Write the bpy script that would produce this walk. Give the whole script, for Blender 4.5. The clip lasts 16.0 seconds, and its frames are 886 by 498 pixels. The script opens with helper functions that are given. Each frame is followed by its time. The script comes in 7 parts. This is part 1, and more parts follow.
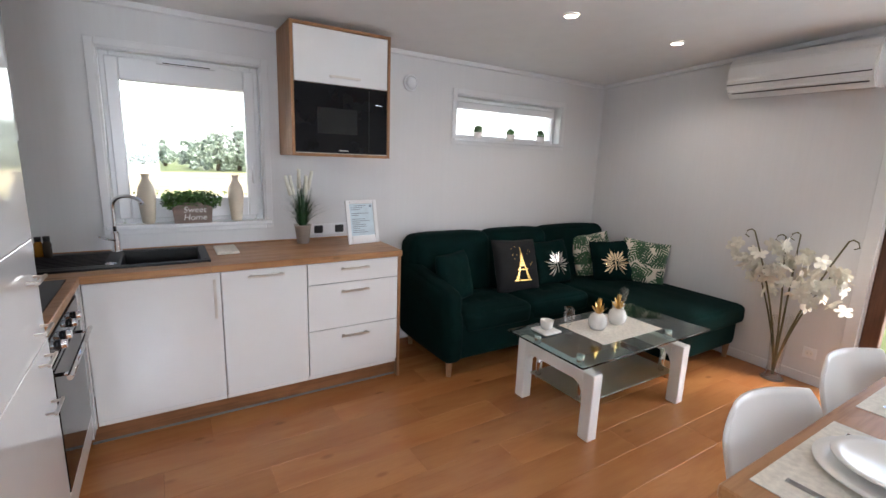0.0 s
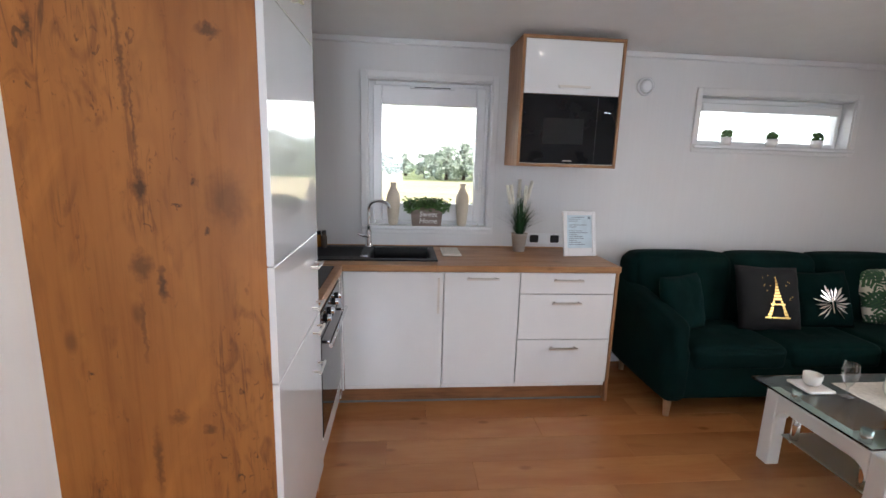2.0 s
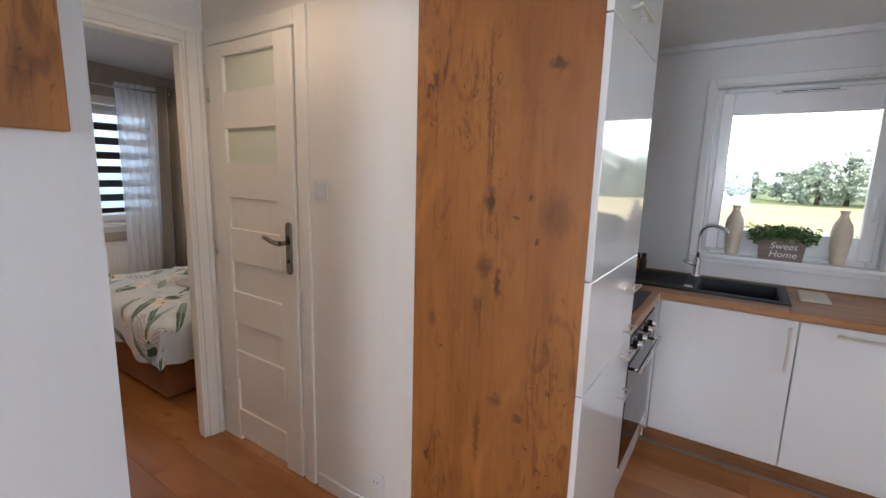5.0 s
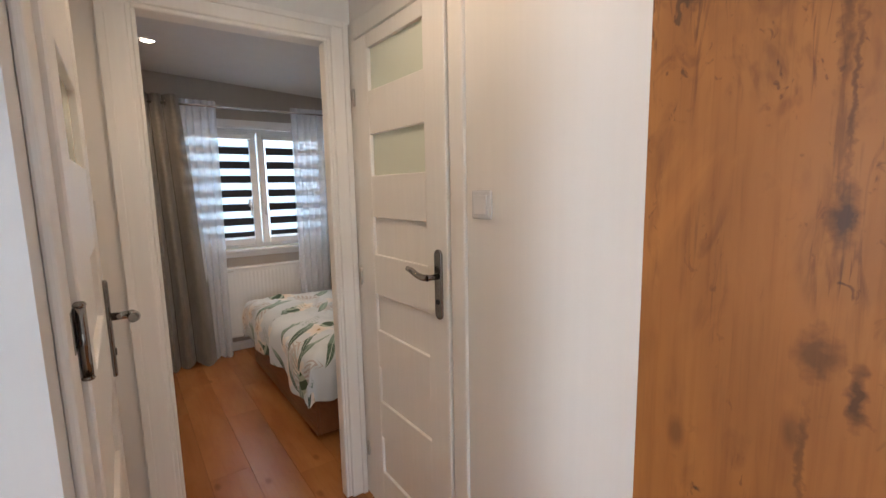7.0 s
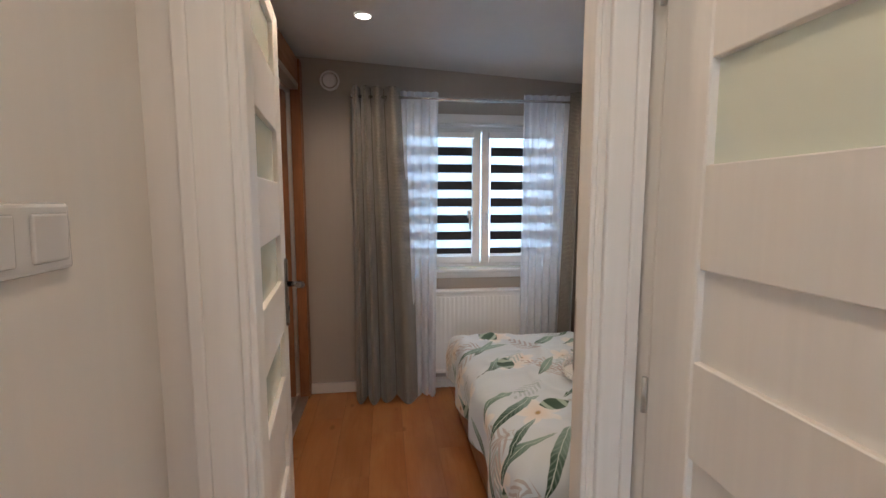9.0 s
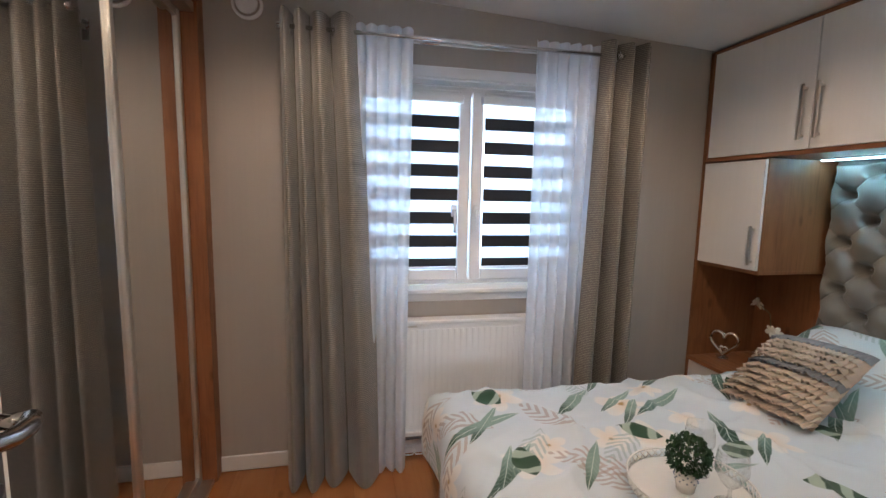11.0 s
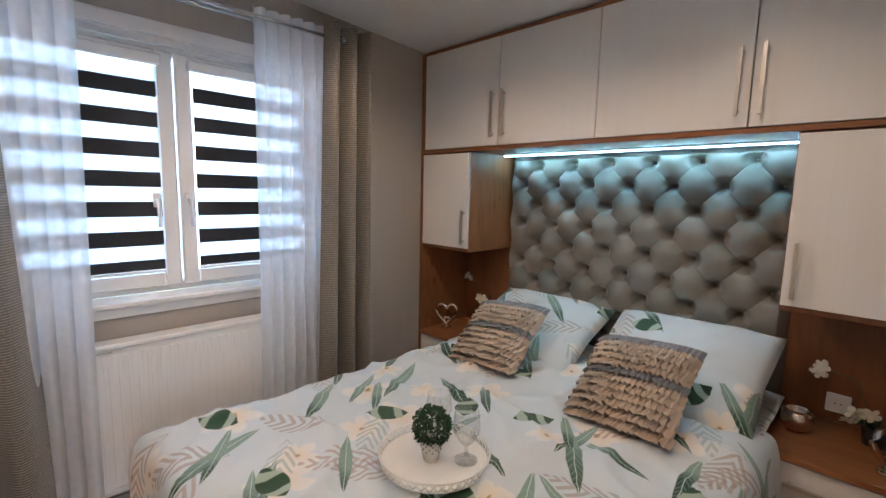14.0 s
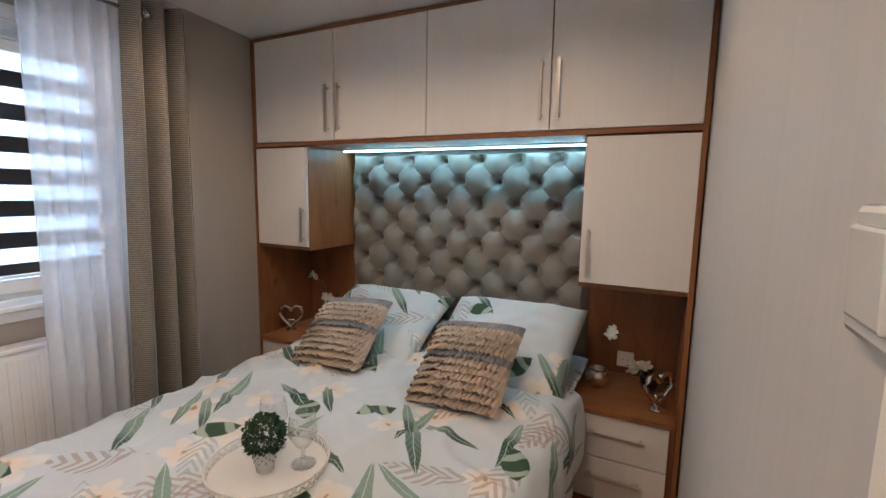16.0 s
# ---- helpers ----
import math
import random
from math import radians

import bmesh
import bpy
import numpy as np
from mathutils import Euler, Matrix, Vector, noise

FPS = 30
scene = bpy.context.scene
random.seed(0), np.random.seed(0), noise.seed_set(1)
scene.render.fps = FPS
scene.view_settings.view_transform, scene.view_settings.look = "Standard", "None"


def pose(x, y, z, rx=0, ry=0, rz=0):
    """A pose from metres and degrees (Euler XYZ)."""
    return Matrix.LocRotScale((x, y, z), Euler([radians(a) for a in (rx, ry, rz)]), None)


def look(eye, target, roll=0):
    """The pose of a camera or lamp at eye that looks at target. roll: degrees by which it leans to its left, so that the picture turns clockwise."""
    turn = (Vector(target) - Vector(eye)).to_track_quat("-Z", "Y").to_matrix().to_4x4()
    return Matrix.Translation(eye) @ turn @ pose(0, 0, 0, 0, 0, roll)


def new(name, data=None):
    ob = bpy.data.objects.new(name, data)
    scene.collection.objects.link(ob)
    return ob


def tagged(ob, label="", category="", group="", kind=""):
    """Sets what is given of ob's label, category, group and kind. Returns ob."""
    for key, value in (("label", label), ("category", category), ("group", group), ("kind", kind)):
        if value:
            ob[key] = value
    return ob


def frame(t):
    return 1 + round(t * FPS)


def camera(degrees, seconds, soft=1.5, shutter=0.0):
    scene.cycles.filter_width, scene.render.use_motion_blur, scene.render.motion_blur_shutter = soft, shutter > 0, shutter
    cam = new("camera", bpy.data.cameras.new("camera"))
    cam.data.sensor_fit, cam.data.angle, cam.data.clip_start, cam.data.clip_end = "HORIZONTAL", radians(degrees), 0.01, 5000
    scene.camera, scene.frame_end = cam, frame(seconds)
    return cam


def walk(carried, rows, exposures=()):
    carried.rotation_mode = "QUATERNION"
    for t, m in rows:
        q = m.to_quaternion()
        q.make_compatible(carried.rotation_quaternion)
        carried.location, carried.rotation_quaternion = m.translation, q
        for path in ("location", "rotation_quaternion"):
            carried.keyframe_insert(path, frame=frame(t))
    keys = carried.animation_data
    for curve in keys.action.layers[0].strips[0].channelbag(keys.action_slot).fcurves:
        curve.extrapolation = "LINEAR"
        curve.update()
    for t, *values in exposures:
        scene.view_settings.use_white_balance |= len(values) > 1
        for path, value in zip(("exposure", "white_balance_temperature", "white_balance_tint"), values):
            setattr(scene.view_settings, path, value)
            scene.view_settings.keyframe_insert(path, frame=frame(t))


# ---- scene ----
cam = camera(89.3, 16.0)
EXPOSURES = [(0.0, 2.06, 6400, 16), (3.0, 1.83, 6350, 17), (4.0, 1.83, 6350, 17), (4.7, 1.68, 6250, 16), (6.8, 2.0, 6450, 15), (8.0, 1.95, 6200, 14), (9.2, 2.0, 6000, 14), (11.3, 2.42, 5850, 14), (14.0, 2.4, 5920, 15), (16.0, 2.4, 6080, 16)]
PATH = [
    (0, (0.082, 0.403, 1.46), (1.123, 2.065, 1.069), 2.1),
    (0.5, (0.066, 0.418, 1.47), (0.91, 2.187, 1.074), 2.0),
    (1, (0.062, 0.427, 1.468), (0.691, 2.285, 1.077), 2.0),
    (1.5, (0.055, 0.446, 1.458), (0.475, 2.364, 1.077), 2.0),
    (2, (0.056, 0.445, 1.458), (0.24, 2.4, 1.08), 1.7),
    (2.5, (0.057, 0.442, 1.46), (-0.015, 2.405, 1.083), 1.5),
    (3, (0.056, 0.441, 1.46), (-0.272, 2.378, 1.083), 1.1),
    (3.5, (0.058, 0.436, 1.462), (-0.505, 2.319, 1.087), 1.0),
    (4, (0.058, 0.433, 1.462), (-0.708, 2.244, 1.093), 1.3),
    (4.5, (0.061, 0.421, 1.463), (-0.893, 2.142, 1.105), 1.5),
    (4.7, (0.06, 0.42, 1.461), (-0.962, 2.103, 1.113), 1.5),
    (6.8, (-0.343, 0.763, 1.428), (-1.87, 2.024, 1.151), -0.4),
    (7, (-0.419, 0.836, 1.425), (-2.032, 1.987, 1.154), -1.1),
    (7.5, (-0.618, 0.989, 1.426), (-2.431, 1.795, 1.174), -0.8),
    (8, (-0.862, 1.054, 1.422), (-2.764, 1.624, 1.182), -0.4),
    (8.5, (-1.134, 1.095, 1.428), (-3.078, 1.51, 1.206), -0.6),
    (9, (-1.414, 1.17, 1.423), (-3.386, 1.422, 1.207), -0.0),
    (9.2, (-1.512, 1.195, 1.422), (-3.491, 1.389, 1.203), 0.5),
    (11.3, (-2.471, 1.254, 1.396), (-4.403, 1.717, 1.167), 1.5),
    (11.5, (-2.491, 1.272, 1.385), (-4.416, 1.769, 1.168), 1.8),
    (12, (-2.552, 1.255, 1.379), (-4.41, 1.967, 1.179), 1.8),
    (12.5, (-2.569, 1.249, 1.381), (-4.312, 2.207, 1.171), 1.7),
    (13, (-2.557, 1.266, 1.385), (-4.196, 2.389, 1.156), 1.8),
    (13.5, (-2.546, 1.272, 1.38), (-4.06, 2.557, 1.135), 1.6),
    (14, (-2.517, 1.292, 1.385), (-3.915, 2.7, 1.13), 1.3),
    (14.5, (-2.495, 1.307, 1.382), (-3.762, 2.834, 1.127), 1.2),
    (15, (-2.46, 1.325, 1.39), (-3.591, 2.953, 1.127), 1.1),
    (15.5, (-2.448, 1.332, 1.379), (-3.451, 3.044, 1.128), 1.0),
    (16, (-2.447, 1.333, 1.379), (-3.334, 3.108, 1.124), 1.0),
]
walk(cam, [(t, look(eye, target, roll)) for t, eye, target, roll in PATH], EXPOSURES)

# ---- world and light ----
world = bpy.data.worlds.new("sky")
scene.world = world
world.use_nodes = True
wn, wl = world.node_tree.nodes, world.node_tree.links
sky = wn.new("ShaderNodeTexSky")
sky.sky_type, sky.sun_disc = "NISHITA", False
sky.sun_elevation, sky.sun_rotation = radians(48), radians(150)
sky.air_density, sky.dust_density, sky.ozone_density = 1.0, 4.0, 1.0
wl.new(sky.outputs["Color"], wn["Background"].inputs["Color"])
wn["Background"].inputs["Strength"].default_value = 0.15


def lamp(name, kind, m, energy, color=(1, 1, 1), **settings):
    data = bpy.data.lights.new(name, kind)
    data.energy, data.color = energy, color
    for key, value in settings.items():
        if key == "size":
            data.shape, data.size, data.size_y = "RECTANGLE", value[0], value[1]
        elif key == "angle":
            data.angle = value
        elif key == "radius":
            data.shadow_soft_size = value
        elif key == "cone":
            data.spot_size, data.spot_blend = radians(value), 0.6
    ob = new(name, data)
    ob.matrix_world = m
    return ob


lamp("sun", "SUN", look((0, 0, 0), (-0.35, 0.65, -0.8)), 1.2, (1.0, 0.95, 0.88), angle=radians(12))
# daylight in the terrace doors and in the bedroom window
lamp("terrace_daylight", "AREA", look((4.35, 0.0, 1.15), (0, 0.3, 0.9)), 13.5, (0.74, 0.88, 1.0), size=(2.1, 2.0))
# fill lamp for the hall walls, outside an added, unseen south window
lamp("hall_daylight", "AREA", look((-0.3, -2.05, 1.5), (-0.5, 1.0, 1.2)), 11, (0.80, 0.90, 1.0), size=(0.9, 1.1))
lamp("bedroom_daylight", "AREA", look((-5.15, 1.89, 1.5), (-3.0, 1.89, 1.3)), 13, (0.55, 0.80, 1.0), size=(1.5, 1.2))


# ---- mesh helpers ----
def box(bm, x0, y0, z0, x1, y1, z1, bevel=0.0, seg=1):
    v = [bm.verts.new((x, y, z)) for z in (z0, z1) for y in (y0, y1) for x in (x0, x1)]
    f = [bm.faces.new([v[i] for i in q]) for q in ((0, 2, 3, 1), (4, 5, 7, 6), (0, 1, 5, 4), (2, 6, 7, 3), (0, 4, 6, 2), (1, 3, 7, 5))]
    if bevel:
        edges = {e for face in f for e in face.edges}
        bmesh.ops.bevel(bm, geom=list(edges), offset=bevel, segments=seg, affect="EDGES", profile=0.5)
    return v


def lathe(bm, profile, at=(0, 0, 0), seg=24, closed=False):
    """Spin (radius, height) pairs about z."""
    rings = []
    for r, h in profile:
        if r < 1e-5:
            rings.append([bm.verts.new((at[0], at[1], at[2] + h))])
        else:
            rings.append([bm.verts.new((at[0] + r * math.cos(2 * math.pi * k / seg), at[1] + r * math.sin(2 * math.pi * k / seg), at[2] + h)) for k in range(seg)])
    for a, b in zip(rings, rings[1:]):
        for k in range(seg):
            q = [a[k % len(a)], a[(k + 1) % len(a)], b[(k + 1) % len(b)], b[k % len(b)]]
            q = list(dict.fromkeys(q))
            if len(q) > 2:
                f = bm.faces.new(q)
                f.smooth = True
    return rings


def cylinder(bm, a, b, r, seg=16, r2=None):
    """A capped rod from a to b."""
    a, b = Vector(a), Vector(b)
    turn = (b - a).to_track_quat("Z", "Y").to_matrix()
    rings = []
    for p, rr in ((a, r), (b, r if r2 is None else r2)):
        rings.append([bm.verts.new(p + turn @ Vector((rr * math.cos(2 * math.pi * k / seg), rr * math.sin(2 * math.pi * k / seg), 0))) for k in range(seg)])
    for k in range(seg):
        f = bm.faces.new([rings[0][k], rings[0][(k + 1) % seg], rings[1][(k + 1) % seg], rings[1][k]])
        f.smooth = True
    bm.faces.new(rings[0][::-1])
    bm.faces.new(rings[1])


def tube(bm, pts, r, seg=8, taper=1.0):
    pts = [Vector(p) for p in pts]
    rings = []
    up = Vector((0.13, 0.07, 0.99))
    for i, p in enumerate(pts):
        d = (pts[min(i + 1, len(pts) - 1)] - pts[max(i - 1, 0)]).normalized()
        side = d.cross(up)
        side = side.normalized() if side.length > 1e-3 else Vector((1, 0, 0))
        other = side.cross(d)
        rr = r * (1 + (taper - 1) * i / (len(pts) - 1))
        rings.append([bm.verts.new(p + rr * (math.cos(2 * math.pi * k / seg) * side + math.sin(2 * math.pi * k / seg) * other)) for k in range(seg)])
    for a, b in zip(rings, rings[1:]):
        for k in range(seg):
            f = bm.faces.new([a[k], a[(k + 1) % seg], b[(k + 1) % seg], b[k]])
            f.smooth = True
    bm.faces.new(rings[0][::-1])
    bm.faces.new(rings[-1])


def soft_box(bm, cx, cy, cz, sx, sy, sz, r=0.05, bulge=0.0, n=10, dimples=()):
    """An upholstered block: rounded edges, faces bulged, pulled in at dimples (x, y, z, depth, radius)."""
    half, made = Vector((sx / 2, sy / 2, sz / 2)), {}

    def vert(p):
        key = tuple(round(c, 5) for c in p)
        if key not in made:
            q = Vector([c * h for c, h in zip(p, half)])
            core = Vector([max(-h + r, min(h - r, c)) for c, h in zip(q, half)])
            d = q - core
            if d.length > 1e-6:
                q = core + d.normalized() * r
            for i in range(3):
                a, b = (i + 1) % 3, (i + 2) % 3
                if abs(p[i]) > 0.999:
                    q[i] += math.copysign(bulge * (1 - p[a] ** 4) * (1 - p[b] ** 4), p[i])
            q += Vector((cx, cy, cz))
            for x, y, z, depth, rad in dimples:
                off = q - Vector((x, y, z))
                w = math.exp(-(off.length / rad) ** 2)
                q += (Vector((cx, cy, cz)) - q).normalized() * depth * w
            made[key] = bm.verts.new(q)
        return made[key]

    steps = [math.copysign(1 - (1 - abs(s)) ** 1.6, s) for s in np.linspace(-1, 1, n + 1)]
    for i in range(3):
        a, b = (i + 1) % 3, (i + 2) % 3
        for sgn in (-1, 1):
            for u0, u1 in zip(steps, steps[1:]):
                for w0, w1 in zip(steps, steps[1:]):
                    quad = []
                    for u, w in ((u0, w0), (u1, w0), (u1, w1), (u0, w1)):
                        p = [0, 0, 0]
                        p[i], p[a], p[b] = sgn, u, w
                        quad.append(vert(p))
                    f = bm.faces.new(quad if sgn > 0 else quad[::-1])
                    f.smooth = True


def sheet(bm, nu, nv, fn, uv=None, flip=False):
    """A grid of nu x nv quads with corners at fn(u, v); uv: what goes into the UV map."""
    grid = [[bm.verts.new(fn(i / nu, j / nv)) for j in range(nv + 1)] for i in range(nu + 1)]
    layer = bm.loops.layers.uv.verify() if uv else None
    for i in range(nu):
        for j in range(nv):
            corner = [(i, j), (i + 1, j), (i + 1, j + 1), (i, j + 1)]
            if flip:
                corner = corner[::-1]
            f = bm.faces.new([grid[a][b] for a, b in corner])
            f.smooth = True
            if uv:
                for loop, (a, b) in zip(f.loops, corner):
                    loop[layer].uv = uv(a / nu, b / nv)
    return grid


def finish(bm, name, material):
    bmesh.ops.recalc_face_normals(bm, faces=bm.faces)
    me = bpy.data.meshes.new(name)
    bm.to_mesh(me)
    bm.free()
    me.materials.append(material)
    return me


def part(name, bm, material, parent=None, label=""):
    ob = new(name, finish(bm, name, material))
    if parent:
        ob.parent = parent
        ob.matrix_parent_inverse = parent.matrix_world.inverted()
    if label:
        ob["label"] = label
    return ob


def boxes(name, material, parent, *sizes, bevel=0.0, label="", seg=1):
    bm = bmesh.new()
    for s in sizes:
        box(bm, *s, bevel=bevel, seg=seg)
    return part(name, bm, material, parent, label)


def thing(name, at, label, category, group="", kind=""):
    ob = new(name)
    ob.empty_display_size = 0.05
    ob.matrix_world = Matrix.Translation(at)
    bpy.context.view_layer.update()
    return tagged(ob, label, category, group, kind)


def structure(name, bm, material, label, category):
    return tagged(part(name, bm, material), label, category, kind="structure")


def B():
    return bmesh.new()


# ---- materials ----
def material(name):
    m = bpy.data.materials.new(name)
    m.use_nodes = True
    return m, m.node_tree.nodes, m.node_tree.links, m.node_tree.nodes["Principled BSDF"]


def plain(name, color, rough=0.5, metal=0.0, vary=0.06, scale=(8, 8, 8), bump=0.0, bump_scale=60, coat=0.0, sheen=0.0, stretch=(1, 1, 1), wear=0.0, trans=0.0):
    m, n, l, p = material(name)
    tc = n.new("ShaderNodeTexCoord")
    mp = n.new("ShaderNodeMapping")
    mp.inputs["Scale"].default_value = [a * b for a, b in zip(scale, stretch)]
    l.new(tc.outputs["Object"], mp.inputs["Vector"])
    nz = n.new("ShaderNodeTexNoise")
    nz.inputs["Scale"].default_value, nz.inputs["Detail"].default_value = 1.0, 5
    l.new(mp.outputs["Vector"], nz.inputs["Vector"])
    r = n.new("ShaderNodeValToRGB")
    r.color_ramp.elements[0].position, r.color_ramp.elements[1].position = 0.3, 0.7
    r.color_ramp.elements[0].color = (*[c * (1 - vary) for c in color], 1)
    r.color_ramp.elements[1].color = (*[min(1, c * (1 + vary)) for c in color], 1)
    l.new(nz.outputs["Fac"], r.inputs["Fac"])
    l.new(r.outputs["Color"], p.inputs["Base Color"])
    mr = n.new("ShaderNodeMapRange")
    mr.inputs["To Min"].default_value, mr.inputs["To Max"].default_value = max(0.02, rough - 0.04 - wear), rough + 0.04 + wear
    l.new(nz.outputs["Fac"], mr.inputs["Value"])
    l.new(mr.outputs["Result"], p.inputs["Roughness"])
    p.inputs["Metallic"].default_value = metal
    p.inputs["Coat Weight"].default_value = coat
    p.inputs["Coat Roughness"].default_value = 0.04
    p.inputs["Sheen Weight"].default_value = sheen
    p.inputs["Transmission Weight"].default_value = trans
    if bump:
        mp2 = n.new("ShaderNodeMapping")
        mp2.inputs["Scale"].default_value = [bump_scale * s for s in stretch]
        l.new(tc.outputs["Object"], mp2.inputs["Vector"])
        nb = n.new("ShaderNodeTexNoise")
        nb.inputs["Scale"].default_value, nb.inputs["Detail"].default_value = 1.0, 4
        l.new(mp2.outputs["Vector"], nb.inputs["Vector"])
        bp = n.new("ShaderNodeBump")
        bp.inputs["Strength"].default_value, bp.inputs["Distance"].default_value = bump, 0.002
        l.new(nb.outputs["Fac"], bp.inputs["Height"])
        l.new(bp.outputs["Normal"], p.inputs["Normal"])
    return m


def wood(name, dark, mid, light, axis, rough=0.4, knots=0.0, grain=1.0, per_object=False, coat=0.0, crack=0.0, spots=(), relief=0.18):
    """Boards: streaks along an axis, broad tone, dark knots and cracks."""
    m, n, l, p = material(name)
    tc = n.new("ShaderNodeTexCoord")
    src = tc.outputs["Object"]
    if per_object:
        info = n.new("ShaderNodeObjectInfo")
        off = n.new("ShaderNodeVectorMath")
        off.operation = "MULTIPLY_ADD"
        comb = n.new("ShaderNodeCombineXYZ")
        for k in ("X", "Y", "Z"):
            l.new(info.outputs["Random"], comb.inputs[k])
        off.inputs[1].default_value = (37.0, 19.0, 11.0)
        l.new(comb.outputs["Vector"], off.inputs[0])
        l.new(src, off.inputs[2])
        src = off.outputs["Vector"]

    def noise_at(scale, detail, distortion=0.0):
        mp = n.new("ShaderNodeMapping")
        mp.inputs["Scale"].default_value = scale
        l.new(src, mp.inputs["Vector"])
        t = n.new("ShaderNodeTexNoise")
        t.inputs["Scale"].default_value, t.inputs["Detail"].default_value, t.inputs["Distortion"].default_value = 1.0, detail, distortion
        l.new(mp.outputs["Vector"], t.inputs["Vector"])
        return t.outputs["Fac"]

    def axes(along, across):
        s = [across] * 3
        s[axis] = along
        return s

    def mix(a, b, fac, mode="MIX"):
        x = n.new("ShaderNodeMix")
        x.data_type, x.blend_type = "RGBA", mode
        for socket, value in ((x.inputs["Factor"], fac), (x.inputs["A"], a), (x.inputs["B"], b)):
            if isinstance(value, (tuple, float)):
                socket.default_value = value
            else:
                l.new(value, socket)
        return x.outputs["Result"]

    def ramp(fac, a, b, lo=0.0, hi=1.0):
        x = n.new("ShaderNodeMapRange")
        x.inputs["From Min"].default_value, x.inputs["From Max"].default_value = a, b
        x.inputs["To Min"].default_value, x.inputs["To Max"].default_value = lo, hi
        l.new(fac, x.inputs["Value"])
        return x.outputs["Result"]

    broad = noise_at(axes(1.2, 5.0), 3, 0.6)
    streak = noise_at(axes(3.0, 70.0), 4, 0.3)
    c = mix((*mid, 1), (*light, 1), ramp(broad, 0.35, 0.65))
    c = mix(c, (*dark, 1), ramp(streak, 0.52, 0.75, 0, 0.55 * grain))
    fibre = noise_at(axes(7.0, 190.0), 5, 0.2)
    c = mix(c, (*[k * 0.6 for k in dark], 1), ramp(fibre, 0.56, 0.80, 0, 0.5 * grain))
    cloud = noise_at(axes(4.5, 15.0), 6, 0.8)
    c = mix(c, (*dark, 1), ramp(cloud, 0.48, 0.75, 0, 0.55 * grain))
    if knots:
        mp = n.new("ShaderNodeMapping")
        mp.inputs["Scale"].default_value = axes(3.2, 6.5)
        l.new(src, mp.inputs["Vector"])
        vo = n.new("ShaderNodeTexVoronoi")
        vo.inputs["Scale"].default_value = 1.0
        l.new(mp.outputs["Vector"], vo.inputs["Vector"])
        c = mix(c, (*[k * 0.25 for k in dark], 1), ramp(vo.outputs["Distance"], 0.13, 0.05, 0, knots))
        blot = noise_at(axes(1.6, 4.0), 6, 1.2)
        c = mix(c, (*[k * 0.55 for k in dark], 1), ramp(blot, 0.58, 0.78, 0, 0.7 * knots))
    if crack:
        patch = ramp(noise_at(axes(1.5, 4.0), 3, 0.8), 0.46, 0.60)

        def only(fac):
            x = n.new("ShaderNodeMath")
            x.operation = "MULTIPLY"
            l.new(fac, x.inputs[0])
            l.new(patch, x.inputs[1])
            return x.outputs[0]

        tone_ = noise_at(axes(2.2, 6.0), 5, 1.4)
        c = mix(c, (*[k * 1.25 for k in light], 1), ramp(tone_, 0.56, 0.72, 0, 0.55))
        c = mix(c, (*[k * 0.8 for k in dark], 1), only(ramp(noise_at(axes(5.0, 14.0), 7, 2.2), 0.52, 0.70, 0, 0.65)))
        line = noise_at(axes(1.4, 18.0), 8, 2.2)
        c = mix(c, (*[k * 0.35 for k in dark], 1), only(ramp(line, 0.62, 0.69, 0, crack * 0.7)))
        fine = noise_at(axes(7.0, 62.0), 9, 1.2)
        c = mix(c, (*[k * 0.5 for k in dark], 1), only(ramp(fine, 0.59, 0.69, 0, crack * 0.6)))
        speck = noise_at(axes(30.0, 50.0), 6, 1.0)
        c = mix(c, (*[k * 0.35 for k in dark], 1), only(ramp(speck, 0.62, 0.70, 0, crack * 0.8)))
    if spots:
        warp = n.new("ShaderNodeTexNoise")
        warp.inputs["Scale"].default_value, warp.inputs["Detail"].default_value = 60, 9
        l.new(tc.outputs["Object"], warp.inputs["Vector"])
        move = n.new("ShaderNodeVectorMath")
        move.operation = "MULTIPLY_ADD"
        move.inputs[1].default_value = (0.030, 0.0, 0.060)
        l.new(warp.outputs["Color"], move.inputs[0])
        l.new(tc.outputs["Object"], move.inputs[2])
        for sx, sz, wide, tall, deep in spots:
            sub = n.new("ShaderNodeVectorMath")
            sub.operation = "SUBTRACT"
            l.new(move.outputs[0], sub.inputs[0])
            sub.inputs[1].default_value = (sx + 0.015, 0, sz + 0.030)
            mul = n.new("ShaderNodeVectorMath")
            mul.operation = "MULTIPLY"
            l.new(sub.outputs[0], mul.inputs[0])
            mul.inputs[1].default_value = (1 / wide, 0, 1 / tall)
            size = n.new("ShaderNodeVectorMath")
            size.operation = "LENGTH"
            l.new(mul.outputs[0], size.inputs[0])
            c = mix(c, (*[k * 0.35 for k in dark], 1), ramp(size.outputs["Value"], 1.2, 0.35, 0, deep))
    if per_object:
        tone = n.new("ShaderNodeHueSaturation")
        l.new(ramp(info.outputs["Random"], 0, 1, 0.86, 1.12), tone.inputs["Value"])
        l.new(c, tone.inputs["Color"])
        c = tone.outputs["Color"]
    l.new(c, p.inputs["Base Color"])
    gloss = min(1.0, relief / 0.18)
    l.new(ramp(streak, 0.3, 0.7, rough - 0.05 * gloss, rough + 0.1 * gloss), p.inputs["Roughness"])
    p.inputs["Coat Weight"].default_value = coat
    bp = n.new("ShaderNodeBump")
    bp.inputs["Strength"].default_value, bp.inputs["Distance"].default_value = relief, 0.001
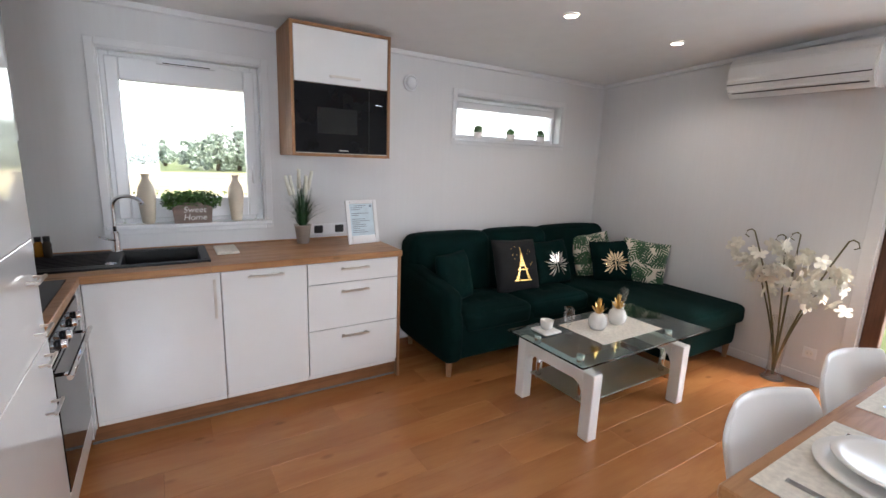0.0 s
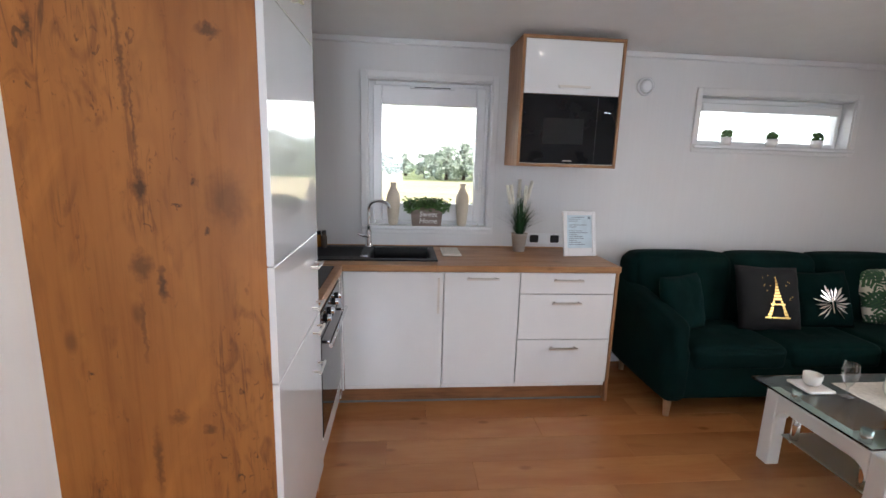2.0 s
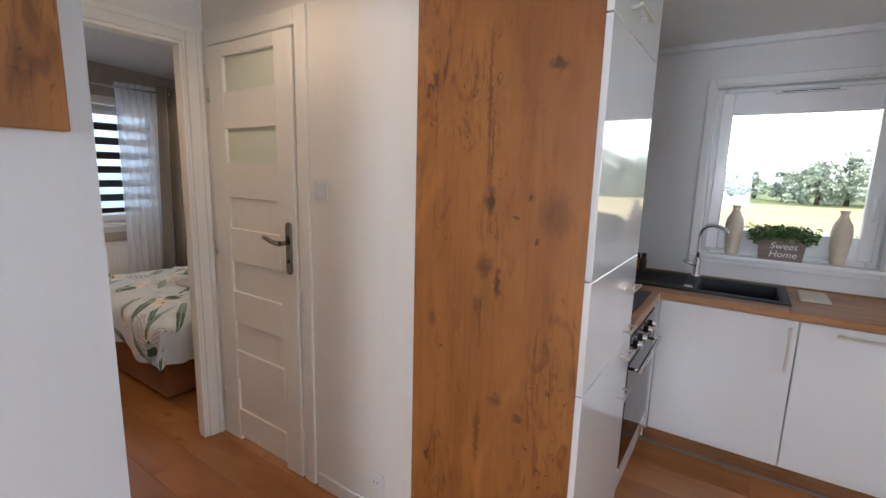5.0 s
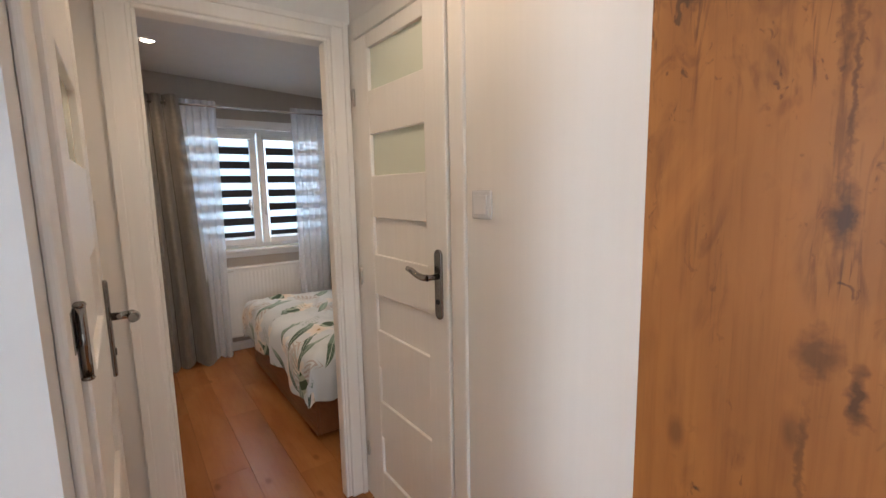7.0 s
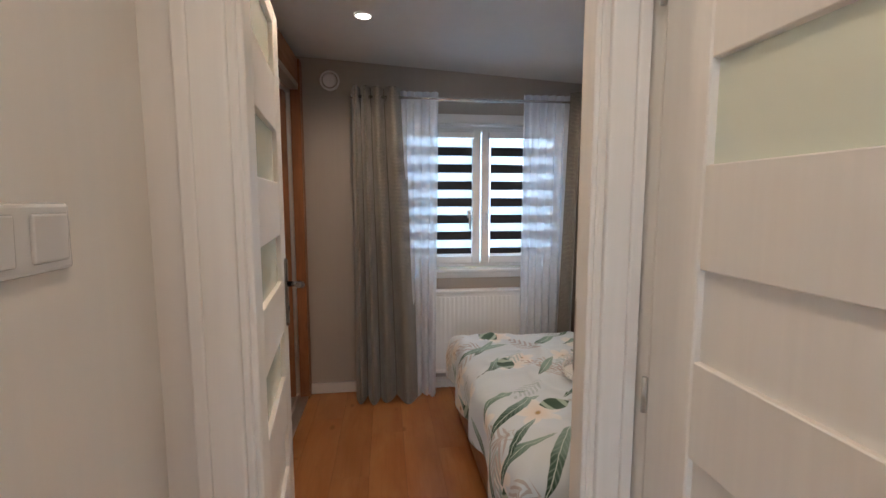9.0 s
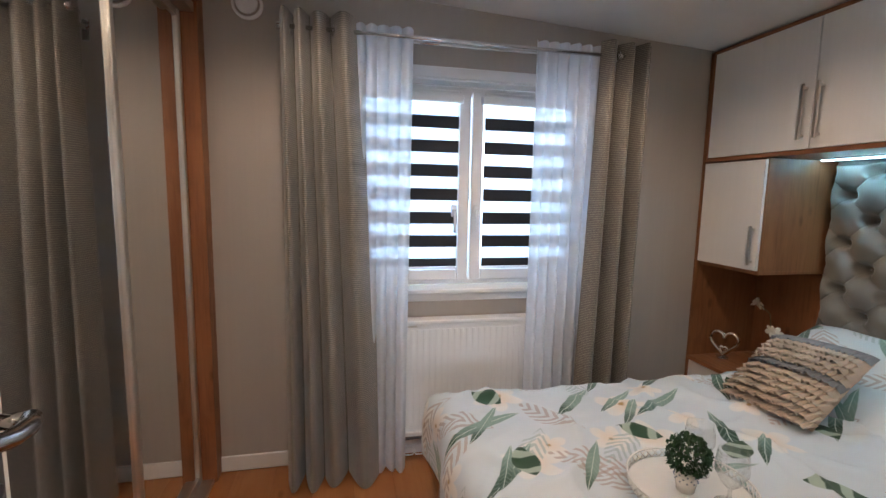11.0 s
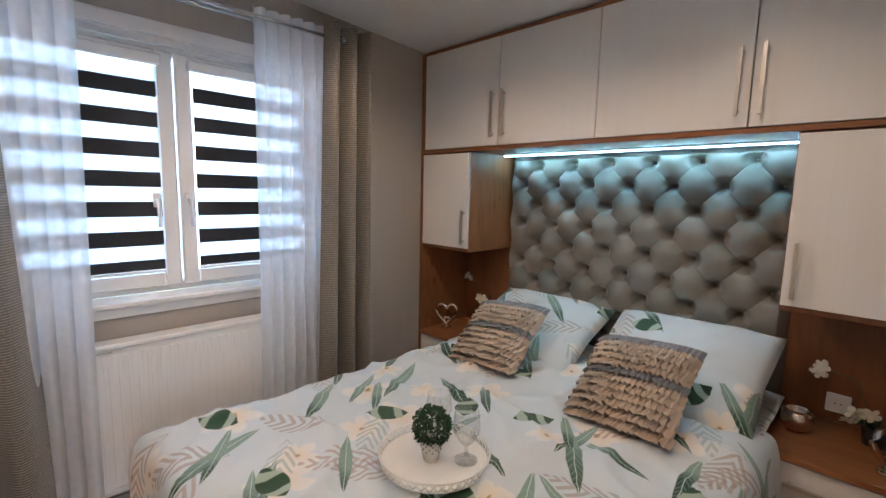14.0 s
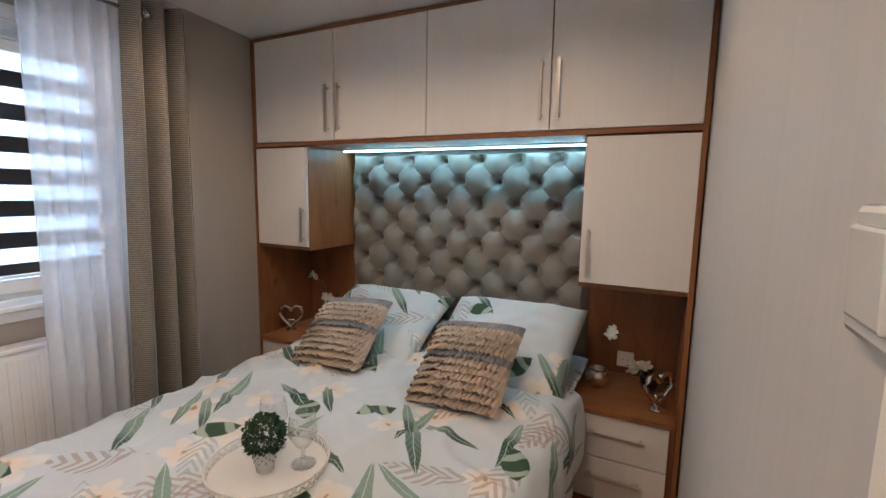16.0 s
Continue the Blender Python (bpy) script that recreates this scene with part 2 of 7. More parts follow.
    l.new(streak, bp.inputs["Height"])
    l.new(bp.outputs["Normal"], p.inputs["Normal"])
    return m


def clear(name, color=(1, 1, 1), rough=0.0, ior=1.45):
    m, n, l, p = material(name)
    p.inputs["Base Color"].default_value = (*color, 1)
    p.inputs["Roughness"].default_value, p.inputs["Transmission Weight"].default_value, p.inputs["IOR"].default_value = rough, 1.0, ior
    return m


def glow(name, color, strength):
    m, n, l, p = material(name)
    p.inputs["Base Color"].default_value = (*color, 1)
    p.inputs["Emission Color"].default_value = (*color, 1)
    p.inputs["Emission Strength"].default_value = strength
    return m


def thin_cloth(name, color, see, weave=900.0):
    """Sheer cloth: part of the light goes straight through, part is scattered through the threads."""
    m, n, l, p = material(name)
    out = n["Material Output"]
    tr, tl, df, mx, mx2 = [n.new("ShaderNode" + k) for k in ("BsdfTransparent", "BsdfTranslucent", "BsdfDiffuse", "MixShader", "MixShader")]
    tl.inputs["Color"].default_value = df.inputs["Color"].default_value = (*color, 1)
    mx.inputs["Fac"].default_value = 0.5
    l.new(tl.outputs[0], mx.inputs[1])
    l.new(df.outputs[0], mx.inputs[2])
    tc, nz = n.new("ShaderNodeTexCoord"), n.new("ShaderNodeTexNoise")
    nz.inputs["Scale"].default_value = 30
    l.new(tc.outputs["Object"], nz.inputs["Vector"])
    mr = n.new("ShaderNodeMapRange")
    mr.inputs["To Min"].default_value, mr.inputs["To Max"].default_value = 1 - see - 0.06, 1 - see + 0.06
    l.new(nz.outputs["Fac"], mr.inputs["Value"])
    l.new(mr.outputs["Result"], mx2.inputs["Fac"])
    l.new(tr.outputs[0], mx2.inputs[1])
    l.new(mx.outputs[0], mx2.inputs[2])
    l.new(mx2.outputs[0], out.inputs["Surface"])
    return m


WALL = plain("white_wall_paper", (0.70, 0.70, 0.70), 0.6, vary=0.012, scale=(1, 1, 1), stretch=(55, 55, 1.6), bump=0.05, bump_scale=3)
HALL = plain("warm_white_wall", (0.80, 0.77, 0.72), 0.55, vary=0.01, scale=(1, 1, 1), stretch=(55, 55, 1.6), bump=0.05, bump_scale=3)
GREIGE = plain("greige_wall_paper", (0.40, 0.365, 0.33), 0.6, vary=0.02, scale=(1, 1, 1), stretch=(55, 55, 1.6), bump=0.06, bump_scale=3)
PALEWALL = plain("pale_beige_wall_panel", (0.52, 0.51, 0.50), 0.55, vary=0.035, scale=(1, 1, 1), stretch=(48, 48, 1.2), bump=0.08, bump_scale=3)
CEIL = plain("white_ceiling_paint", (0.78, 0.78, 0.77), 0.55, vary=0.02, bump=0.05)
GREYCEIL = plain("grey_white_ceiling_paint", (0.70, 0.69, 0.68), 0.55, vary=0.02, bump=0.05)
TRIM = plain("white_trim_paint", (0.74, 0.74, 0.74), 0.35, vary=0.02, bump=0.03, bump_scale=30)
DOORW = plain("white_door_foil", (0.84, 0.81, 0.755), 0.4, vary=0.02, scale=(1, 1, 1), stretch=(60, 60, 3), bump=0.06, bump_scale=2)
PVC = plain("white_plastic", (0.82, 0.83, 0.84), 0.25, vary=0.01)
GLOSS = plain("white_gloss_lacquer", (0.78, 0.78, 0.77), 0.07, vary=0.01, coat=0.8)
FRONT = plain("white_cabinet_front", (0.74, 0.72, 0.70), 0.38, vary=0.015, scale=(1, 1, 1), stretch=(50, 50, 2), bump=0.04, bump_scale=2)
PLANK = wood("oak_laminate", (0.23, 0.068, 0.016), (0.350, 0.134, 0.042), (0.43, 0.184, 0.064), 0, rough=0.24, knots=0.35, grain=0.3, per_object=True, relief=0.02)
KNOTS = ((-0.598, 1.373, 0.018, 0.05, 0.9), (-0.813, 1.742, 0.012, 0.03, 0.9), (-0.612, 1.173, 0.03, 0.04, 0.6), (-0.565, 1.125, 0.012, 0.05, 0.8), (-0.39, 1.345, 0.055, 0.075, 0.45),
         (-0.766, 0.875, 0.008, 0.012, 0.9), (-0.819, 0.445, 0.012, 0.022, 0.9), (-0.617, 0.60, 0.012, 0.11, 0.55), (-0.41, 1.75, 0.03, 0.015, 0.7), (-0.469, 1.394, 0.007, 0.012, 0.8),
         (-0.443, 1.271, 0.006, 0.01, 0.8), (-0.515, 1.326, 0.012, 0.007, 0.8), (-0.615, 1.72, 0.008, 0.18, 0.6), (-0.552, 0.74, 0.03, 0.02, 0.5), (-0.473, 0.704, 0.018, 0.018, 0.6), (-0.60, 1.54, 0.005, 0.14, 0.6), (-0.62, 1.00, 0.007, 0.10, 0.5))
RUSTIC = wood("rustic_oak_panel", (0.120, 0.036, 0.007), (0.275, 0.092, 0.017), (0.375, 0.140, 0.029), 2, rough=0.5, knots=0.45, grain=0.38, crack=0.9, spots=KNOTS)
TOPWOOD = wood("oak_worktop", (0.20, 0.08, 0.028), (0.36, 0.17, 0.067), (0.46, 0.24, 0.105), 0, rough=0.35, knots=0.5, grain=0.9)
SIDEWOOD = wood("oak_cabinet_edge", (0.16, 0.07, 0.028), (0.30, 0.145, 0.06), (0.36, 0.18, 0.08), 2, rough=0.42, knots=0.3)
PLINTHWOOD = wood("dark_oak_kick_board", (0.10, 0.04, 0.014), (0.23, 0.095, 0.034), (0.30, 0.13, 0.05), 0, rough=0.42, knots=0.4)
BEDWOOD = wood("red_oak_furniture_board", (0.13, 0.045, 0.016), (0.235, 0.09, 0.033), (0.30, 0.12, 0.045), 2, rough=0.42, knots=0.45, grain=0.8)
BEDWOODX = wood("red_oak_shelf_board", (0.13, 0.045, 0.016), (0.235, 0.09, 0.033), (0.30, 0.12, 0.045), 0, rough=0.42, knots=0.45, grain=0.8)
VELVET = plain("dark_green_velvet", (0.0005, 0.0130, 0.0115), 0.9, vary=0.25, scale=(5, 5, 5), bump=0.25, bump_scale=400)
CHROME = plain("chrome", (0.75, 0.75, 0.76), 0.08, metal=1.0, vary=0.02)
NICKEL = plain("brushed_nickel", (0.60, 0.58, 0.55), 0.32, metal=1.0, vary=0.05)
DARKNICKEL = plain("dark_polished_nickel", (0.27, 0.255, 0.24), 0.16, metal=1.0, vary=0.05)
ALU = plain("satin_aluminium", (0.66, 0.62, 0.57), 0.35, metal=1.0, vary=0.05)
BLACKGLASS = plain("black_glass", (0.006, 0.006, 0.007), 0.04, vary=0.1)
BLACKGLASS.node_tree.nodes["Principled BSDF"].inputs["Specular IOR Level"].default_value = 0.22
BLACK = plain("black_plastic", (0.012, 0.012, 0.013), 0.4, vary=0.1)
VELVET.node_tree.nodes["Principled BSDF"].inputs["Specular IOR Level"].default_value = 0.12
GRANITE = plain("black_granite_sink", (0.006, 0.0063, 0.0068), 0.42, vary=0.5, scale=(300, 300, 300), bump=0.1, bump_scale=300)
GLASS = clear("clear_glass", (0.97, 0.99, 0.98))
def thin_glass(name, tint=(0.97, 0.98, 0.98)):
    """Thin blown glass: seen through, with a mirror-like skin that grows towards the rim."""
    m, n, l, p = material(name)
    tr, gl, mx, lw, mr = [n.new("ShaderNode" + k) for k in ("BsdfTransparent", "BsdfGlossy", "MixShader", "LayerWeight", "MapRange")]
    tr.inputs["Color"].default_value = (*tint, 1)
    gl.inputs["Roughness"].default_value = 0.03
    lw.inputs["Blend"].default_value = 0.25
    mr.inputs["To Min"].default_value, mr.inputs["To Max"].default_value = 0.08, 0.75
    l.new(lw.outputs["Facing"], mr.inputs["Value"])
    l.new(mr.outputs["Result"], mx.inputs["Fac"])
    l.new(tr.outputs[0], mx.inputs[1])
    l.new(gl.outputs[0], mx.inputs[2])
    l.new(mx.outputs[0], n["Material Output"].inputs["Surface"])
    return m


THIN = thin_glass("thin_blown_glass")
GREENGLASS = clear("green_tinted_glass", (0.72, 0.90, 0.84))
MILK = plain("milky_green_glass", (0.74, 0.78, 0.66), 0.12, vary=0.01)
MIRROR = plain("mirror_silver", (0.86, 0.88, 0.88), 0.02, metal=1.0, vary=0.0)
SEAL = plain("grey_rubber", (0.18, 0.18, 0.18), 0.6)
CERAMIC = plain("white_ceramic", (0.82, 0.80, 0.76), 0.2, vary=0.02)
SATIN = plain("silver_grey_velvet", (0.215, 0.203, 0.178), 0.40, vary=0.07, scale=(6, 6, 6), bump=0.15, bump_scale=300, sheen=0.12)

# ---- plan ----
YN, YS, XE, XW = 3.54, -1.62, 3.86, -4.70   # inner faces
YB = 3.75                                    # north wall of the bedroom
XD0, XD1 = -2.33, -2.25                      # wall with the bedroom door
YA, YH = 1.685, 0.765                        # hall walls
XK = -0.89                                   # wall behind the fridge and cooker


def ceil_z(y):
    return 2.434 - 0.0578 * y


def wall(bm, x0, y0, x1, y1, z0=0.0, z1=None):
    """A piece of wall; with no z1 it reaches the sloping ceiling."""
    v = box(bm, x0, y0, z0, x1, y1, 1.0 if z1 is None else z1)
    if z1 is None:
        for c in v[4:]:
            c.co.z = ceil_z(c.co.y) + 0.01


def holed(bm, axis, at, depth, a0, a1, holes):
    """A wall across the given axis from a0 to a1, with holes (b0, b1, z0, z1)."""
    def piece(b0, b1, z0, z1):
        lo, hi = min(at, at + depth), max(at, at + depth)
        if axis == "y":
            wall(bm, b0, lo, b1, hi, z0, z1)
        else:
            wall(bm, lo, b0, hi, b1, z0, z1)
    edge = a0
    for b0, b1, z0, z1 in sorted(holes):
        piece(edge, b0, 0, None)
        if z0 > 0:
            piece(b0, b1, 0, z0)
        piece(b0, b1, z1, None)
        edge = b1
    piece(edge, a1, 0, None)


KW = (-0.18, 0.65, 1.012, 1.99)   # kitchen window hole: x0, x1, z0, z1
SW = (2.125, 3.305, 1.625, 1.98)      # small high window
BW = (1.22, 2.56, 0.90, 1.985)       # bedroom window, along y
BD = (0.90, 1.60, 2.045)             # bedroom door, along y
AD = (-2.20, -1.55, 2.045)           # bathroom door, along x
LD = (-1.76, -1.125, 2.045)           # door in the hall's other wall
SO = (-0.75, 0.15, 0.95, 2.0)         # added window behind the walker, unseen, opening for the hall fill lamp
GD = (-1.15, 1.30, 2.1)              # glazed terrace doors, along y

bm = B(); holed(bm, "y", YN, 0.16, XK - 0.1, XE + 0.16, [KW, SW]); structure("wall_north", bm, WALL, "off-white papered kitchen and living room wall", "wall")
bm = B(); holed(bm, "x", XE, 0.16, YS - 0.16, YN, [(GD[0], GD[1], 0, GD[2])]); structure("wall_east", bm, WALL, "off-white papered living room end wall", "wall")
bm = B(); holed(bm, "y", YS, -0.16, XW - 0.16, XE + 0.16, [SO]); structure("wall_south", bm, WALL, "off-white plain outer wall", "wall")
bm = B(); holed(bm, "x", XW, -0.16, YS, YB + 0.16, [BW]); structure("wall_west", bm, GREIGE, "greige papered bedroom wall with a window", "wall")
bm = B(); holed(bm, "y", YB, 0.16, XW, XD0 + 0.1, []); structure("wall_bedroom_north", bm, GREIGE, "greige papered wall behind the bed cabinets", "wall")
bm = B()
holed(bm, "x", XD0, 0.04, YS, YB, [(BD[0], BD[1], 0, BD[2])]); structure("wall_bedroom_east", bm, PALEWALL, "pale grey-beige panelled bedroom side of the door wall", "wall")
bm = B(); holed(bm, "x", XD1, -0.04, YS, YB, [(BD[0], BD[1], 0, BD[2])]); structure("wall_hall_end", bm, HALL, "warm white hall wall round the bedroom door", "wall")
bm = B(); holed(bm, "y", YA, 0.08, XD1, XK, [(AD[0], AD[1], 0, AD[2])]); structure("wall_bathroom", bm, HALL, "warm white hall wall with the bathroom door", "wall")
bm = B(); holed(bm, "x", XK, -0.08, YA + 0.08, YN + 0.16, []); structure("wall_kitchen", bm, WALL, "off-white papered wall behind the cooker", "wall")
bm = B(); holed(bm, "y", YH, -0.08, XD1, -1.04, [(LD[0], LD[1], 0, LD[2])]); structure("wall_hall_south", bm, HALL, "warm white hall wall with a closed panel door", "wall")
bm = B(); holed(bm, "x", -1.04, 0.08, YS, YH, []); structure("wall_partition", bm, WALL, "off-white papered partition facing the living room", "wall")

for name, mat, x0, x1, label in (("ceiling", CEIL, XD1 - 0.02, XE + 0.16, "white sloping ceiling"), ("ceiling_bedroom", GREYCEIL, XW - 0.16, XD1 - 0.02, "grey-white sloping bedroom ceiling")):
    bm = B()
    for v in box(bm, x0, YS - 0.16, 0, x1, YB + 0.2, 0.14):
        v.co.z += ceil_z(v.co.y)
    structure(name, bm, mat, label, "ceiling")

# ---- skirting and cornice ----
bm = B()
box(bm, 1.4, YN - 0.014, 0.001, XE - 0.014, YN, 0.07, 0.003)
box(bm, XE - 0.014, GD[1] + 0.082, 0.001, XE, YN - 0.002, 0.07, 0.003)
box(bm, XW, -0.2, 0.001, XW + 0.014, YB, 0.08, 0.003)
box(bm, -1.46, YA - 0.012, 0.001, XK - 0.02, YA, 0.07, 0.003)
box(bm, -0.96, YS, 0.001, -0.946, YH - 0.03, 0.07, 0.003)
structure("baseboard", bm, TRIM, "white painted skirting board along the walls", "baseboard")
bm = B()
for x0, y0, x1, y1 in ((XK, YN - 0.022, 0.74, YN), (1.38, YN - 0.022, XE, YN), (XE - 0.022, YS, XE, YN)):
    box(bm, x0, y0, -0.035, x1, y1, 0.0, 0.004)
for v in bm.verts:
    v.co.z += ceil_z(v.co.y)
structure("trim", bm, TRIM, "white slim cornice strip under the ceiling", "trim")


# ---- windows ----
def window_frame(name, axis, at, hole, outward, sashes, label, casing=0.06, reveal=0.07, bar=0.05, sash=0.05, rail=None):
    """A plastic window set in a wall. axis 'y': the wall runs along x. outward: +1 or -1."""
    a0, a1, z0, z1 = hole
    w = thing(name, ((a0 + a1) / 2, at, z0) if axis == "y" else (at, (a0 + a1) / 2, z0), label, "window", kind="structure")

    def slab(nm, mat, pieces, bevel=0.003, lbl=""):
        bm = B()
        for b0, b1, c0, c1, d0, d1 in pieces:
            lo, hi = sorted((at + outward * d0, at + outward * d1))
            if axis == "y":
                box(bm, b0, lo, c0, b1, hi, c1, bevel)
            else:
                box(bm, lo, b0, c0, hi, b1, c1, bevel)
        return part(nm, bm, mat, w, lbl)

    c = casing
    slab("casing", TRIM, [(a0 - c, a0, z0 - c, z1 + c, -0.012, 0.0), (a1, a1 + c, z0 - c, z1 + c, -0.012, 0.0), (a0, a1, z1, z1 + c, -0.012, 0.0), (a0, a1, z0 - c, z0 - 0.012, -0.012, 0.0)])
    slab("lining", TRIM, [(a0 - 0.001, a0 + 0.008, z0, z1, 0, reveal), (a1 - 0.008, a1 + 0.001, z0, z1, 0, reveal), (a0, a1, z1 - 0.008, z1 + 0.001, 0, reveal)], 0.0)
    slab("window_sill", PVC, [(a0 - 0.03, a1 + 0.03, z0 - 0.012, z0 + 0.012, -0.035, reveal)], 0.005)
    f0, f1, g0, g1 = a0 + 0.008, a1 - 0.008, z0 + 0.012, z1 - 0.008
    frame_parts = [(f0, f0 + bar, g0, g1, reveal, reveal + 0.07), (f1 - bar, f1, g0, g1, reveal, reveal + 0.07), (f0 + bar, f1 - bar, g0, g0 + bar, reveal, reveal + 0.07), (f0 + bar, f1 - bar, g1 - bar, g1, reveal, reveal + 0.07)]
    slab("window_frame", PVC, frame_parts, 0.006)
    inner = (f0 + bar - 0.02, f1 - bar + 0.02, g0 + bar - 0.02, g1 - bar + 0.02)
    panes = []
    for k in range(sashes):
        s0 = inner[0] + (inner[1] - inner[0]) * k / sashes + (0.004 if k else 0)
        s1 = inner[0] + (inner[1] - inner[0]) * (k + 1) / sashes - (0.004 if k < sashes - 1 else 0)
        t, q = sash, rail or sash
        slab("sash", PVC, [(s0, s0 + t, inner[2], inner[3], reveal - 0.018, reveal + 0.045), (s1 - t, s1, inner[2], inner[3], reveal - 0.018, reveal + 0.045), (s0 + t, s1 - t, inner[2], inner[2] + q, reveal - 0.018, reveal + 0.045), (s0 + t, s1 - t, inner[3] - q, inner[3], reveal - 0.018, reveal + 0.045)], 0.006)
        pane = slab("pane", GLASS, [(s0 + t - 0.005, s1 - t + 0.005, inner[2] + q - 0.005, inner[3] - q + 0.005, reveal + 0.014, reveal + 0.02)], 0.0)
        pane.visible_shadow = False
        panes.append((s0 + t, s1 - t, inner[2] + q, inner[3] - q))
    return w, panes


def window_handle(parent, x, y, z, nx, ny):
    """A white lever on a rosette; (nx, ny) points into the room."""
    bm = B()
    px, py = x + nx * 0.006, y + ny * 0.006
    tx, ty = abs(ny), abs(nx)
    box(bm, min(px - tx * 0.014, px - nx * 0.006), min(py - ty * 0.014, py - ny * 0.006), z - 0.032, max(px + tx * 0.014, px + abs(nx) * 0.006), max(py + ty * 0.014, py + abs(ny) * 0.006), z + 0.032, 0.004, 2)
    cylinder(bm, (x, y, z), (x + nx * 0.035, y + ny * 0.035, z), 0.008, 10)
    tube(bm, [(x + nx * 0.035, y + ny * 0.035, z + 0.006), (x + nx * 0.04, y + ny * 0.04, z - 0.04), (x + nx * 0.038, y + ny * 0.038, z - 0.115)], 0.009, 8, 0.8)
    part("window_handle", bm, PVC, parent, "white plastic window handle")


kitchen_window, kp = window_frame("window_1", "y", YN, KW, 1, 1, "white plastic kitchen window with a deep sill", bar=0.045, sash=0.062, rail=0.125, casing=0.042)
window_handle(kitchen_window, KW[1] - 0.065, YN + 0.052, 1.38, 0, -1)
boxes("trickle_vent", PVC, kitchen_window, (0.10, YN + 0.03, 1.936, 0.40, YN + 0.055, 1.952), bevel=0.003)
boxes("vent_slot", BLACK, kitchen_window, (0.13, YN + 0.028, 1.940, 0.24, YN + 0.031, 1.945), (0.25, YN + 0.028, 1.940, 0.37, YN + 0.031, 1.945))
small_window, sp = window_frame("window_2", "y", YN, SW, 1, 1, "white plastic narrow high window over the sofa", bar=0.025, sash=0.03, reveal=0.10, casing=0.04)
boxes("blind_cassette", PVC, small_window, (SW[0] + 0.05, YN + 0.055, 1.875, SW[1] - 0.05, YN + 0.085, 1.935), bevel=0.008)
bed_window, bp_ = window_frame("window_3", "x", XW, BW, -1, 2, "white plastic two-sash bedroom window with striped day-night blinds", bar=0.045, sash=0.065, reveal=0.10, casing=0.055)
window_handle(bed_window, XW - 0.082, 1.80, 1.32, 1, 0)
window_handle(bed_window, XW - 0.082, 1.925, 1.32, 1, 0)
boxes("trickle_vent", PVC, bed_window, (XW - 0.085, 2.05, 1.915, XW - 0.065, 2.32, 1.932), bevel=0.003)

# added window, never in view: gives the hall fill lamp an opening
added_window, so_p = window_frame("window_4", "y", YS, SO, -1, 1, "unseen white plastic window added to let fill light in")
# opaque bands: their shade against the bright window is put into the colour
STRIPE = plain("backlit_dark_blind_band", (0.025, 0.027, 0.032), 0.8, vary=0.15, scale=(200, 200, 200), bump=0.1, bump_scale=400)
SHEERBAND = thin_cloth("sheer_blind_band", (0.58, 0.63, 0.70), 0.26)
for (a0, a1, z0, z1) in bp_:
    blind = thing("window_blind", (XW - 0.075, (a0 + a1) / 2, z0), "striped day-night roller blind, sheer bands and bands coloured backlit-dark", "blind", "bedroom window blinds")
    boxes("cassette", PVC, blind, (XW - 0.09, a0 - 0.02, z1 - 0.005, XW - 0.055, a1 + 0.02, z1 + 0.045), bevel=0.008)
    z, k = z1 - 0.008, 0
    while z > z0 + 0.02:
        boxes("sheer_band", SHEERBAND, blind, (XW - 0.0785, a0 + 0.002, max(z - 0.062, z0 + 0.01), XW - 0.0775, a1 - 0.002, z))
        z -= 0.062
        if z - 0.025 < z0 + 0.014:
            break
        boxes("dark_band", STRIPE, blind, (XW - 0.079, a0 + 0.002, max(z - 0.064, z0 + 0.0145), XW - 0.077, a1 - 0.002, z))
        z -= 0.064
    boxes("bottom_bar", PVC, blind, (XW - 0.083, a0 + 0.001, z0 + 0.002, XW - 0.072, a1 - 0.001, z0 + 0.014), bevel=0.002)


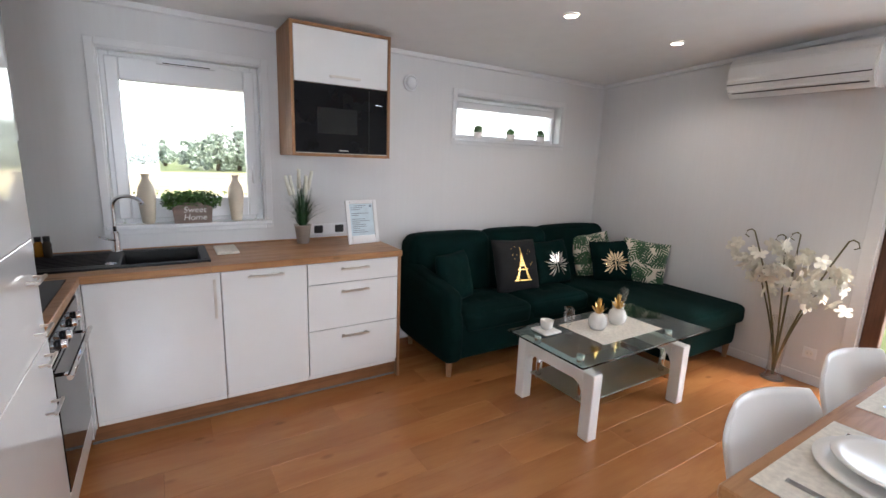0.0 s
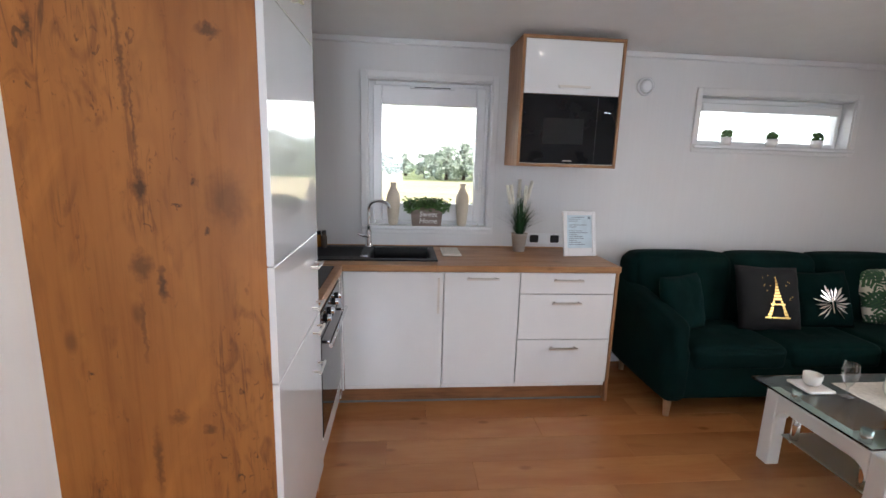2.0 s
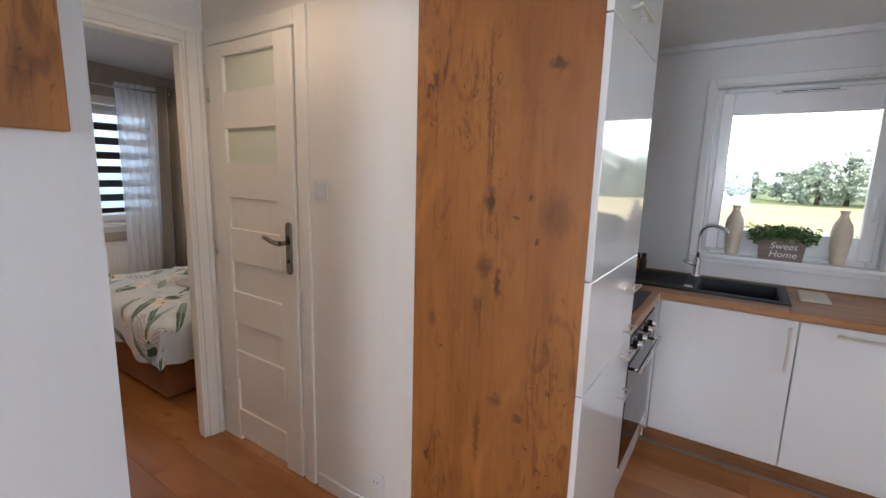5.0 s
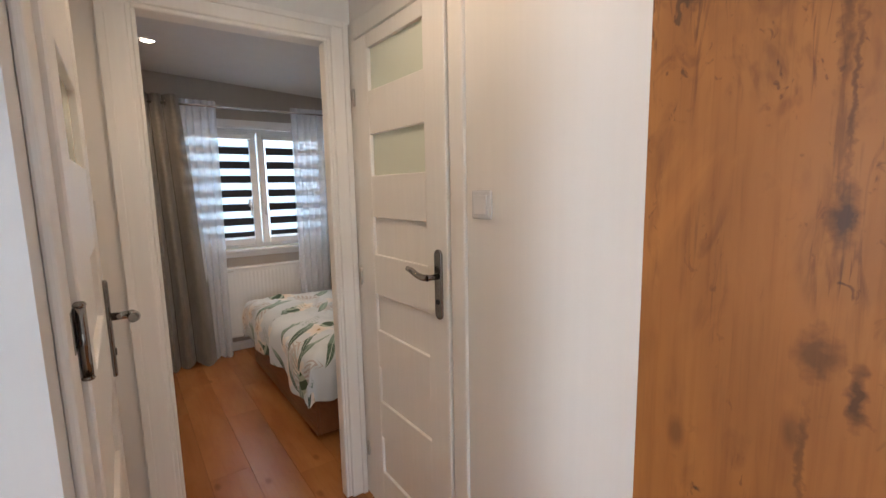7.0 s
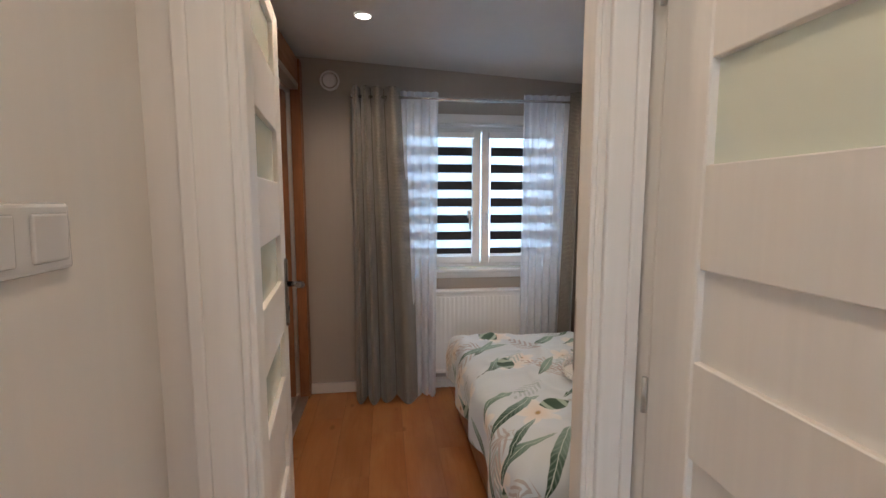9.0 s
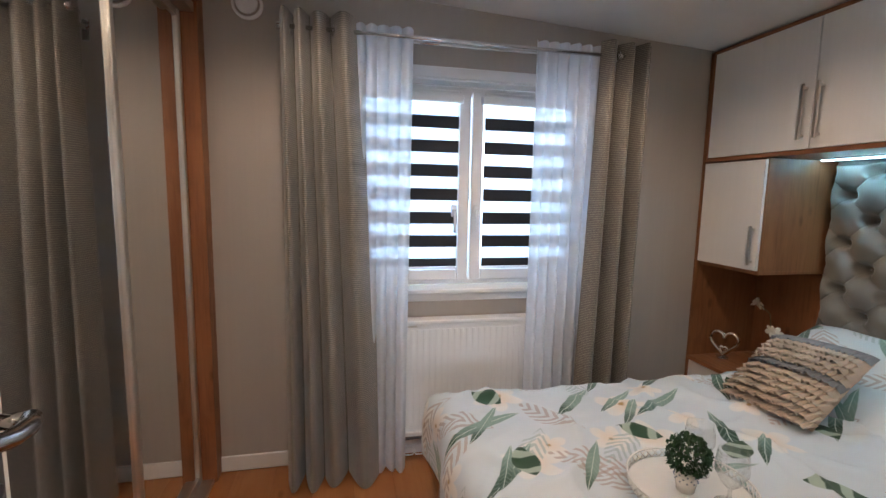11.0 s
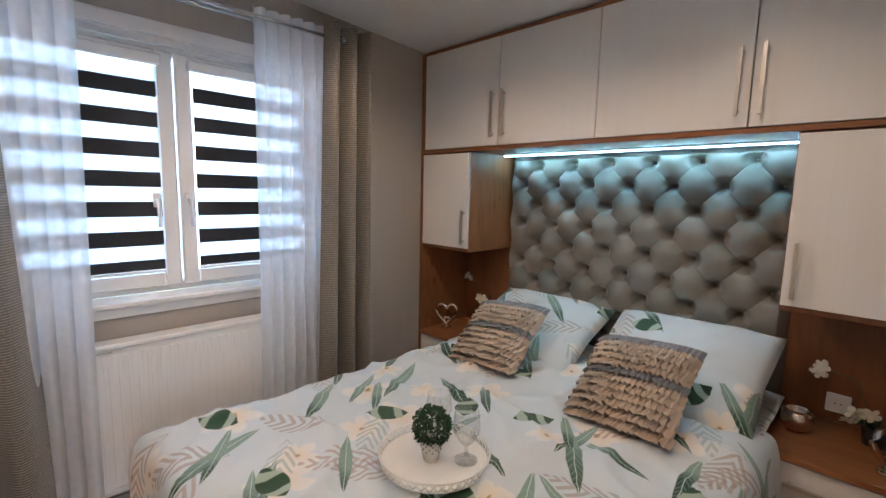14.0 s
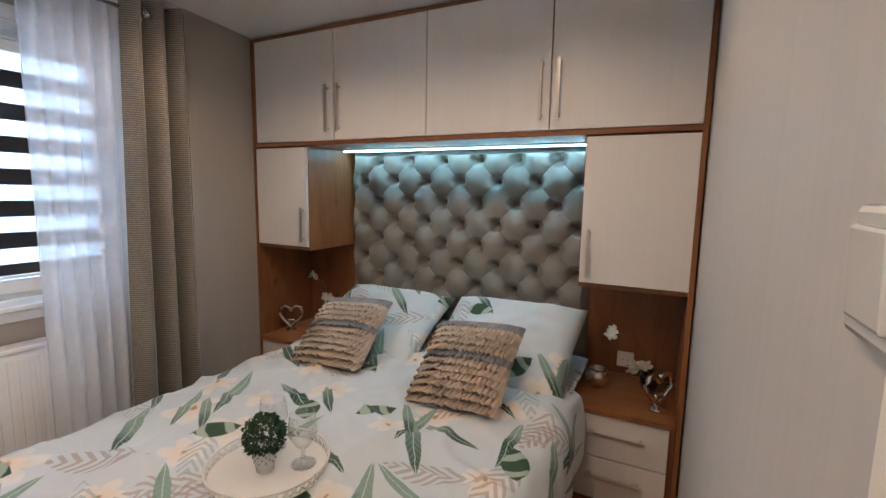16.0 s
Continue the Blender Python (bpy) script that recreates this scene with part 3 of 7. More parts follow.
# ---- doors ----
def lever(parent, x, z, y, out, toward, mat=DARKNICKEL, plate_h=0.235):
    """Handle on a long plate, on a face across y; out: +-1 off the face, toward: +-1 along x."""
    bm = B()
    for z_end, start in ((z + plate_h * 0.38 - 0.019, 0.0), (z - plate_h * 0.62 + 0.019, math.pi)):
        rim = [(x + 0.019 * math.cos(start + a), z_end + 0.019 * math.sin(start + a)) for a in np.linspace(0, math.pi, 11)]
        outline_ = rim if start == 0.0 else outline_ + rim
    rings_ = [[bm.verts.new((x + (px - x) * k_, y + out * d_, z + (pz - z) * (1 - (1 - k_) * 0.25))) for px, pz in outline_] for d_, k_ in ((0.0, 1.0), (0.006, 1.0), (0.0085, 0.93), (0.0095, 0.80))]
    for r0_, r1_ in zip(rings_, rings_[1:]):
        for k_ in range(len(outline_)):
            f_ = bm.faces.new([r0_[k_], r0_[(k_ + 1) % len(outline_)], r1_[(k_ + 1) % len(outline_)], r1_[k_]])
            f_.smooth = True
    bm.faces.new(rings_[0][::-1])
    bm.faces.new(rings_[-1])
    h = part("door_handle", bm, mat, parent, "polished nickel lever on a long plate")
    bm = B()
    cylinder(bm, (x, y + out * 0.008, z), (x, y + out * 0.05, z), 0.0095, 12)
    pts = [(x, y + out * 0.048, z), (x + toward * 0.02, y + out * 0.055, z), (x + toward * 0.055, y + out * 0.055, z + 0.004), (x + toward * 0.09, y + out * 0.053, z + 0.014), (x + toward * 0.118, y + out * 0.05, z + 0.016)]
    tube(bm, pts, 0.0115, 12, 0.8)
    part("lever", bm, mat, h)
    bm = B()
    cylinder(bm, (x, y + out * 0.008, z - 0.085), (x, y + out * 0.012, z - 0.085), 0.009, 12)
    part("keyhole", bm, BLACK, h)


RECESS = [(1.805, 1.965), (1.478, 1.638), (1.160, 1.312), (0.838, 0.994), (0.520, 0.676), (0.190, 0.358)]


def panel_door(parent, x0, x1, glass, z1=2.02, t=0.04, notch=True, mat=DOORW):
    """A leaf in its own frame: along x from x0 to x1, thick along y (0..t), with recessed panels."""
    s = 0.118
    bm = B()
    box(bm, x0, 0, 0.008, x0 + s, t, z1, 0.003)
    box(bm, x1 - s, 0, 0.008, x1, t, z1, 0.003)
    edge = z1
    for z_lo, z_hi in RECESS:
        box(bm, x0 + s, 0.0015, z_hi, x1 - s, t - 0.0015, edge, 0.002)
        edge = z_lo
    if notch:
        box(bm, x0 + s, 0.0015, 0.035, x1 - s, t - 0.0015, edge, 0.002)
    else:
        box(bm, x0 + s, 0.0015, 0.008, x1 - s, t - 0.0015, edge, 0.002)
    part("leaf", bm, mat, parent)
    for k, (z_lo, z_hi) in enumerate(RECESS):
        if k in glass:
            bm = B(); box(bm, x0 + s - 0.004, t * 0.4, z_lo - 0.004, x1 - s + 0.004, t * 0.6, z_hi + 0.004); part("glass_panel", bm, MILK, parent, "milky glass pane")
            continue
        bm = B()
        box(bm, x0 + s - 0.004, t * 0.32, z_lo - 0.004, x1 - s + 0.004, t * 0.68, z_hi + 0.004)
        part("panel", bm, mat, parent)


def door_casing(parent, axis, a0, a1, ztop, at, out, w=0.07, t=0.014):
    bm = B()
    lo, hi = sorted((at, at + out * t))
    for b0, b1, z0, z1 in ((a0 - w, a0, 0.001, ztop + w), (a1, a1 + w, 0.001, ztop + w), (a0, a1, ztop, ztop + w)):
        if axis == "y":
            box(bm, b0, lo, z0, b1, hi, z1, 0.004, 2)
        else:
            box(bm, lo, b0, z0, hi, b1, z1, 0.004, 2)
    part("casing", bm, DOORW, parent)


# bathroom door, closed
d = thing("door_1", (-1.875, YA, 0), "closed white panel door with two milky glass panes, bathroom", "door", kind="structure")
panel_door(d, -2.185, -1.558, (0, 1))
for ob in list(d.children):
    ob.matrix_basis = Matrix.Translation((0, YA - 0.02, 0)) @ ob.matrix_basis
lever(d, -1.603, 1.137, YA - 0.02, -1, -1)
bm = B()
box(bm, -1.548, YA - 0.014, 0.001, -1.478, YA, 2.10, 0.004, 2)
box(bm, -2.246, YA - 0.014, 0.001, -2.195, YA, 2.10, 0.004, 2)
box(bm, -2.195, YA - 0.014, 2.03, -1.548, YA, 2.10, 0.004, 2)
part("casing", bm, DOORW, d)
for z in (0.25, 1.05, 1.8):
    bm = B(); cylinder(bm, (-2.189, YA - 0.024, z - 0.035), (-2.189, YA - 0.024, z + 0.035), 0.006, 8); part("hinge", bm, NICKEL, d)

# hall door opposite, closed
d = thing("door_2", (-1.46, YH, 0), "closed white panel door with milky glass panes in the hall", "door", kind="structure")
panel_door(d, -1.765, -1.118, (0, 1), notch=False)
for ob in list(d.children):
    ob.matrix_basis = Matrix.Translation((0, YH - 0.02, 0)) @ ob.matrix_basis
lever(d, -1.715, 1.137, YH + 0.02, 1, 1)
bm = B()
box(bm, -1.108, YH, 0.001, -1.03, YH + 0.012, 2.10, 0.004, 2)
box(bm, -1.108, YH, 2.03, -1.80, YH + 0.012, 2.10, 0.004, 2)
part("casing", bm, DOORW, d)
bm = B()
cylinder(bm, (-1.109, YH + 0.019, 1.20), (-1.109, YH + 0.019, 1.29), 0.006, 12)
for z in (1.197, 1.29):
    lathe(bm, [(0.006, 0.0), (0.0075, 0.002), (0.005, 0.006), (0.0, 0.007)], (-1.109, YH + 0.019, z), 12)
h_ = part("hinge", bm, DARKNICKEL, d, "polished nickel hinge")
boxes("hinge_leaf", DARKNICKEL, h_, (-1.150, YH + 0.0195, 1.20, -1.112, YH + 0.0215, 1.25), bevel=0.0005)
boxes("hinge_leaf", DARKNICKEL, h_, (-1.106, YH + 0.0115, 1.24, -1.075, YH + 0.0135, 1.29), bevel=0.0005)

# bedroom door, open against the wardrobe side
d = thing("door_3", (XD0, BD[0], 0), "white panel door standing open into the bedroom", "door", kind="structure")
panel_door(d, 0.02, 0.70, (0, 1, 2, 3), notch=False)
swing = pose(XD0 - 0.005, BD[0] + 0.0, 0, 0, 0, 186.5)
for ob in list(d.children):
    ob.matrix_basis = d.matrix_world.inverted() @ swing @ Matrix.Translation((0, 0.0, 0))
    ob.matrix_parent_inverse = Matrix()
before = set(d.children)
lever(d, 0.655, 1.137, 0.0, -1, -1)
for ob in set(d.children) - before:
    ob.matrix_parent_inverse = Matrix()
    ob.matrix_basis = d.matrix_world.inverted() @ swing
    for sub in ob.children:
        sub.matrix_parent_inverse = Matrix()
d2 = thing("door_frame", (XD1, 1.25, 0), "white door frame of the bedroom doorway", "door frame", kind="structure")
bm = B()
box(bm, XD0 - 0.004, BD[0] - 0.002, 0.001, XD1 + 0.004, BD[0] + 0.022, BD[2], 0.004)
box(bm, XD0 - 0.004, BD[1] - 0.022, 0.001, XD1 + 0.004, BD[1] + 0.002, BD[2], 0.004)
box(bm, XD0 - 0.004, BD[0] + 0.022, BD[2] - 0.024, XD1 + 0.004, BD[1] - 0.022, BD[2] + 0.002, 0.004)
box(bm, XD0 + 0.03, BD[1] - 0.034, 0.001, XD1 + 0.004, BD[1] - 0.022, BD[2] - 0.024, 0.003)
box(bm, XD0 + 0.03, BD[0] + 0.022, 0.001, XD1 + 0.004, BD[0] + 0.034, BD[2] - 0.024, 0.003)
part("jamb", bm, DOORW, d2)
bm = B()
box(bm, XD1, BD[0] - 0.075, 0.001, XD1 + 0.016, BD[0] + 0.008, BD[2] + 0.06, 0.005, 2)
box(bm, XD1, BD[1] - 0.008, 0.001, XD1 + 0.016, BD[1] + 0.066, BD[2] + 0.06, 0.005, 2)
box(bm, XD1, BD[0] + 0.008, BD[2] - 0.01, XD1 + 0.016, BD[1] - 0.008, BD[2] + 0.06, 0.005, 2)
part("casing", bm, DOORW, d2)
boxes("casing_bead", DOORW, d2, (XD1 + 0.014, BD[0] - 0.075, 0.001, XD1 + 0.024, BD[0] - 0.050, BD[2] + 0.06), (XD1 + 0.014, BD[1] + 0.041, 0.001, XD1 + 0.024, BD[1] + 0.066, BD[2] + 0.06), (XD1 + 0.014, BD[0] - 0.050, BD[2] + 0.035, XD1 + 0.024, BD[1] + 0.041, BD[2] + 0.06), bevel=0.004, seg=2)
bm = B()
box(bm, XD0 - 0.016, BD[1] - 0.008, 0.001, XD0, BD[1] + 0.024, BD[2] + 0.06, 0.005, 2)
part("casing", bm, DOORW, d2)
boxes("strike_plate", NICKEL, d2, (XD0 + 0.002, BD[1] - 0.0245, 1.05, XD0 + 0.024, BD[1] - 0.021, 1.21), bevel=0.001)

# glazed terrace doors in the end wall
BROWNPVC = wood("dark_brown_door_profile", (0.05, 0.02, 0.01), (0.10, 0.04, 0.02), (0.13, 0.055, 0.026), 2, rough=0.45)
d = thing("door_4", (XE, 0, 0), "brown framed glazed terrace doors with white casing", "door", kind="structure")
for a0, a1 in ((GD[0], 0.0), (0.0, GD[1])):
    boxes("sash", BROWNPVC, d, (XE + 0.02, a0, 0.01, XE + 0.09, a0 + 0.09, GD[2]), (XE + 0.02, a1 - 0.09, 0.01, XE + 0.09, a1, GD[2]), (XE + 0.02, a0 + 0.09, 0.01, XE + 0.09, a1 - 0.09, 0.12), (XE + 0.02, a0 + 0.09, GD[2] - 0.09, XE + 0.09, a1 - 0.09, GD[2]), bevel=0.005)
    p_ = boxes("pane", GLASS, d, (XE + 0.05, a0 + 0.085, 0.115, XE + 0.058, a1 - 0.085, GD[2] - 0.085))
    p_.visible_shadow = False
boxes("casing", TRIM, d, (XE - 0.016, GD[1] + 0.01, 0.001, XE, GD[1] + 0.08, GD[2] + 0.07), (XE - 0.016, GD[0] - 0.08, 0.001, XE, GD[0] - 0.01, GD[2] + 0.07), (XE - 0.016, GD[0] - 0.01, GD[2], XE, GD[1] + 0.01, GD[2] + 0.07), bevel=0.003)

# ---- kitchen ----
YF = 2.96  # fronts
K = "kitchen base units"


def bar_handle(parent, a, b, out, mat=ALU, r=0.006):
    """A square bar handle between two points, standing off along out."""
    a, b, o = Vector(a), Vector(b), Vector(out)
    bm = B()
    d = (b - a).normalized()
    side = d.cross(o).normalized()
    for p0, p1, q in ((a + o * 0.028, b + o * 0.028, 1.0), (a + d * 0.012, a + d * 0.012 + o * 0.028, 0.85), (b - d * 0.012, b - d * 0.012 + o * 0.028, 0.85)):
        e = (p1 - p0).normalized()
        s1 = e.cross(side if abs(e.dot(side)) < 0.9 else d).normalized()
        s2 = e.cross(s1).normalized()
        rr = r * q
        v = [bm.verts.new(p + s1 * i * rr + s2 * j * rr) for p in (p0 - e * rr * 0.8, p1 + e * rr * 0.8) for i, j in ((-1, -1), (1, -1), (1, 1), (-1, 1))]
        for f in ((3, 2, 1, 0), (4, 5, 6, 7), (0, 1, 5, 4), (1, 2, 6, 5), (2, 3, 7, 6), (3, 0, 4, 7)):
            bm.faces.new([v[i] for i in f])
    return part("handle", bm, mat, parent, "satin metal bar handle")


def base_unit(name, x0, x1, fronts, label, handles, top=0.838):
    u = thing(name, ((x0 + x1) / 2, 3.2, 0), label, "cabinet", K)
    boxes("body", FRONT, u, (x0 + 0.001, YF + 0.02, 0.10, x1 - 0.001, YN - 0.002, top))
    for (z0, z1), (ha, hb) in zip(fronts, handles):
        f = boxes("drawer_front" if len(fronts) > 1 else "door", GLOSS, u, (x0 + 0.002, YF, z0, x1 - 0.002, YF + 0.018, z1), bevel=0.0015)
        bar_handle(f, (ha[0], YF, ha[1]), (hb[0], YF, hb[1]), (0, -1, 0))
    return u


base_unit("base_cabinet", -0.275, 0.304, [(0.132, 0.834)], "white gloss sink cabinet with one door", [((0.272, 0.60), (0.272, 0.80))], 0.69)
base_unit("dishwasher_cabinet", 0.306, 0.757, [(0.132, 0.834)], "white gloss fronted narrow appliance cabinet", [((0.44, 0.800), (0.62, 0.800))])
base_unit("drawer_cabinet", 0.759, 1.343, [(0.706, 0.834), (0.418, 0.702), (0.132, 0.414)], "white gloss cabinet with three drawers", [((0.96, 0.792), (1.13, 0.792)), ((0.96, 0.652), (1.13, 0.652)), ((0.96, 0.365), (1.13, 0.365))])
e = tagged(boxes("end_panel", SIDEWOOD, None, (1.345, YF - 0.002, 0.0, 1.363, YN - 0.002, 0.838), bevel=0.001), "oak board closing the end of the base units", "panel")
e = tagged(boxes("filler_panel", GLOSS, None, (-0.299, YF, 0.10, -0.277, YF + 0.018, 0.838), bevel=0.001), "narrow white filler between base units", "panel")
e = tagged(boxes("plinth", PLINTHWOOD, None, (-0.31, YF + 0.045, 0.0, 1.345, YF + 0.061, 0.128)), "oak kick board under the kitchen units", "plinth")
e = tagged(boxes("floor_strip", SEAL, None, (-0.31, YF + 0.036, 0.001, 1.345, YF + 0.045, 0.012), bevel=0.002), "grey seal strip along the kick board", "strip")

# L-shaped worktop with a hole for the sink
SK = (-0.70, 0.272, 3.045, 3.49)  # sink x0, x1, y0, y1
wt = thing("worktop", (0.3, 3.2, 0.84), "oak-look kitchen worktop in an L", "worktop")
bm = B()
box(bm, SK[1] - 0.01, YF - 0.02, 0.84, 1.365, YN - 0.001, 0.878, 0.004, 2)
box(bm, XK + 0.001, YF - 0.02, 0.84, SK[1] - 0.01, SK[2] + 0.01, 0.878, 0.004, 2)
box(bm, XK + 0.001, SK[3] - 0.01, 0.84, SK[1] - 0.01, YN - 0.001, 0.878, 0.003)
box(bm, XK + 0.001, SK[2] + 0.01, 0.84, SK[0] + 0.01, SK[3] - 0.01, 0.878, 0.003)
part("slab", bm, TOPWOOD, wt)
boxes("upstand", TOPWOOD, wt, (-0.88, YN - 0.012, 0.8785, 1.36, YN - 0.001, 0.886), bevel=0.002)
sink = thing("sink", (-0.2, 3.25, 0.878), "black granite sink with a ribbed draining board", "sink")
bm = B()
x0, x1, y0, y1 = SK
bx0, bx1, by0, by1 = -0.135, 0.235, 3.09, 3.44
for q in ((x0, y0, x1, by0), (x0, by1, x1, y1), (bx1, by0, x1, by1), (x0, by0, bx0, by1)):
    box(bm, q[0], q[1], 0.872, q[2], q[3], 0.888, 0.002)
for q in ((bx0, by0, bx0 + 0.006, by1), (bx1 - 0.006, by0, bx1, by1), (bx0, by0, bx1, by0 + 0.006), (bx0, by1 - 0.006, bx1, by1)):
    box(bm, q[0], q[1], 0.70, q[2], q[3], 0.884)
box(bm, bx0, by0, 0.695, bx1, by1, 0.702)
part("bowl", bm, GRANITE, sink)
bm = B()
for k in range(9):
    box(bm, x0 + 0.05, by0 + 0.04 + k * 0.034, 0.887, bx0 - 0.06, by0 + 0.048 + k * 0.034, 0.891, 0.001)
part("ribs", bm, GRANITE, sink)
bm = B(); lathe(bm, [(0, 0.893), (0.02, 0.893), (0.024, 0.888)], (bx0 - 0.035, by0 + 0.04, 0)); part("pop_up_knob", bm, CHROME, sink)
bm = B(); lathe(bm, [(0, 0.706), (0.03, 0.706), (0.034, 0.702)], (0.05, 3.27, 0)); part("drain", bm, CHROME, sink)
tap = thing("kitchen_tap", (-0.165, 3.455, 0.888), "chrome swan-neck mixer tap behind the sink", "tap")
bm = B()
lathe(bm, [(0.026, 0.888), (0.026, 0.90), (0.021, 0.905), (0.021, 0.99), (0.016, 1.0), (0.012, 1.005)], (-0.165, 3.455, 0))
part("tap_body", bm, CHROME, tap)
bm = B()
arc = [(-0.165, 3.455, 1.0 + 0.14 * k / 4) for k in range(5)]
arc += [(-0.165 + 0.075 - 0.075 * math.cos(a), 3.455 - 0.06 * (1 - math.cos(a)), 1.14 + 0.062 * math.sin(a)) for a in np.linspace(0.2, 2.75, 14)]
tube(bm, arc, 0.0105, 12)
part("spout", bm, CHROME, tap)
bm = B(); tube(bm, [(-0.165, 3.44, 0.955), (-0.20, 3.42, 0.965), (-0.235, 3.40, 0.985)], 0.007, 8, 0.8); part("tap_lever", bm, CHROME, tap)

# cooker run
ov = thing("oven_cabinet", (-0.58, 2.6, 0), "white base unit holding a built-in black glass oven", "oven")
XO = -0.299
boxes("body", FRONT, ov, (XK + 0.002, 2.255, 0.10, XO - 0.002, 2.955, 0.838))
boxes("kick_board", GLOSS, ov, (XO - 0.06, 2.256, 0.0, XO - 0.045, 2.955, 0.098))
boxes("drawer_front", GLOSS, ov, (XO - 0.001, 2.272, 0.132, XO + 0.017, 2.866, 0.225), bevel=0.0015)
boxes("oven_door", BLACKGLASS, ov, (XO - 0.001, 2.285, 0.235, XO + 0.020, 2.862, 0.70), bevel=0.002)
boxes("control_panel", BLACKGLASS, ov, (XO - 0.001, 2.285, 0.705, XO + 0.018, 2.862, 0.815), bevel=0.002)
boxes("side_filler", GLOSS, ov, (XO - 0.001, 2.868, 0.10, XO + 0.017, YF - 0.001, 0.838), bevel=0.001)
boxes("side_filler", GLOSS, ov, (XO - 0.001, 2.256, 0.10, XO + 0.017, 2.283, 0.838), bevel=0.001)
bm = B()
cylinder(bm, (XO + 0.055, 2.31, 0.665), (XO + 0.055, 2.84, 0.665), 0.010, 12)
for y in (2.35, 2.80):
    cylinder(bm, (XO + 0.015, y, 0.665), (XO + 0.055, y, 0.665), 0.007, 10)
part("oven_handle", bm, CHROME, ov, "chrome oven rail")
for y in (2.40, 2.50, 2.64, 2.74):
    bm = B(); cylinder(bm, (XO + 0.016, y, 0.76), (XO + 0.045, y, 0.76), 0.018, 16, 0.015); part("knob", bm, CHROME, ov)
cw = tagged(boxes("cooker_worktop", TOPWOOD, None, (XK + 0.001, 2.256, 0.84, XO + 0.025, YF - 0.022, 0.878), bevel=0.003), "oak-look worktop round the hob", "worktop")
hob = thing("hob", (-0.55, 2.6, 0.878), "black glass hob set in the worktop", "hob")
boxes("glass_plate", BLACKGLASS, hob, (-0.82, 2.32, 0.8785, -0.31, 2.88, 0.886), bevel=0.002)

# tall fridge housing
fr = thing("fridge_cabinet", (-0.59, 1.95, 0), "tall fridge housing, white gloss doors and rustic oak side", "fridge cabinet")
YP = 1.638
boxes("side_panel", RUSTIC, fr, (XK + 0.003, YP, 0.0, XO, YP + 0.018, ceil_z(1.7) - 0.015), bevel=0.001, label="rustic knotty oak side board")
boxes("body", FRONT, fr, (XK + 0.003, YP + 0.019, 0.10, XO - 0.002, 2.232, ceil_z(2.25) - 0.012))
boxes("side_panel", RUSTIC, fr, (XK + 0.003, 2.233, 0.0, XO, 2.251, ceil_z(2.25) - 0.012), bevel=0.001)
boxes("kick_board", GLOSS, fr, (XO - 0.05, YP + 0.02, 0.0, XO - 0.035, 2.232, 0.098))
for z0, z1, hz in ((0.105, 0.833, 0.80), (0.837, 1.17, 1.0), (1.174, 1.86, 1.22), (1.864, ceil_z(2.25) - 0.015, 1.95)):
    f = boxes("door", GLOSS, fr, (XO, YP + 0.001, z0, XO + 0.019, 2.249, z1), bevel=0.0015)
for z in (0.64, 0.80, 0.90, 1.06):
    bar_handle(fr, (XO + 0.019, 2.10, z), (XO + 0.019, 2.21, z), (1, 0, 0), ALU, 0.004)
bar_handle(fr, (XO + 0.019, 1.80, 1.92), (XO + 0.019, 1.95, 1.92), (1, 0, 0), ALU, 0.005)

# wall cupboard above the hob
wc = thing("wall_cabinet", (-0.72, 2.9, 1.47), "white wall cupboard with oak edges above the hob", "wall cabinet", "kitchen wall cupboards")
boxes("body", SIDEWOOD, wc, (XK + 0.002, 2.256, 1.465, -0.495, YN - 0.24, 2.19), bevel=0.001)
boxes("door", GLOSS, wc, (-0.494, 2.27, 1.475, -0.477, YN - 0.25, 2.18), bevel=0.0015)

# microwave cupboard
YM = 3.20
mw = thing("microwave_cabinet", (1.07, 3.37, 1.45), "wall cupboard in oak and white gloss with a built-in microwave", "wall cabinet", "kitchen wall cupboards")
mx0, mx1, mz0, mz1 = 0.752, 1.385, 1.452, 2.212
for nm, size in (("side_board", (mx0, YM, mz0, mx0 + 0.018, YN - 0.001, mz1)), ("side_board", (mx1 - 0.018, YM, mz0, mx1, YN - 0.001, mz1)), ("bottom_board", (mx0 + 0.018, YM, mz0, mx1 - 0.018, YN - 0.001, mz0 + 0.018)), ("top_board", (mx0 + 0.018, YM, mz1 - 0.018, mx1 - 0.018, YN - 0.001, mz1)), ("back_board", (mx0 + 0.018, YN - 0.02, mz0 + 0.018, mx1 - 0.018, YN - 0.002, mz1 - 0.018))):
    boxes(nm, SIDEWOOD, mw, size, bevel=0.001)
f = boxes("door", GLOSS, mw, (mx0 + 0.021, YM + 0.002, 1.884, mx1 - 0.021, YM + 0.022, mz1 - 0.021), bevel=0.0015)
bar_handle(f, (0.98, YM + 0.002, 1.925), (1.165, YM + 0.002, 1.925), (0, -1, 0))
mo = boxes("microwave", BLACKGLASS, mw, (mx0 + 0.02, YM + 0.004, mz0 + 0.022, mx1 - 0.02, YM + 0.30, 1.88), bevel=0.003, label="black glass built-in microwave")
boxes("oven_window", plain("smoked_glass", (0.006, 0.006, 0.006), 0.06, vary=0.2), mo, (0.905, YM + 0.001, 1.59, 1.16, YM + 0.005, 1.745), bevel=0.001)
boxes("door_line", BLACK, mo, (1.238, YM + 0.002, mz0 + 0.03, 1.241, YM + 0.006, 1.87))
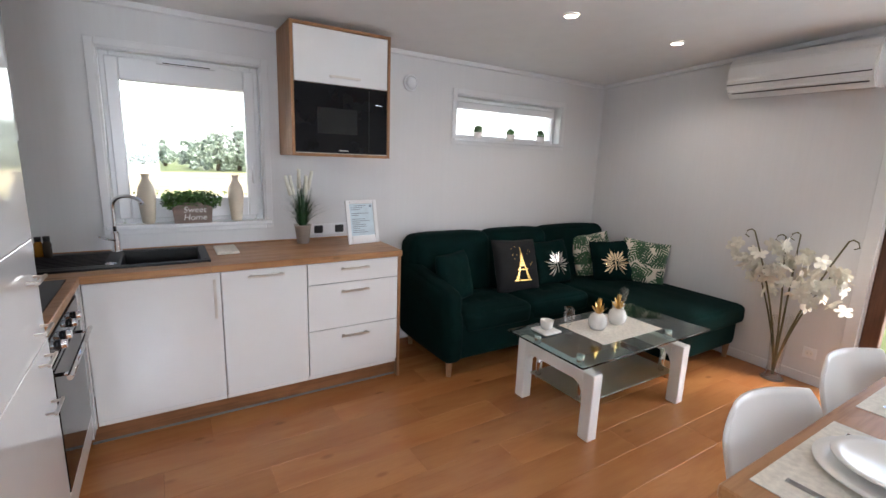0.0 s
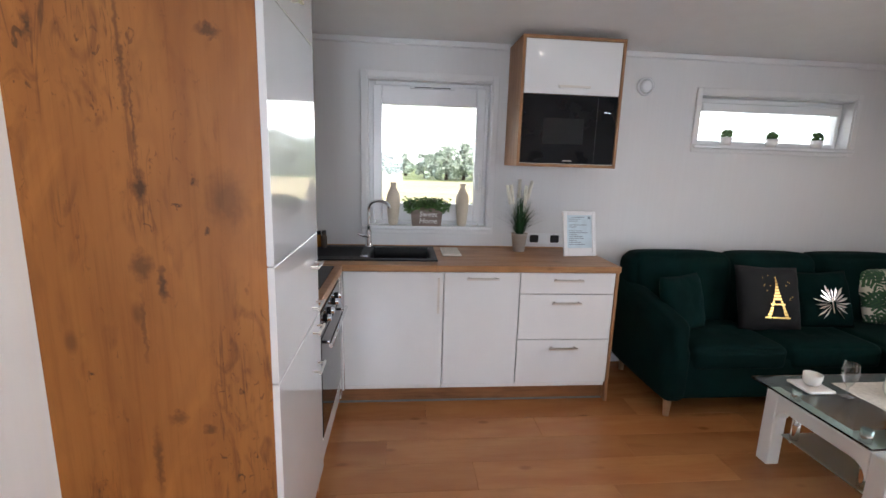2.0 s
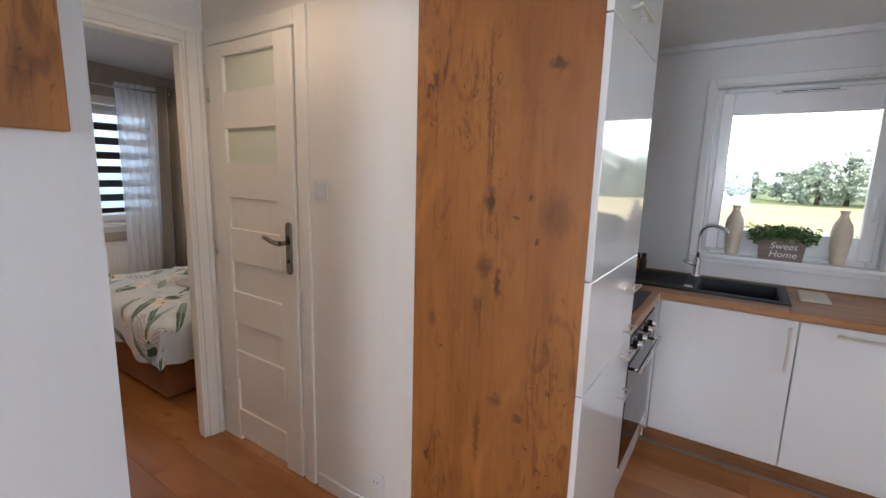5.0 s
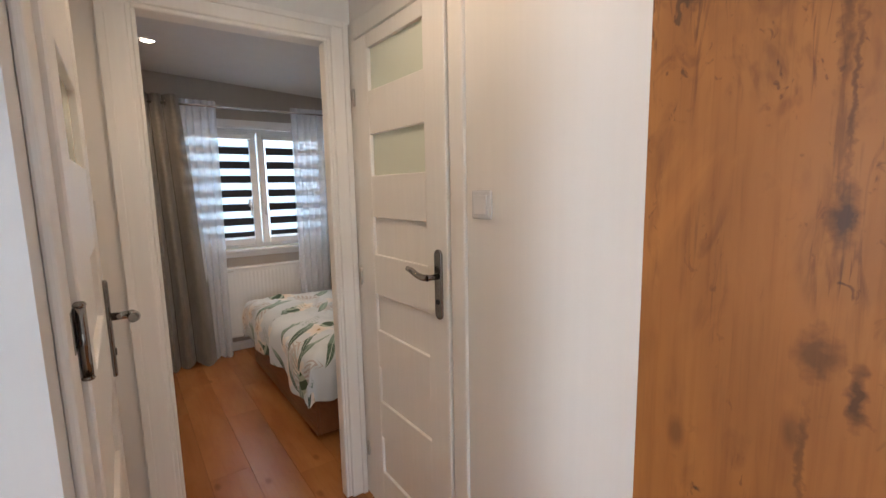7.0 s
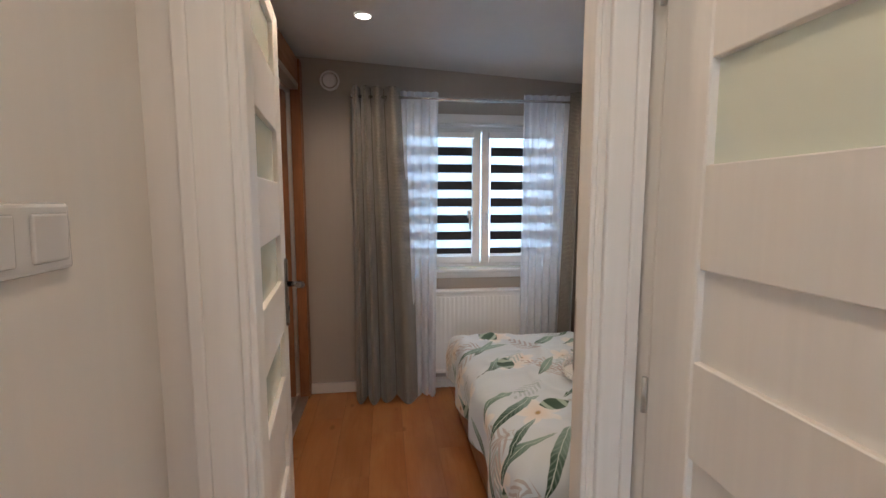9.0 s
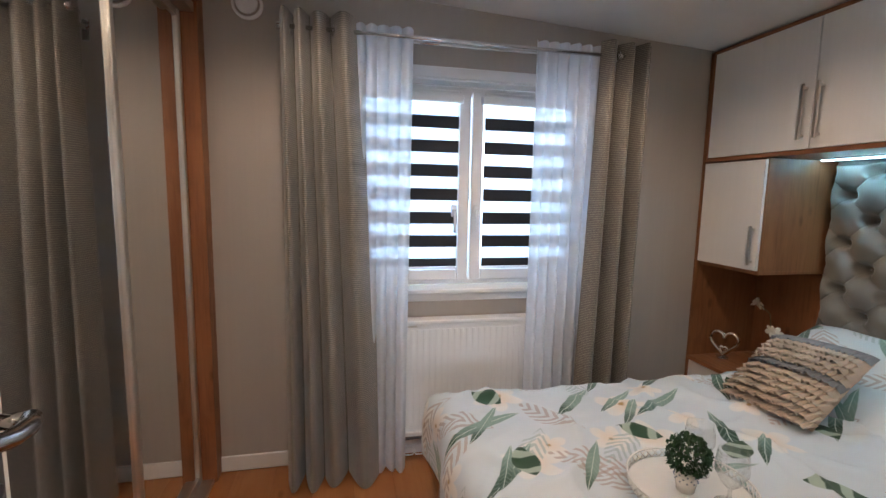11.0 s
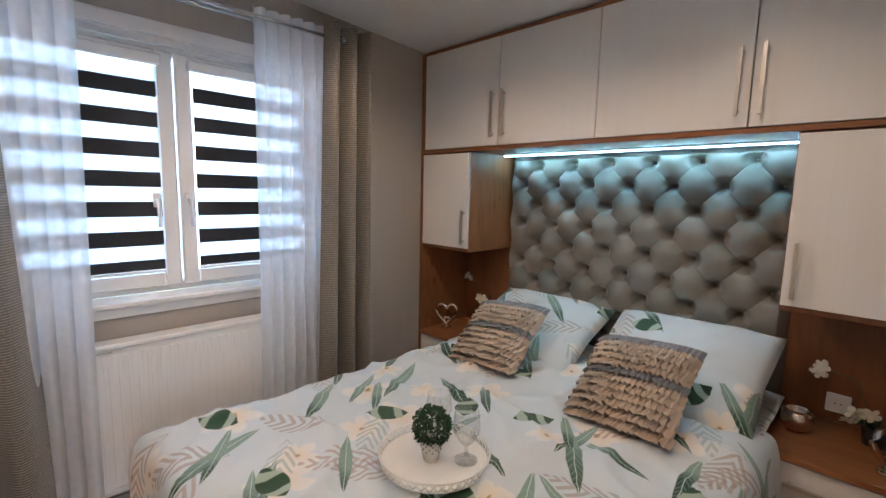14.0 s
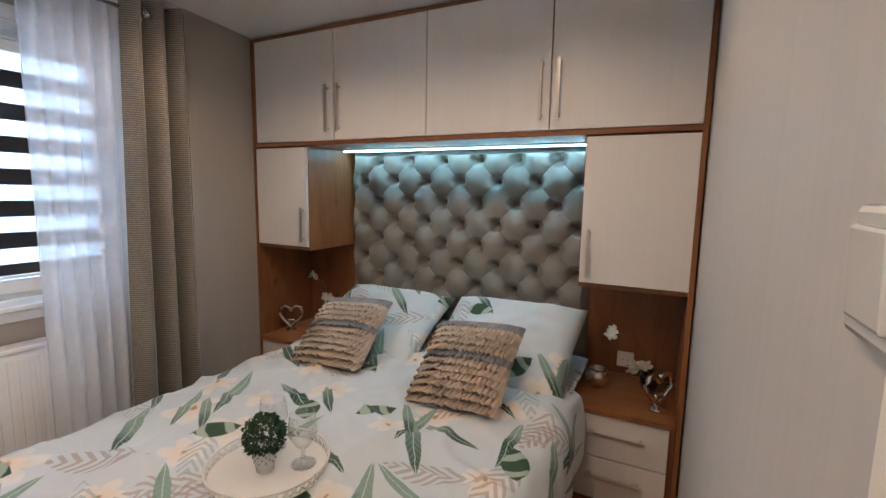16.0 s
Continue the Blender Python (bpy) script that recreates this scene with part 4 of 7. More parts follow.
boxes("digit", glow("display_white", (0.8, 0.9, 1.0), 0.6), mo, (1.285, YM + 0.002, 1.783, 1.290, YM + 0.0045, 1.790), (1.296, YM + 0.002, 1.783, 1.301, YM + 0.0045, 1.790), (1.31, YM + 0.002, 1.783, 1.325, YM + 0.0045, 1.786))
boxes("name_plate", ALU, mo, (1.04, YM + 0.002, 1.488, 1.10, YM + 0.0045, 1.494))
boxes("lower_edge", ALU, mw, (mx0 + 0.02, YM + 0.001, mz0 + 0.0185, mx1 - 0.02, YM + 0.01, mz0 + 0.0215))

# ---- bedroom built-ins ----
YO, YHB = 3.275, 3.70
oc = thing("overhead_cabinet", (-3.5, 3.5, 1.62), "overbed cupboards, four white doors in red oak boards", "wall cabinet")
ox0, ox1, oz0, oz1 = -4.685, -2.335, 1.62, 2.235
bm = B()
box(bm, ox0, YO, oz0, ox1, YB - 0.002, oz0 + 0.02, 0.001)
box(bm, ox0, YO + 0.003, oz1 - 0.018, ox1, YB - 0.15, oz1, 0.001)
box(bm, ox0, YO, oz0 + 0.02, ox0 + 0.018, YB - 0.1, oz1 - 0.018, 0.001)
box(bm, ox1 - 0.018, YO, oz0 + 0.02, ox1, YB - 0.1, oz1 - 0.018, 0.001)
box(bm, ox0 + 0.018, YO + 0.03, oz0 + 0.02, ox1 - 0.018, YO + 0.05, oz1 - 0.018)
part("body", bm, BEDWOODX, oc)
doors = [(-4.665, -4.085), (-4.081, -3.522), (-3.518, -2.927), (-2.923, -2.355)]
for k, (a, b) in enumerate(doors):
    f = boxes("door", FRONT, oc, (a, YO - 0.002, oz0 + 0.024, b, YO + 0.016, oz1 - 0.021), bevel=0.0015)
    hx = b - 0.035 if k % 2 == 0 else a + 0.035
    bar_handle(f, (hx, YO - 0.002, 1.69), (hx, YO - 0.002, 1.925), (0, -1, 0))


def bed_cabinet(x0, x1, z0, z1, hx, label):
    c = thing("bedside_wall_cabinet", ((x0 + x1) / 2, 3.5, z0), label, "wall cabinet", "bedside wall cupboards")
    for nm, size in (("bottom_board", (x0, YO + 0.018, z0, x1, YB - 0.002, z0 + 0.018)), ("side_board", (x0, YO + 0.018, z0 + 0.018, x0 + 0.018, YB - 0.002, z1)), ("side_board", (x1 - 0.018, YO + 0.018, z0 + 0.018, x1, YB - 0.002, z1)), ("top_board", (x0 + 0.018, YO + 0.02, z1 - 0.018, x1 - 0.018, YB - 0.002, z1)), ("inner_board", (x0 + 0.018, YO + 0.03, z0 + 0.018, x1 - 0.018, YO + 0.045, z1 - 0.018))):
        boxes(nm, BEDWOOD, c, size, bevel=0.001)
    f = boxes("door", FRONT, c, (x0 + 0.004, YO - 0.001, z0 + 0.022, x1 - 0.004, YO + 0.016, z1 - 0.006), bevel=0.0015)
    bar_handle(f, (hx, YO - 0.001, z0 + 0.055), (hx, YO - 0.001, z0 + 0.245), (0, -1, 0))


bed_cabinet(-4.683, -4.285, 1.025, 1.617, -4.315, "white door wall cupboard with oak sides beside the headboard")
bed_cabinet(-2.772, -2.337, 0.985, 1.617, -2.735, "white door wall cupboard with oak frame above the bedside drawers")


def bedside(x0, x1, label):
    c = thing("bedside_cabinet", ((x0 + x1) / 2, 3.5, 0), label, "bedside cabinet", "bedside cabinets")
    boxes("top", BEDWOODX, c, (x0, YO - 0.012, 0.44, x1, YB - 0.025, 0.462), bevel=0.002)
    boxes("body", BEDWOOD, c, (x0, YO + 0.02, 0.0, x1, YB - 0.025, 0.438))
    boxes("back_board", BEDWOOD, c, (x0, YB - 0.022, 0.463, x1, YB - 0.004, 1.02))
    for z0, z1 in ((0.245, 0.432), (0.045, 0.238)):
        f = boxes("drawer_front", FRONT, c, (x0 + 0.004, YO, z0, x1 - 0.022, YO + 0.018, z1), bevel=0.0015)
        m_ = (x0 + x1) / 2 - 0.01
        bar_handle(f, (m_ - 0.11, YO, (z0 + z1) / 2 + 0.02), (m_ + 0.11, YO, (z0 + z1) / 2 + 0.02), (0, -1, 0))


bedside(-4.683, -4.285, "red oak bedside cabinet with white drawers by the window")
bedside(-2.782, -2.357, "red oak bedside cabinet with two white drawers")
tagged(boxes("side_board", BEDWOOD, None, (-2.356, YO - 0.003, 0.0, -2.337, YB - 0.003, 1.62), bevel=0.001), "tall red oak board at the end of the bed cabinets", "panel")
tagged(boxes("side_board", BEDWOOD, None, (-4.70, YO - 0.003, 0.0, -4.686, YB - 0.003, 2.23), bevel=0.001), "tall red oak board against the window wall", "panel")

# tufted headboard
hb = thing("headboard", (-3.53, 3.7, 0.4), "silver-grey velvet headboard, deep-buttoned in diamonds", "headboard")
hx0, hx1, hz0, hz1 = -4.283, -2.785, 0.40, 1.615
cols, rows_ = 8, 12
dx, dz = 0.2215, 0.118


def tuft(x, z):
    """Height of the padding: domes between buttons set on diamonds."""
    u, w = (x - hx0 - 0.211) / dx, (hz1 - 0.06 - z) / dz
    a, b = u + w / 2, u - w / 2
    fa, fb = abs((a + 0.5) % 1 - 0.5), abs((b + 0.5) % 1 - 0.5)
    da, db = (a + 0.5) % 1 - 0.5, (b + 0.5) % 1 - 0.5
    du, dw = (da + db) / 2 * dx, (da - db) * dz
    pit = 0.066 * math.exp(-((du / 0.034) ** 2 + (dw / 0.029) ** 2) ** 1.3)
    swell = 0.021 * (math.sin(math.pi * fa) * math.sin(math.pi * fb)) ** 1.3
    crease = 0.0065 * min(1.0, fa / 0.025) * min(1.0, fb / 0.025)
    dome = 0.056 + swell + crease - pit
    edge = min(1, (x - hx0) / 0.03, (hx1 - x) / 0.03, (hz1 - z) / 0.03)
    return dome * max(0.0, edge)


bm = B()
sheet(bm, 420, 340, lambda u, v: (hx0 + u * (hx1 - hx0), 3.728 - tuft(hx0 + u * (hx1 - hx0), hz0 + v * (hz1 - hz0)), hz0 + v * (hz1 - hz0)))
part("padding", bm, SATIN, hb)
boxes("back_board", BEDWOOD, hb, (hx0, 3.730, hz0, hx1, YB - 0.003, hz1))
bm = B(); lathe(bm, [(0.0001, 0.004), (0.005, 0.0035), (0.007, 0.0015), (0.008, 0.0)], seg=10)
button_mesh = finish(bm, "button", SATIN)
for w in range(0, 13):
    z = hz1 - 0.06 - w * dz
    for k in range(-2, cols + 1):
        x = hx0 + 0.211 + (k + (0.5 if w % 2 else 0)) * dx
        if hx0 + 0.03 < x < hx1 - 0.03 and z > hz0 + 0.02:
            b = new("button", button_mesh)
            b.parent, b.matrix_parent_inverse = hb, hb.matrix_world.inverted()
            b.matrix_basis = pose(x, 3.7235, z, 90, 0, 0)
led = thing("led_strip", (-3.53, 3.6, 1.61), "glowing cool white light strip under the overbed cupboards", "light")
boxes("profile", NICKEL, led, (-4.27, 3.575, 1.612, -2.79, 3.60, 1.6195))
boxes("diffuser", glow("led_cool_white", (0.42, 0.84, 1.0), 16.0), led, (-4.265, 3.584, 1.609, -2.795, 3.592, 1.6118))

# bed
bed = thing("bed", (-3.53, 2.66, 0), "double bed with a red oak box base", "bed")
bx0_, bx1_, by0_, by1_ = -4.24, -2.80, 1.63, 3.66
boxes("base", BEDWOODX, bed, (bx0_, by0_, 0.03, bx1_, by0_ + 0.022, 0.37), (bx0_, by0_ + 0.022, 0.03, bx0_ + 0.022, by1_, 0.37), (bx1_ - 0.022, by0_ + 0.022, 0.03, bx1_, by1_, 0.37), bevel=0.0015)
boxes("foot_strip", BLACK, bed, (bx0_ + 0.05, by0_ + 0.05, 0.0, bx1_ - 0.05, by1_ - 0.05, 0.06))
bm = B(); soft_box(bm, (bx0_ + bx1_) / 2, (by0_ + by1_) / 2, 0.40, 1.40, 1.99, 0.22, 0.05, 0.0, 8)
part("mattress", bm, CERAMIC, bed, "white mattress")

# ---- printed cloth ----
def print_cloth(name, palm=False):
    """Pale cotton printed with long leaves, oval leaves, ferns and flowers; UV in metres."""
    m, n, l, p = material(name)
    raw = n.new("ShaderNodeUVMap").outputs["UV"]
    wob = n.new("ShaderNodeTexNoise")
    wob.inputs["Scale"].default_value, wob.inputs["Detail"].default_value = 11, 6
    l.new(raw, wob.inputs["Vector"])
    shift = n.new("ShaderNodeVectorMath")
    shift.operation = "MULTIPLY_ADD"
    shift.inputs[1].default_value = (0.018, 0.018, 0.0)
    l.new(wob.outputs["Color"], shift.inputs[0])
    l.new(raw, shift.inputs[2])
    uv = shift.outputs[0]

    def link(v, socket):
        if isinstance(v, (int, float)):
            socket.default_value = v
        else:
            l.new(v, socket)

    def op(kind, a, b=0.0, c=0.0):
        x = n.new("ShaderNodeMath")
        x.operation = kind
        for v, s in zip((a, b, c), x.inputs):
            link(v, s)
        return x.outputs[0]

    def band(v, a, b):
        x = n.new("ShaderNodeMapRange")
        x.inputs["From Min"].default_value, x.inputs["From Max"].default_value = a, b
        link(v, x.inputs["Value"])
        return x.outputs["Result"]

    def mix(a, b, fac):
        x = n.new("ShaderNodeMix")
        x.data_type = "RGBA"
        link(fac, x.inputs["Factor"])
        for v, s in ((a, x.inputs["A"]), (b, x.inputs["B"])):
            if isinstance(v, tuple):
                s.default_value = (*v, 1)
            else:
                l.new(v, s)
        return x.outputs["Result"]

    def cells(scale, shift, lean, spread):
        mp = n.new("ShaderNodeMapping")
        mp.inputs["Scale"].default_value, mp.inputs["Location"].default_value = (scale,) * 3, (shift, shift * 0.7, 0)
        l.new(uv, mp.inputs["Vector"])
        vo = n.new("ShaderNodeTexVoronoi")
        vo.voronoi_dimensions, vo.inputs["Scale"].default_value, vo.inputs["Randomness"].default_value = "2D", 1.0, 0.55
        l.new(mp.outputs["Vector"], vo.inputs["Vector"])
        sub = n.new("ShaderNodeVectorMath")
        sub.operation = "SUBTRACT"
        l.new(mp.outputs["Vector"], sub.inputs[0])
        l.new(vo.outputs["Position"], sub.inputs[1])
        sep = n.new("ShaderNodeSeparateColor")
        l.new(vo.outputs["Color"], sep.inputs["Color"])
        rot = n.new("ShaderNodeVectorRotate")
        rot.rotation_type = "Z_AXIS"
        l.new(sub.outputs[0], rot.inputs["Vector"])
        l.new(op("MULTIPLY_ADD", sep.outputs["Red"], spread, lean), rot.inputs["Angle"])
        xyz = n.new("ShaderNodeSeparateXYZ")
        l.new(rot.outputs["Vector"], xyz.inputs[0])
        return xyz.outputs["X"], xyz.outputs["Y"], sep.outputs["Green"], sep.outputs["Blue"]

    def leaf(x, y, a, b):
        return op("SUBTRACT", op("MULTIPLY", b, op("SUBTRACT", 1.0, op("POWER", op("ABSOLUTE", op("DIVIDE", x, a)), 2.0))), op("ABSOLUTE", y))

    nz = n.new("ShaderNodeTexNoise")
    nz.inputs["Scale"].default_value, nz.inputs["Detail"].default_value = 3.0, 3
    l.new(uv, nz.inputs["Vector"])
    c = mix((0.55, 0.62, 0.66), (0.68, 0.71, 0.73), nz.outputs["Fac"])
    if palm:
        c = mix((0.62, 0.57, 0.46), (0.70, 0.65, 0.54), nz.outputs["Fac"])
        for shift, lean_, dark in ((1.0, 0.3, (0.02, 0.09, 0.03)), (4.0, 1.6, (0.03, 0.10, 0.03)), (7.0, 2.7, (0.015, 0.07, 0.03))):
            x, y, g, b = cells(5.2, shift, lean_, 1.6)
            m_ = band(leaf(x, y, 0.70, 0.30), 0.0, 0.01)
            ribs = op("GREATER_THAN", op("SINE", op("MULTIPLY", op("SUBTRACT", x, op("ABSOLUTE", y)), 40.0)), -0.5)
            c = mix(c, dark, op("MULTIPLY", op("MULTIPLY", m_, ribs), op("GREATER_THAN", g, 0.08)))
    keep = 0.0 if palm else 1.0
    # washed cream flowers, in two sizes
    for size_, shift_ in ((3.1, 3.1), (2.2, 12.6)):
        x, y, g, b = cells(size_, shift_, 0.0, 6.28)
        d = op("SQRT", op("ADD", op("MULTIPLY", x, x), op("MULTIPLY", y, y)))
        petal = op("MULTIPLY_ADD", op("ABSOLUTE", op("COSINE", op("MULTIPLY", op("ARCTAN2", y, x), 2.5))), 0.12, 0.13)
        inside = op("MULTIPLY", band(op("SUBTRACT", petal, d), 0.0, 0.03), op("GREATER_THAN", g, 0.30))
        wash = mix((0.80, 0.68, 0.56), (0.78, 0.75, 0.70), band(d, 0.05, 0.18))
        c = mix(c, wash, op("MULTIPLY", inside, 0.85 * keep))
        c = mix(c, (0.45, 0.28, 0.10), op("MULTIPLY", band(d, 0.035, 0.015), op("MULTIPLY", op("GREATER_THAN", g, 0.30), keep)))
    # tan and pale grey-green ferns
    for size_, shift_, lean_, ink, gate in ((2.3, 7.7, 0.9, (0.40, 0.28, 0.22), 0.25), (2.6, 15.3, 0.2, (0.33, 0.42, 0.40), 0.3), (2.4, 19.1, 1.7, (0.36, 0.27, 0.22), 0.4)):
        x, y, g, b = cells(size_, shift_, lean_, 1.4)
        m_ = band(leaf(x, y, 0.36, 0.13), 0.0, 0.01)
        barbs = op("GREATER_THAN", op("SINE", op("MULTIPLY", op("SUBTRACT", x, op("MULTIPLY", op("ABSOLUTE", y), 1.4)), 66.0)), 0.1)
        m_ = op("MULTIPLY", op("MULTIPLY", m_, barbs), op("GREATER_THAN", g, gate))
        c = mix(c, ink, op("MULTIPLY", m_, 0.62 * keep))
    # long banana leaves, in two sizes
    for size_, shift_, lean_, gate in ((2.9, 22.7, 0.8, 0.42), (2.4, 1.3, 0.4, 0.15), (3.2, 9.4, 0.1, 0.40)):
        x, y, g, b = cells(size_, shift_, lean_, 0.9)
        m_ = op("MULTIPLY", op("MULTIPLY", band(leaf(x, y, 0.47, 0.066), 0.0, 0.008), op("GREATER_THAN", g, gate)), keep)
        tone = mix((0.22, 0.33, 0.28), (0.012, 0.055, 0.030), band(op("ADD", nz.outputs["Fac"], op("MULTIPLY", x, 0.6)), 0.38, 0.60))
        veins = op("SINE", op("MULTIPLY", op("SUBTRACT", x, op("MULTIPLY", op("ABSOLUTE", y), 1.6)), 85.0))
        tone = mix(tone, (0.34, 0.43, 0.38), op("MULTIPLY", band(veins, 0.3, 1.0), 0.35))
        tone = mix(tone, (0.50, 0.58, 0.52), band(op("ABSOLUTE", y), 0.006, 0.002))
        c = mix(c, tone, m_)
    # dark oval leaves
    x, y, g, b = cells(2.6, 5.2, 2.2, 2.4)
    m_ = op("MULTIPLY", op("MULTIPLY", band(leaf(x, y, 0.21, 0.125), 0.0, 0.01), op("GREATER_THAN", g, 0.26)), keep)
    tone = mix((0.016, 0.06, 0.022), (0.38, 0.46, 0.36), band(op("SINE", op("MULTIPLY_ADD", x, 28.0, op("MULTIPLY", nz.outputs["Fac"], 9.0))), 0.3, 0.6))
    c = mix(c, tone, m_)
    l.new(c, p.inputs["Base Color"])
    p.inputs["Roughness"].default_value, p.inputs["Sheen Weight"].default_value = 0.7, 0.15
    wv = n.new("ShaderNodeTexNoise")
    wv.inputs["Scale"].default_value = 260
    l.new(uv, wv.inputs["Vector"])
    bp = n.new("ShaderNodeBump")
    bp.inputs["Strength"].default_value, bp.inputs["Distance"].default_value = 0.12, 0.001
    l.new(wv.outputs["Fac"], bp.inputs["Height"])
    l.new(bp.outputs["Normal"], p.inputs["Normal"])
    return m


def banded(name, dark, light, period, axis, rough=0.6, sheen=0.3, metal=0.0):
    """Woven cloth with fine raised ribs."""
    m, n, l, p = material(name)
    tc = n.new("ShaderNodeTexCoord")
    wv = n.new("ShaderNodeTexWave")
    wv.bands_direction = axis
    wv.inputs["Scale"].default_value, wv.inputs["Distortion"].default_value, wv.inputs["Detail"].default_value, wv.inputs["Detail Scale"].default_value = 0.314 / period, 0.04, 1, 4
    l.new(tc.outputs["Object"], wv.inputs["Vector"])
    nz = n.new("ShaderNodeTexNoise")
    nz.inputs["Scale"].default_value = 160
    l.new(tc.outputs["Object"], nz.inputs["Vector"])
    mul = n.new("ShaderNodeMath")
    mul.operation = "MULTIPLY"
    l.new(wv.outputs["Fac"], mul.inputs[0])
    l.new(nz.outputs["Fac"], mul.inputs[1])
    r = n.new("ShaderNodeValToRGB")
    r.color_ramp.elements[0].position, r.color_ramp.elements[1].position = 0.15, 0.5
    r.color_ramp.elements[0].color, r.color_ramp.elements[1].color = (*dark, 1), (*light, 1)
    l.new(mul.outputs[0], r.inputs["Fac"])
    l.new(r.outputs["Color"], p.inputs["Base Color"])
    p.inputs["Roughness"].default_value, p.inputs["Sheen Weight"].default_value, p.inputs["Metallic"].default_value = rough, sheen, metal
    bp = n.new("ShaderNodeBump")
    bp.inputs["Strength"].default_value, bp.inputs["Distance"].default_value = 0.35, 0.002
    l.new(wv.outputs["Fac"], bp.inputs["Height"])
    l.new(bp.outputs["Normal"], p.inputs["Normal"])
    return m


PRINT = print_cloth("leaf_printed_cotton")
DRAPE = banded("ribbed_taupe_curtain", (0.115, 0.107, 0.096), (0.32, 0.292, 0.25), 0.009, "Z", 0.42, 0.3)
SHEER = thin_cloth("white_voile", (0.92, 0.95, 1.0), 0.24)
RUFFLE = plain("dusty_beige_ruffle_cloth", (0.50, 0.41, 0.33), 0.8, vary=0.25, scale=(5, 5, 5), bump=0.3, bump_scale=120, stretch=(1, 1, 0.3))
RUFFLE2 = plain("dusty_grey_blue_ruffle_cloth", (0.22, 0.235, 0.26), 0.8, vary=0.3, scale=(5, 5, 5), bump=0.3, bump_scale=120)

# ---- duvet ----
DX, HW, YF0 = -3.50, 0.755, 1.60


def duvet_point(u, v):
    s, t = -1.03 + 2.06 * u, -0.26 + 1.92 * v
    hem = 0.055 * noise.noise(Vector((s * 2.3, t * 2.1, 4.0))) + 0.02 * noise.noise(Vector((s * 9, t * 9, 1.0)))
    ds, dt = max(0.0, abs(s) - HW), max(0.0, -t)
    wave = 0.022 * math.sin(t * 17 + 2.0 * noise.noise(Vector((t * 2, s, 0)))) * min(1, ds / 0.12) if ds else 0
    wave2 = 0.02 * math.sin(s * 15 + 1.5 * noise.noise(Vector((s * 2, 0, 3)))) * min(1, dt / 0.12) if dt else 0
    puff = 0.020 * noise.noise(Vector((s * 2.1, t * 1.7, 0.3))) + 0.009 * noise.noise(Vector((s * 6, t * 5, 9)))
    ridge = 1 - min(1.0, abs(noise.noise(Vector((s * 1.7 + t * 0.9, t * 1.9 - s * 0.8, 7.0)))) * 6)
    ridge2 = 1 - min(1.0, abs(noise.noise(Vector((s * 3.4 - t, t * 3.1 + s, 2.0)))) * 5)
    ridge3 = 1 - min(1.0, abs(noise.noise(Vector((s * 2.6 + t * 2.2, t * 1.2 - s * 1.4, 13.0)))) * 9)
    fold = 0.021 * ridge * ridge + 0.013 * ridge2 * ridge2 + 0.011 * ridge3 * ridge3 + 0.006 * max(0, noise.noise(Vector((s * 3 + t * 3.2, t * 0.8 - s, 5.0)))) * 2
    x = DX + math.copysign(min(abs(s), HW + 0.03 * (1 - math.exp(-ds / 0.03))), s) + math.copysign(wave, s)
    y = YF0 + max(t, -0.03 * (1 - math.exp(-dt / 0.03))) - wave2
    drop = max(ds, dt)
    edge = min(HW - abs(s), t) if drop == 0 else 0
    z = 0.548 + puff + fold - 0.035 * math.exp(-max(0, edge) / 0.045) - drop * (1.0 + hem * 2.2)
    if drop > 0:
        z = 0.513 + (puff + fold) * math.exp(-drop / 0.05) - drop * (0.92 + hem * 4)
    return (x, y, max(z, 0.14))


duvet = thing("duvet", (DX, 2.4, 0.55), "pale blue duvet printed with green leaves and cream flowers", "duvet")
bm = B()
sheet(bm, 130, 120, duvet_point, uv=lambda u, v: (2.06 * u + 0.31, 1.92 * v + 0.17))
d_ = part("cover", bm, PRINT, duvet)
sol = d_.modifiers.new("thick", "SOLIDIFY")
sol.thickness, sol.offset = 0.012, -1
bm = B()
sheet(bm, 90, 30, lambda u, v: (-4.25 + 1.49 * u, 3.20 + 0.46 * v, 0.535 + 0.012 * noise.noise(Vector((u * 9, v * 5, 2)))), uv=lambda u, v: (1.5 * u, 0.5 * v))
bs = tagged(part("bed_sheet", bm, PRINT), "pale printed fitted sheet under the pillows", "sheet")
bs.modifiers.new("thick", "SOLIDIFY").thickness = 0.01


def cushion_shape(bm, w, h, t, n=22, seed=0.0, pinch=0.05, sag=0.0):
    """A filled cushion lying in xy, corners pulled out a little, creased."""
    def at(u, v, side):
        a, b = 2 * u - 1, 2 * v - 1
        k = max(0.0, (1 - abs(a) ** 3.2) * (1 - abs(b) ** 3.2)) ** 0.55
        shrink = 1 - pinch * (1 - abs(a * b)) * max(abs(a), abs(b))
        z = side * t / 2 * k * (1 + 0.18 * noise.noise(Vector((a * 2 + seed, b * 2, side)))) + 0.01 * noise.noise(Vector((a * 5, b * 5 + seed, side * 2.0)))* k
        return (a * w / 2 * shrink, b * h / 2 * shrink - sag * k * 0, z)
    uvf = lambda u, v: (u * w + seed * 0.37, v * h + seed * 0.53)
    sheet(bm, n, n, lambda u, v: at(u, v, 1), uv=uvf)
    sheet(bm, n, n, lambda u, v: at(u, v, -1), uv=uvf, flip=True)
    bmesh.ops.remove_doubles(bm, verts=bm.verts, dist=0.0005)


def lean(x, y, z, tilt, turn, roll=0):
    """Cushion pose: tilt 90 stands it up facing -y."""
    return pose(x, y, z, 0, 0, turn) @ pose(0, 0, 0, tilt, 0, 0) @ pose(0, 0, 0, 0, 0, roll)


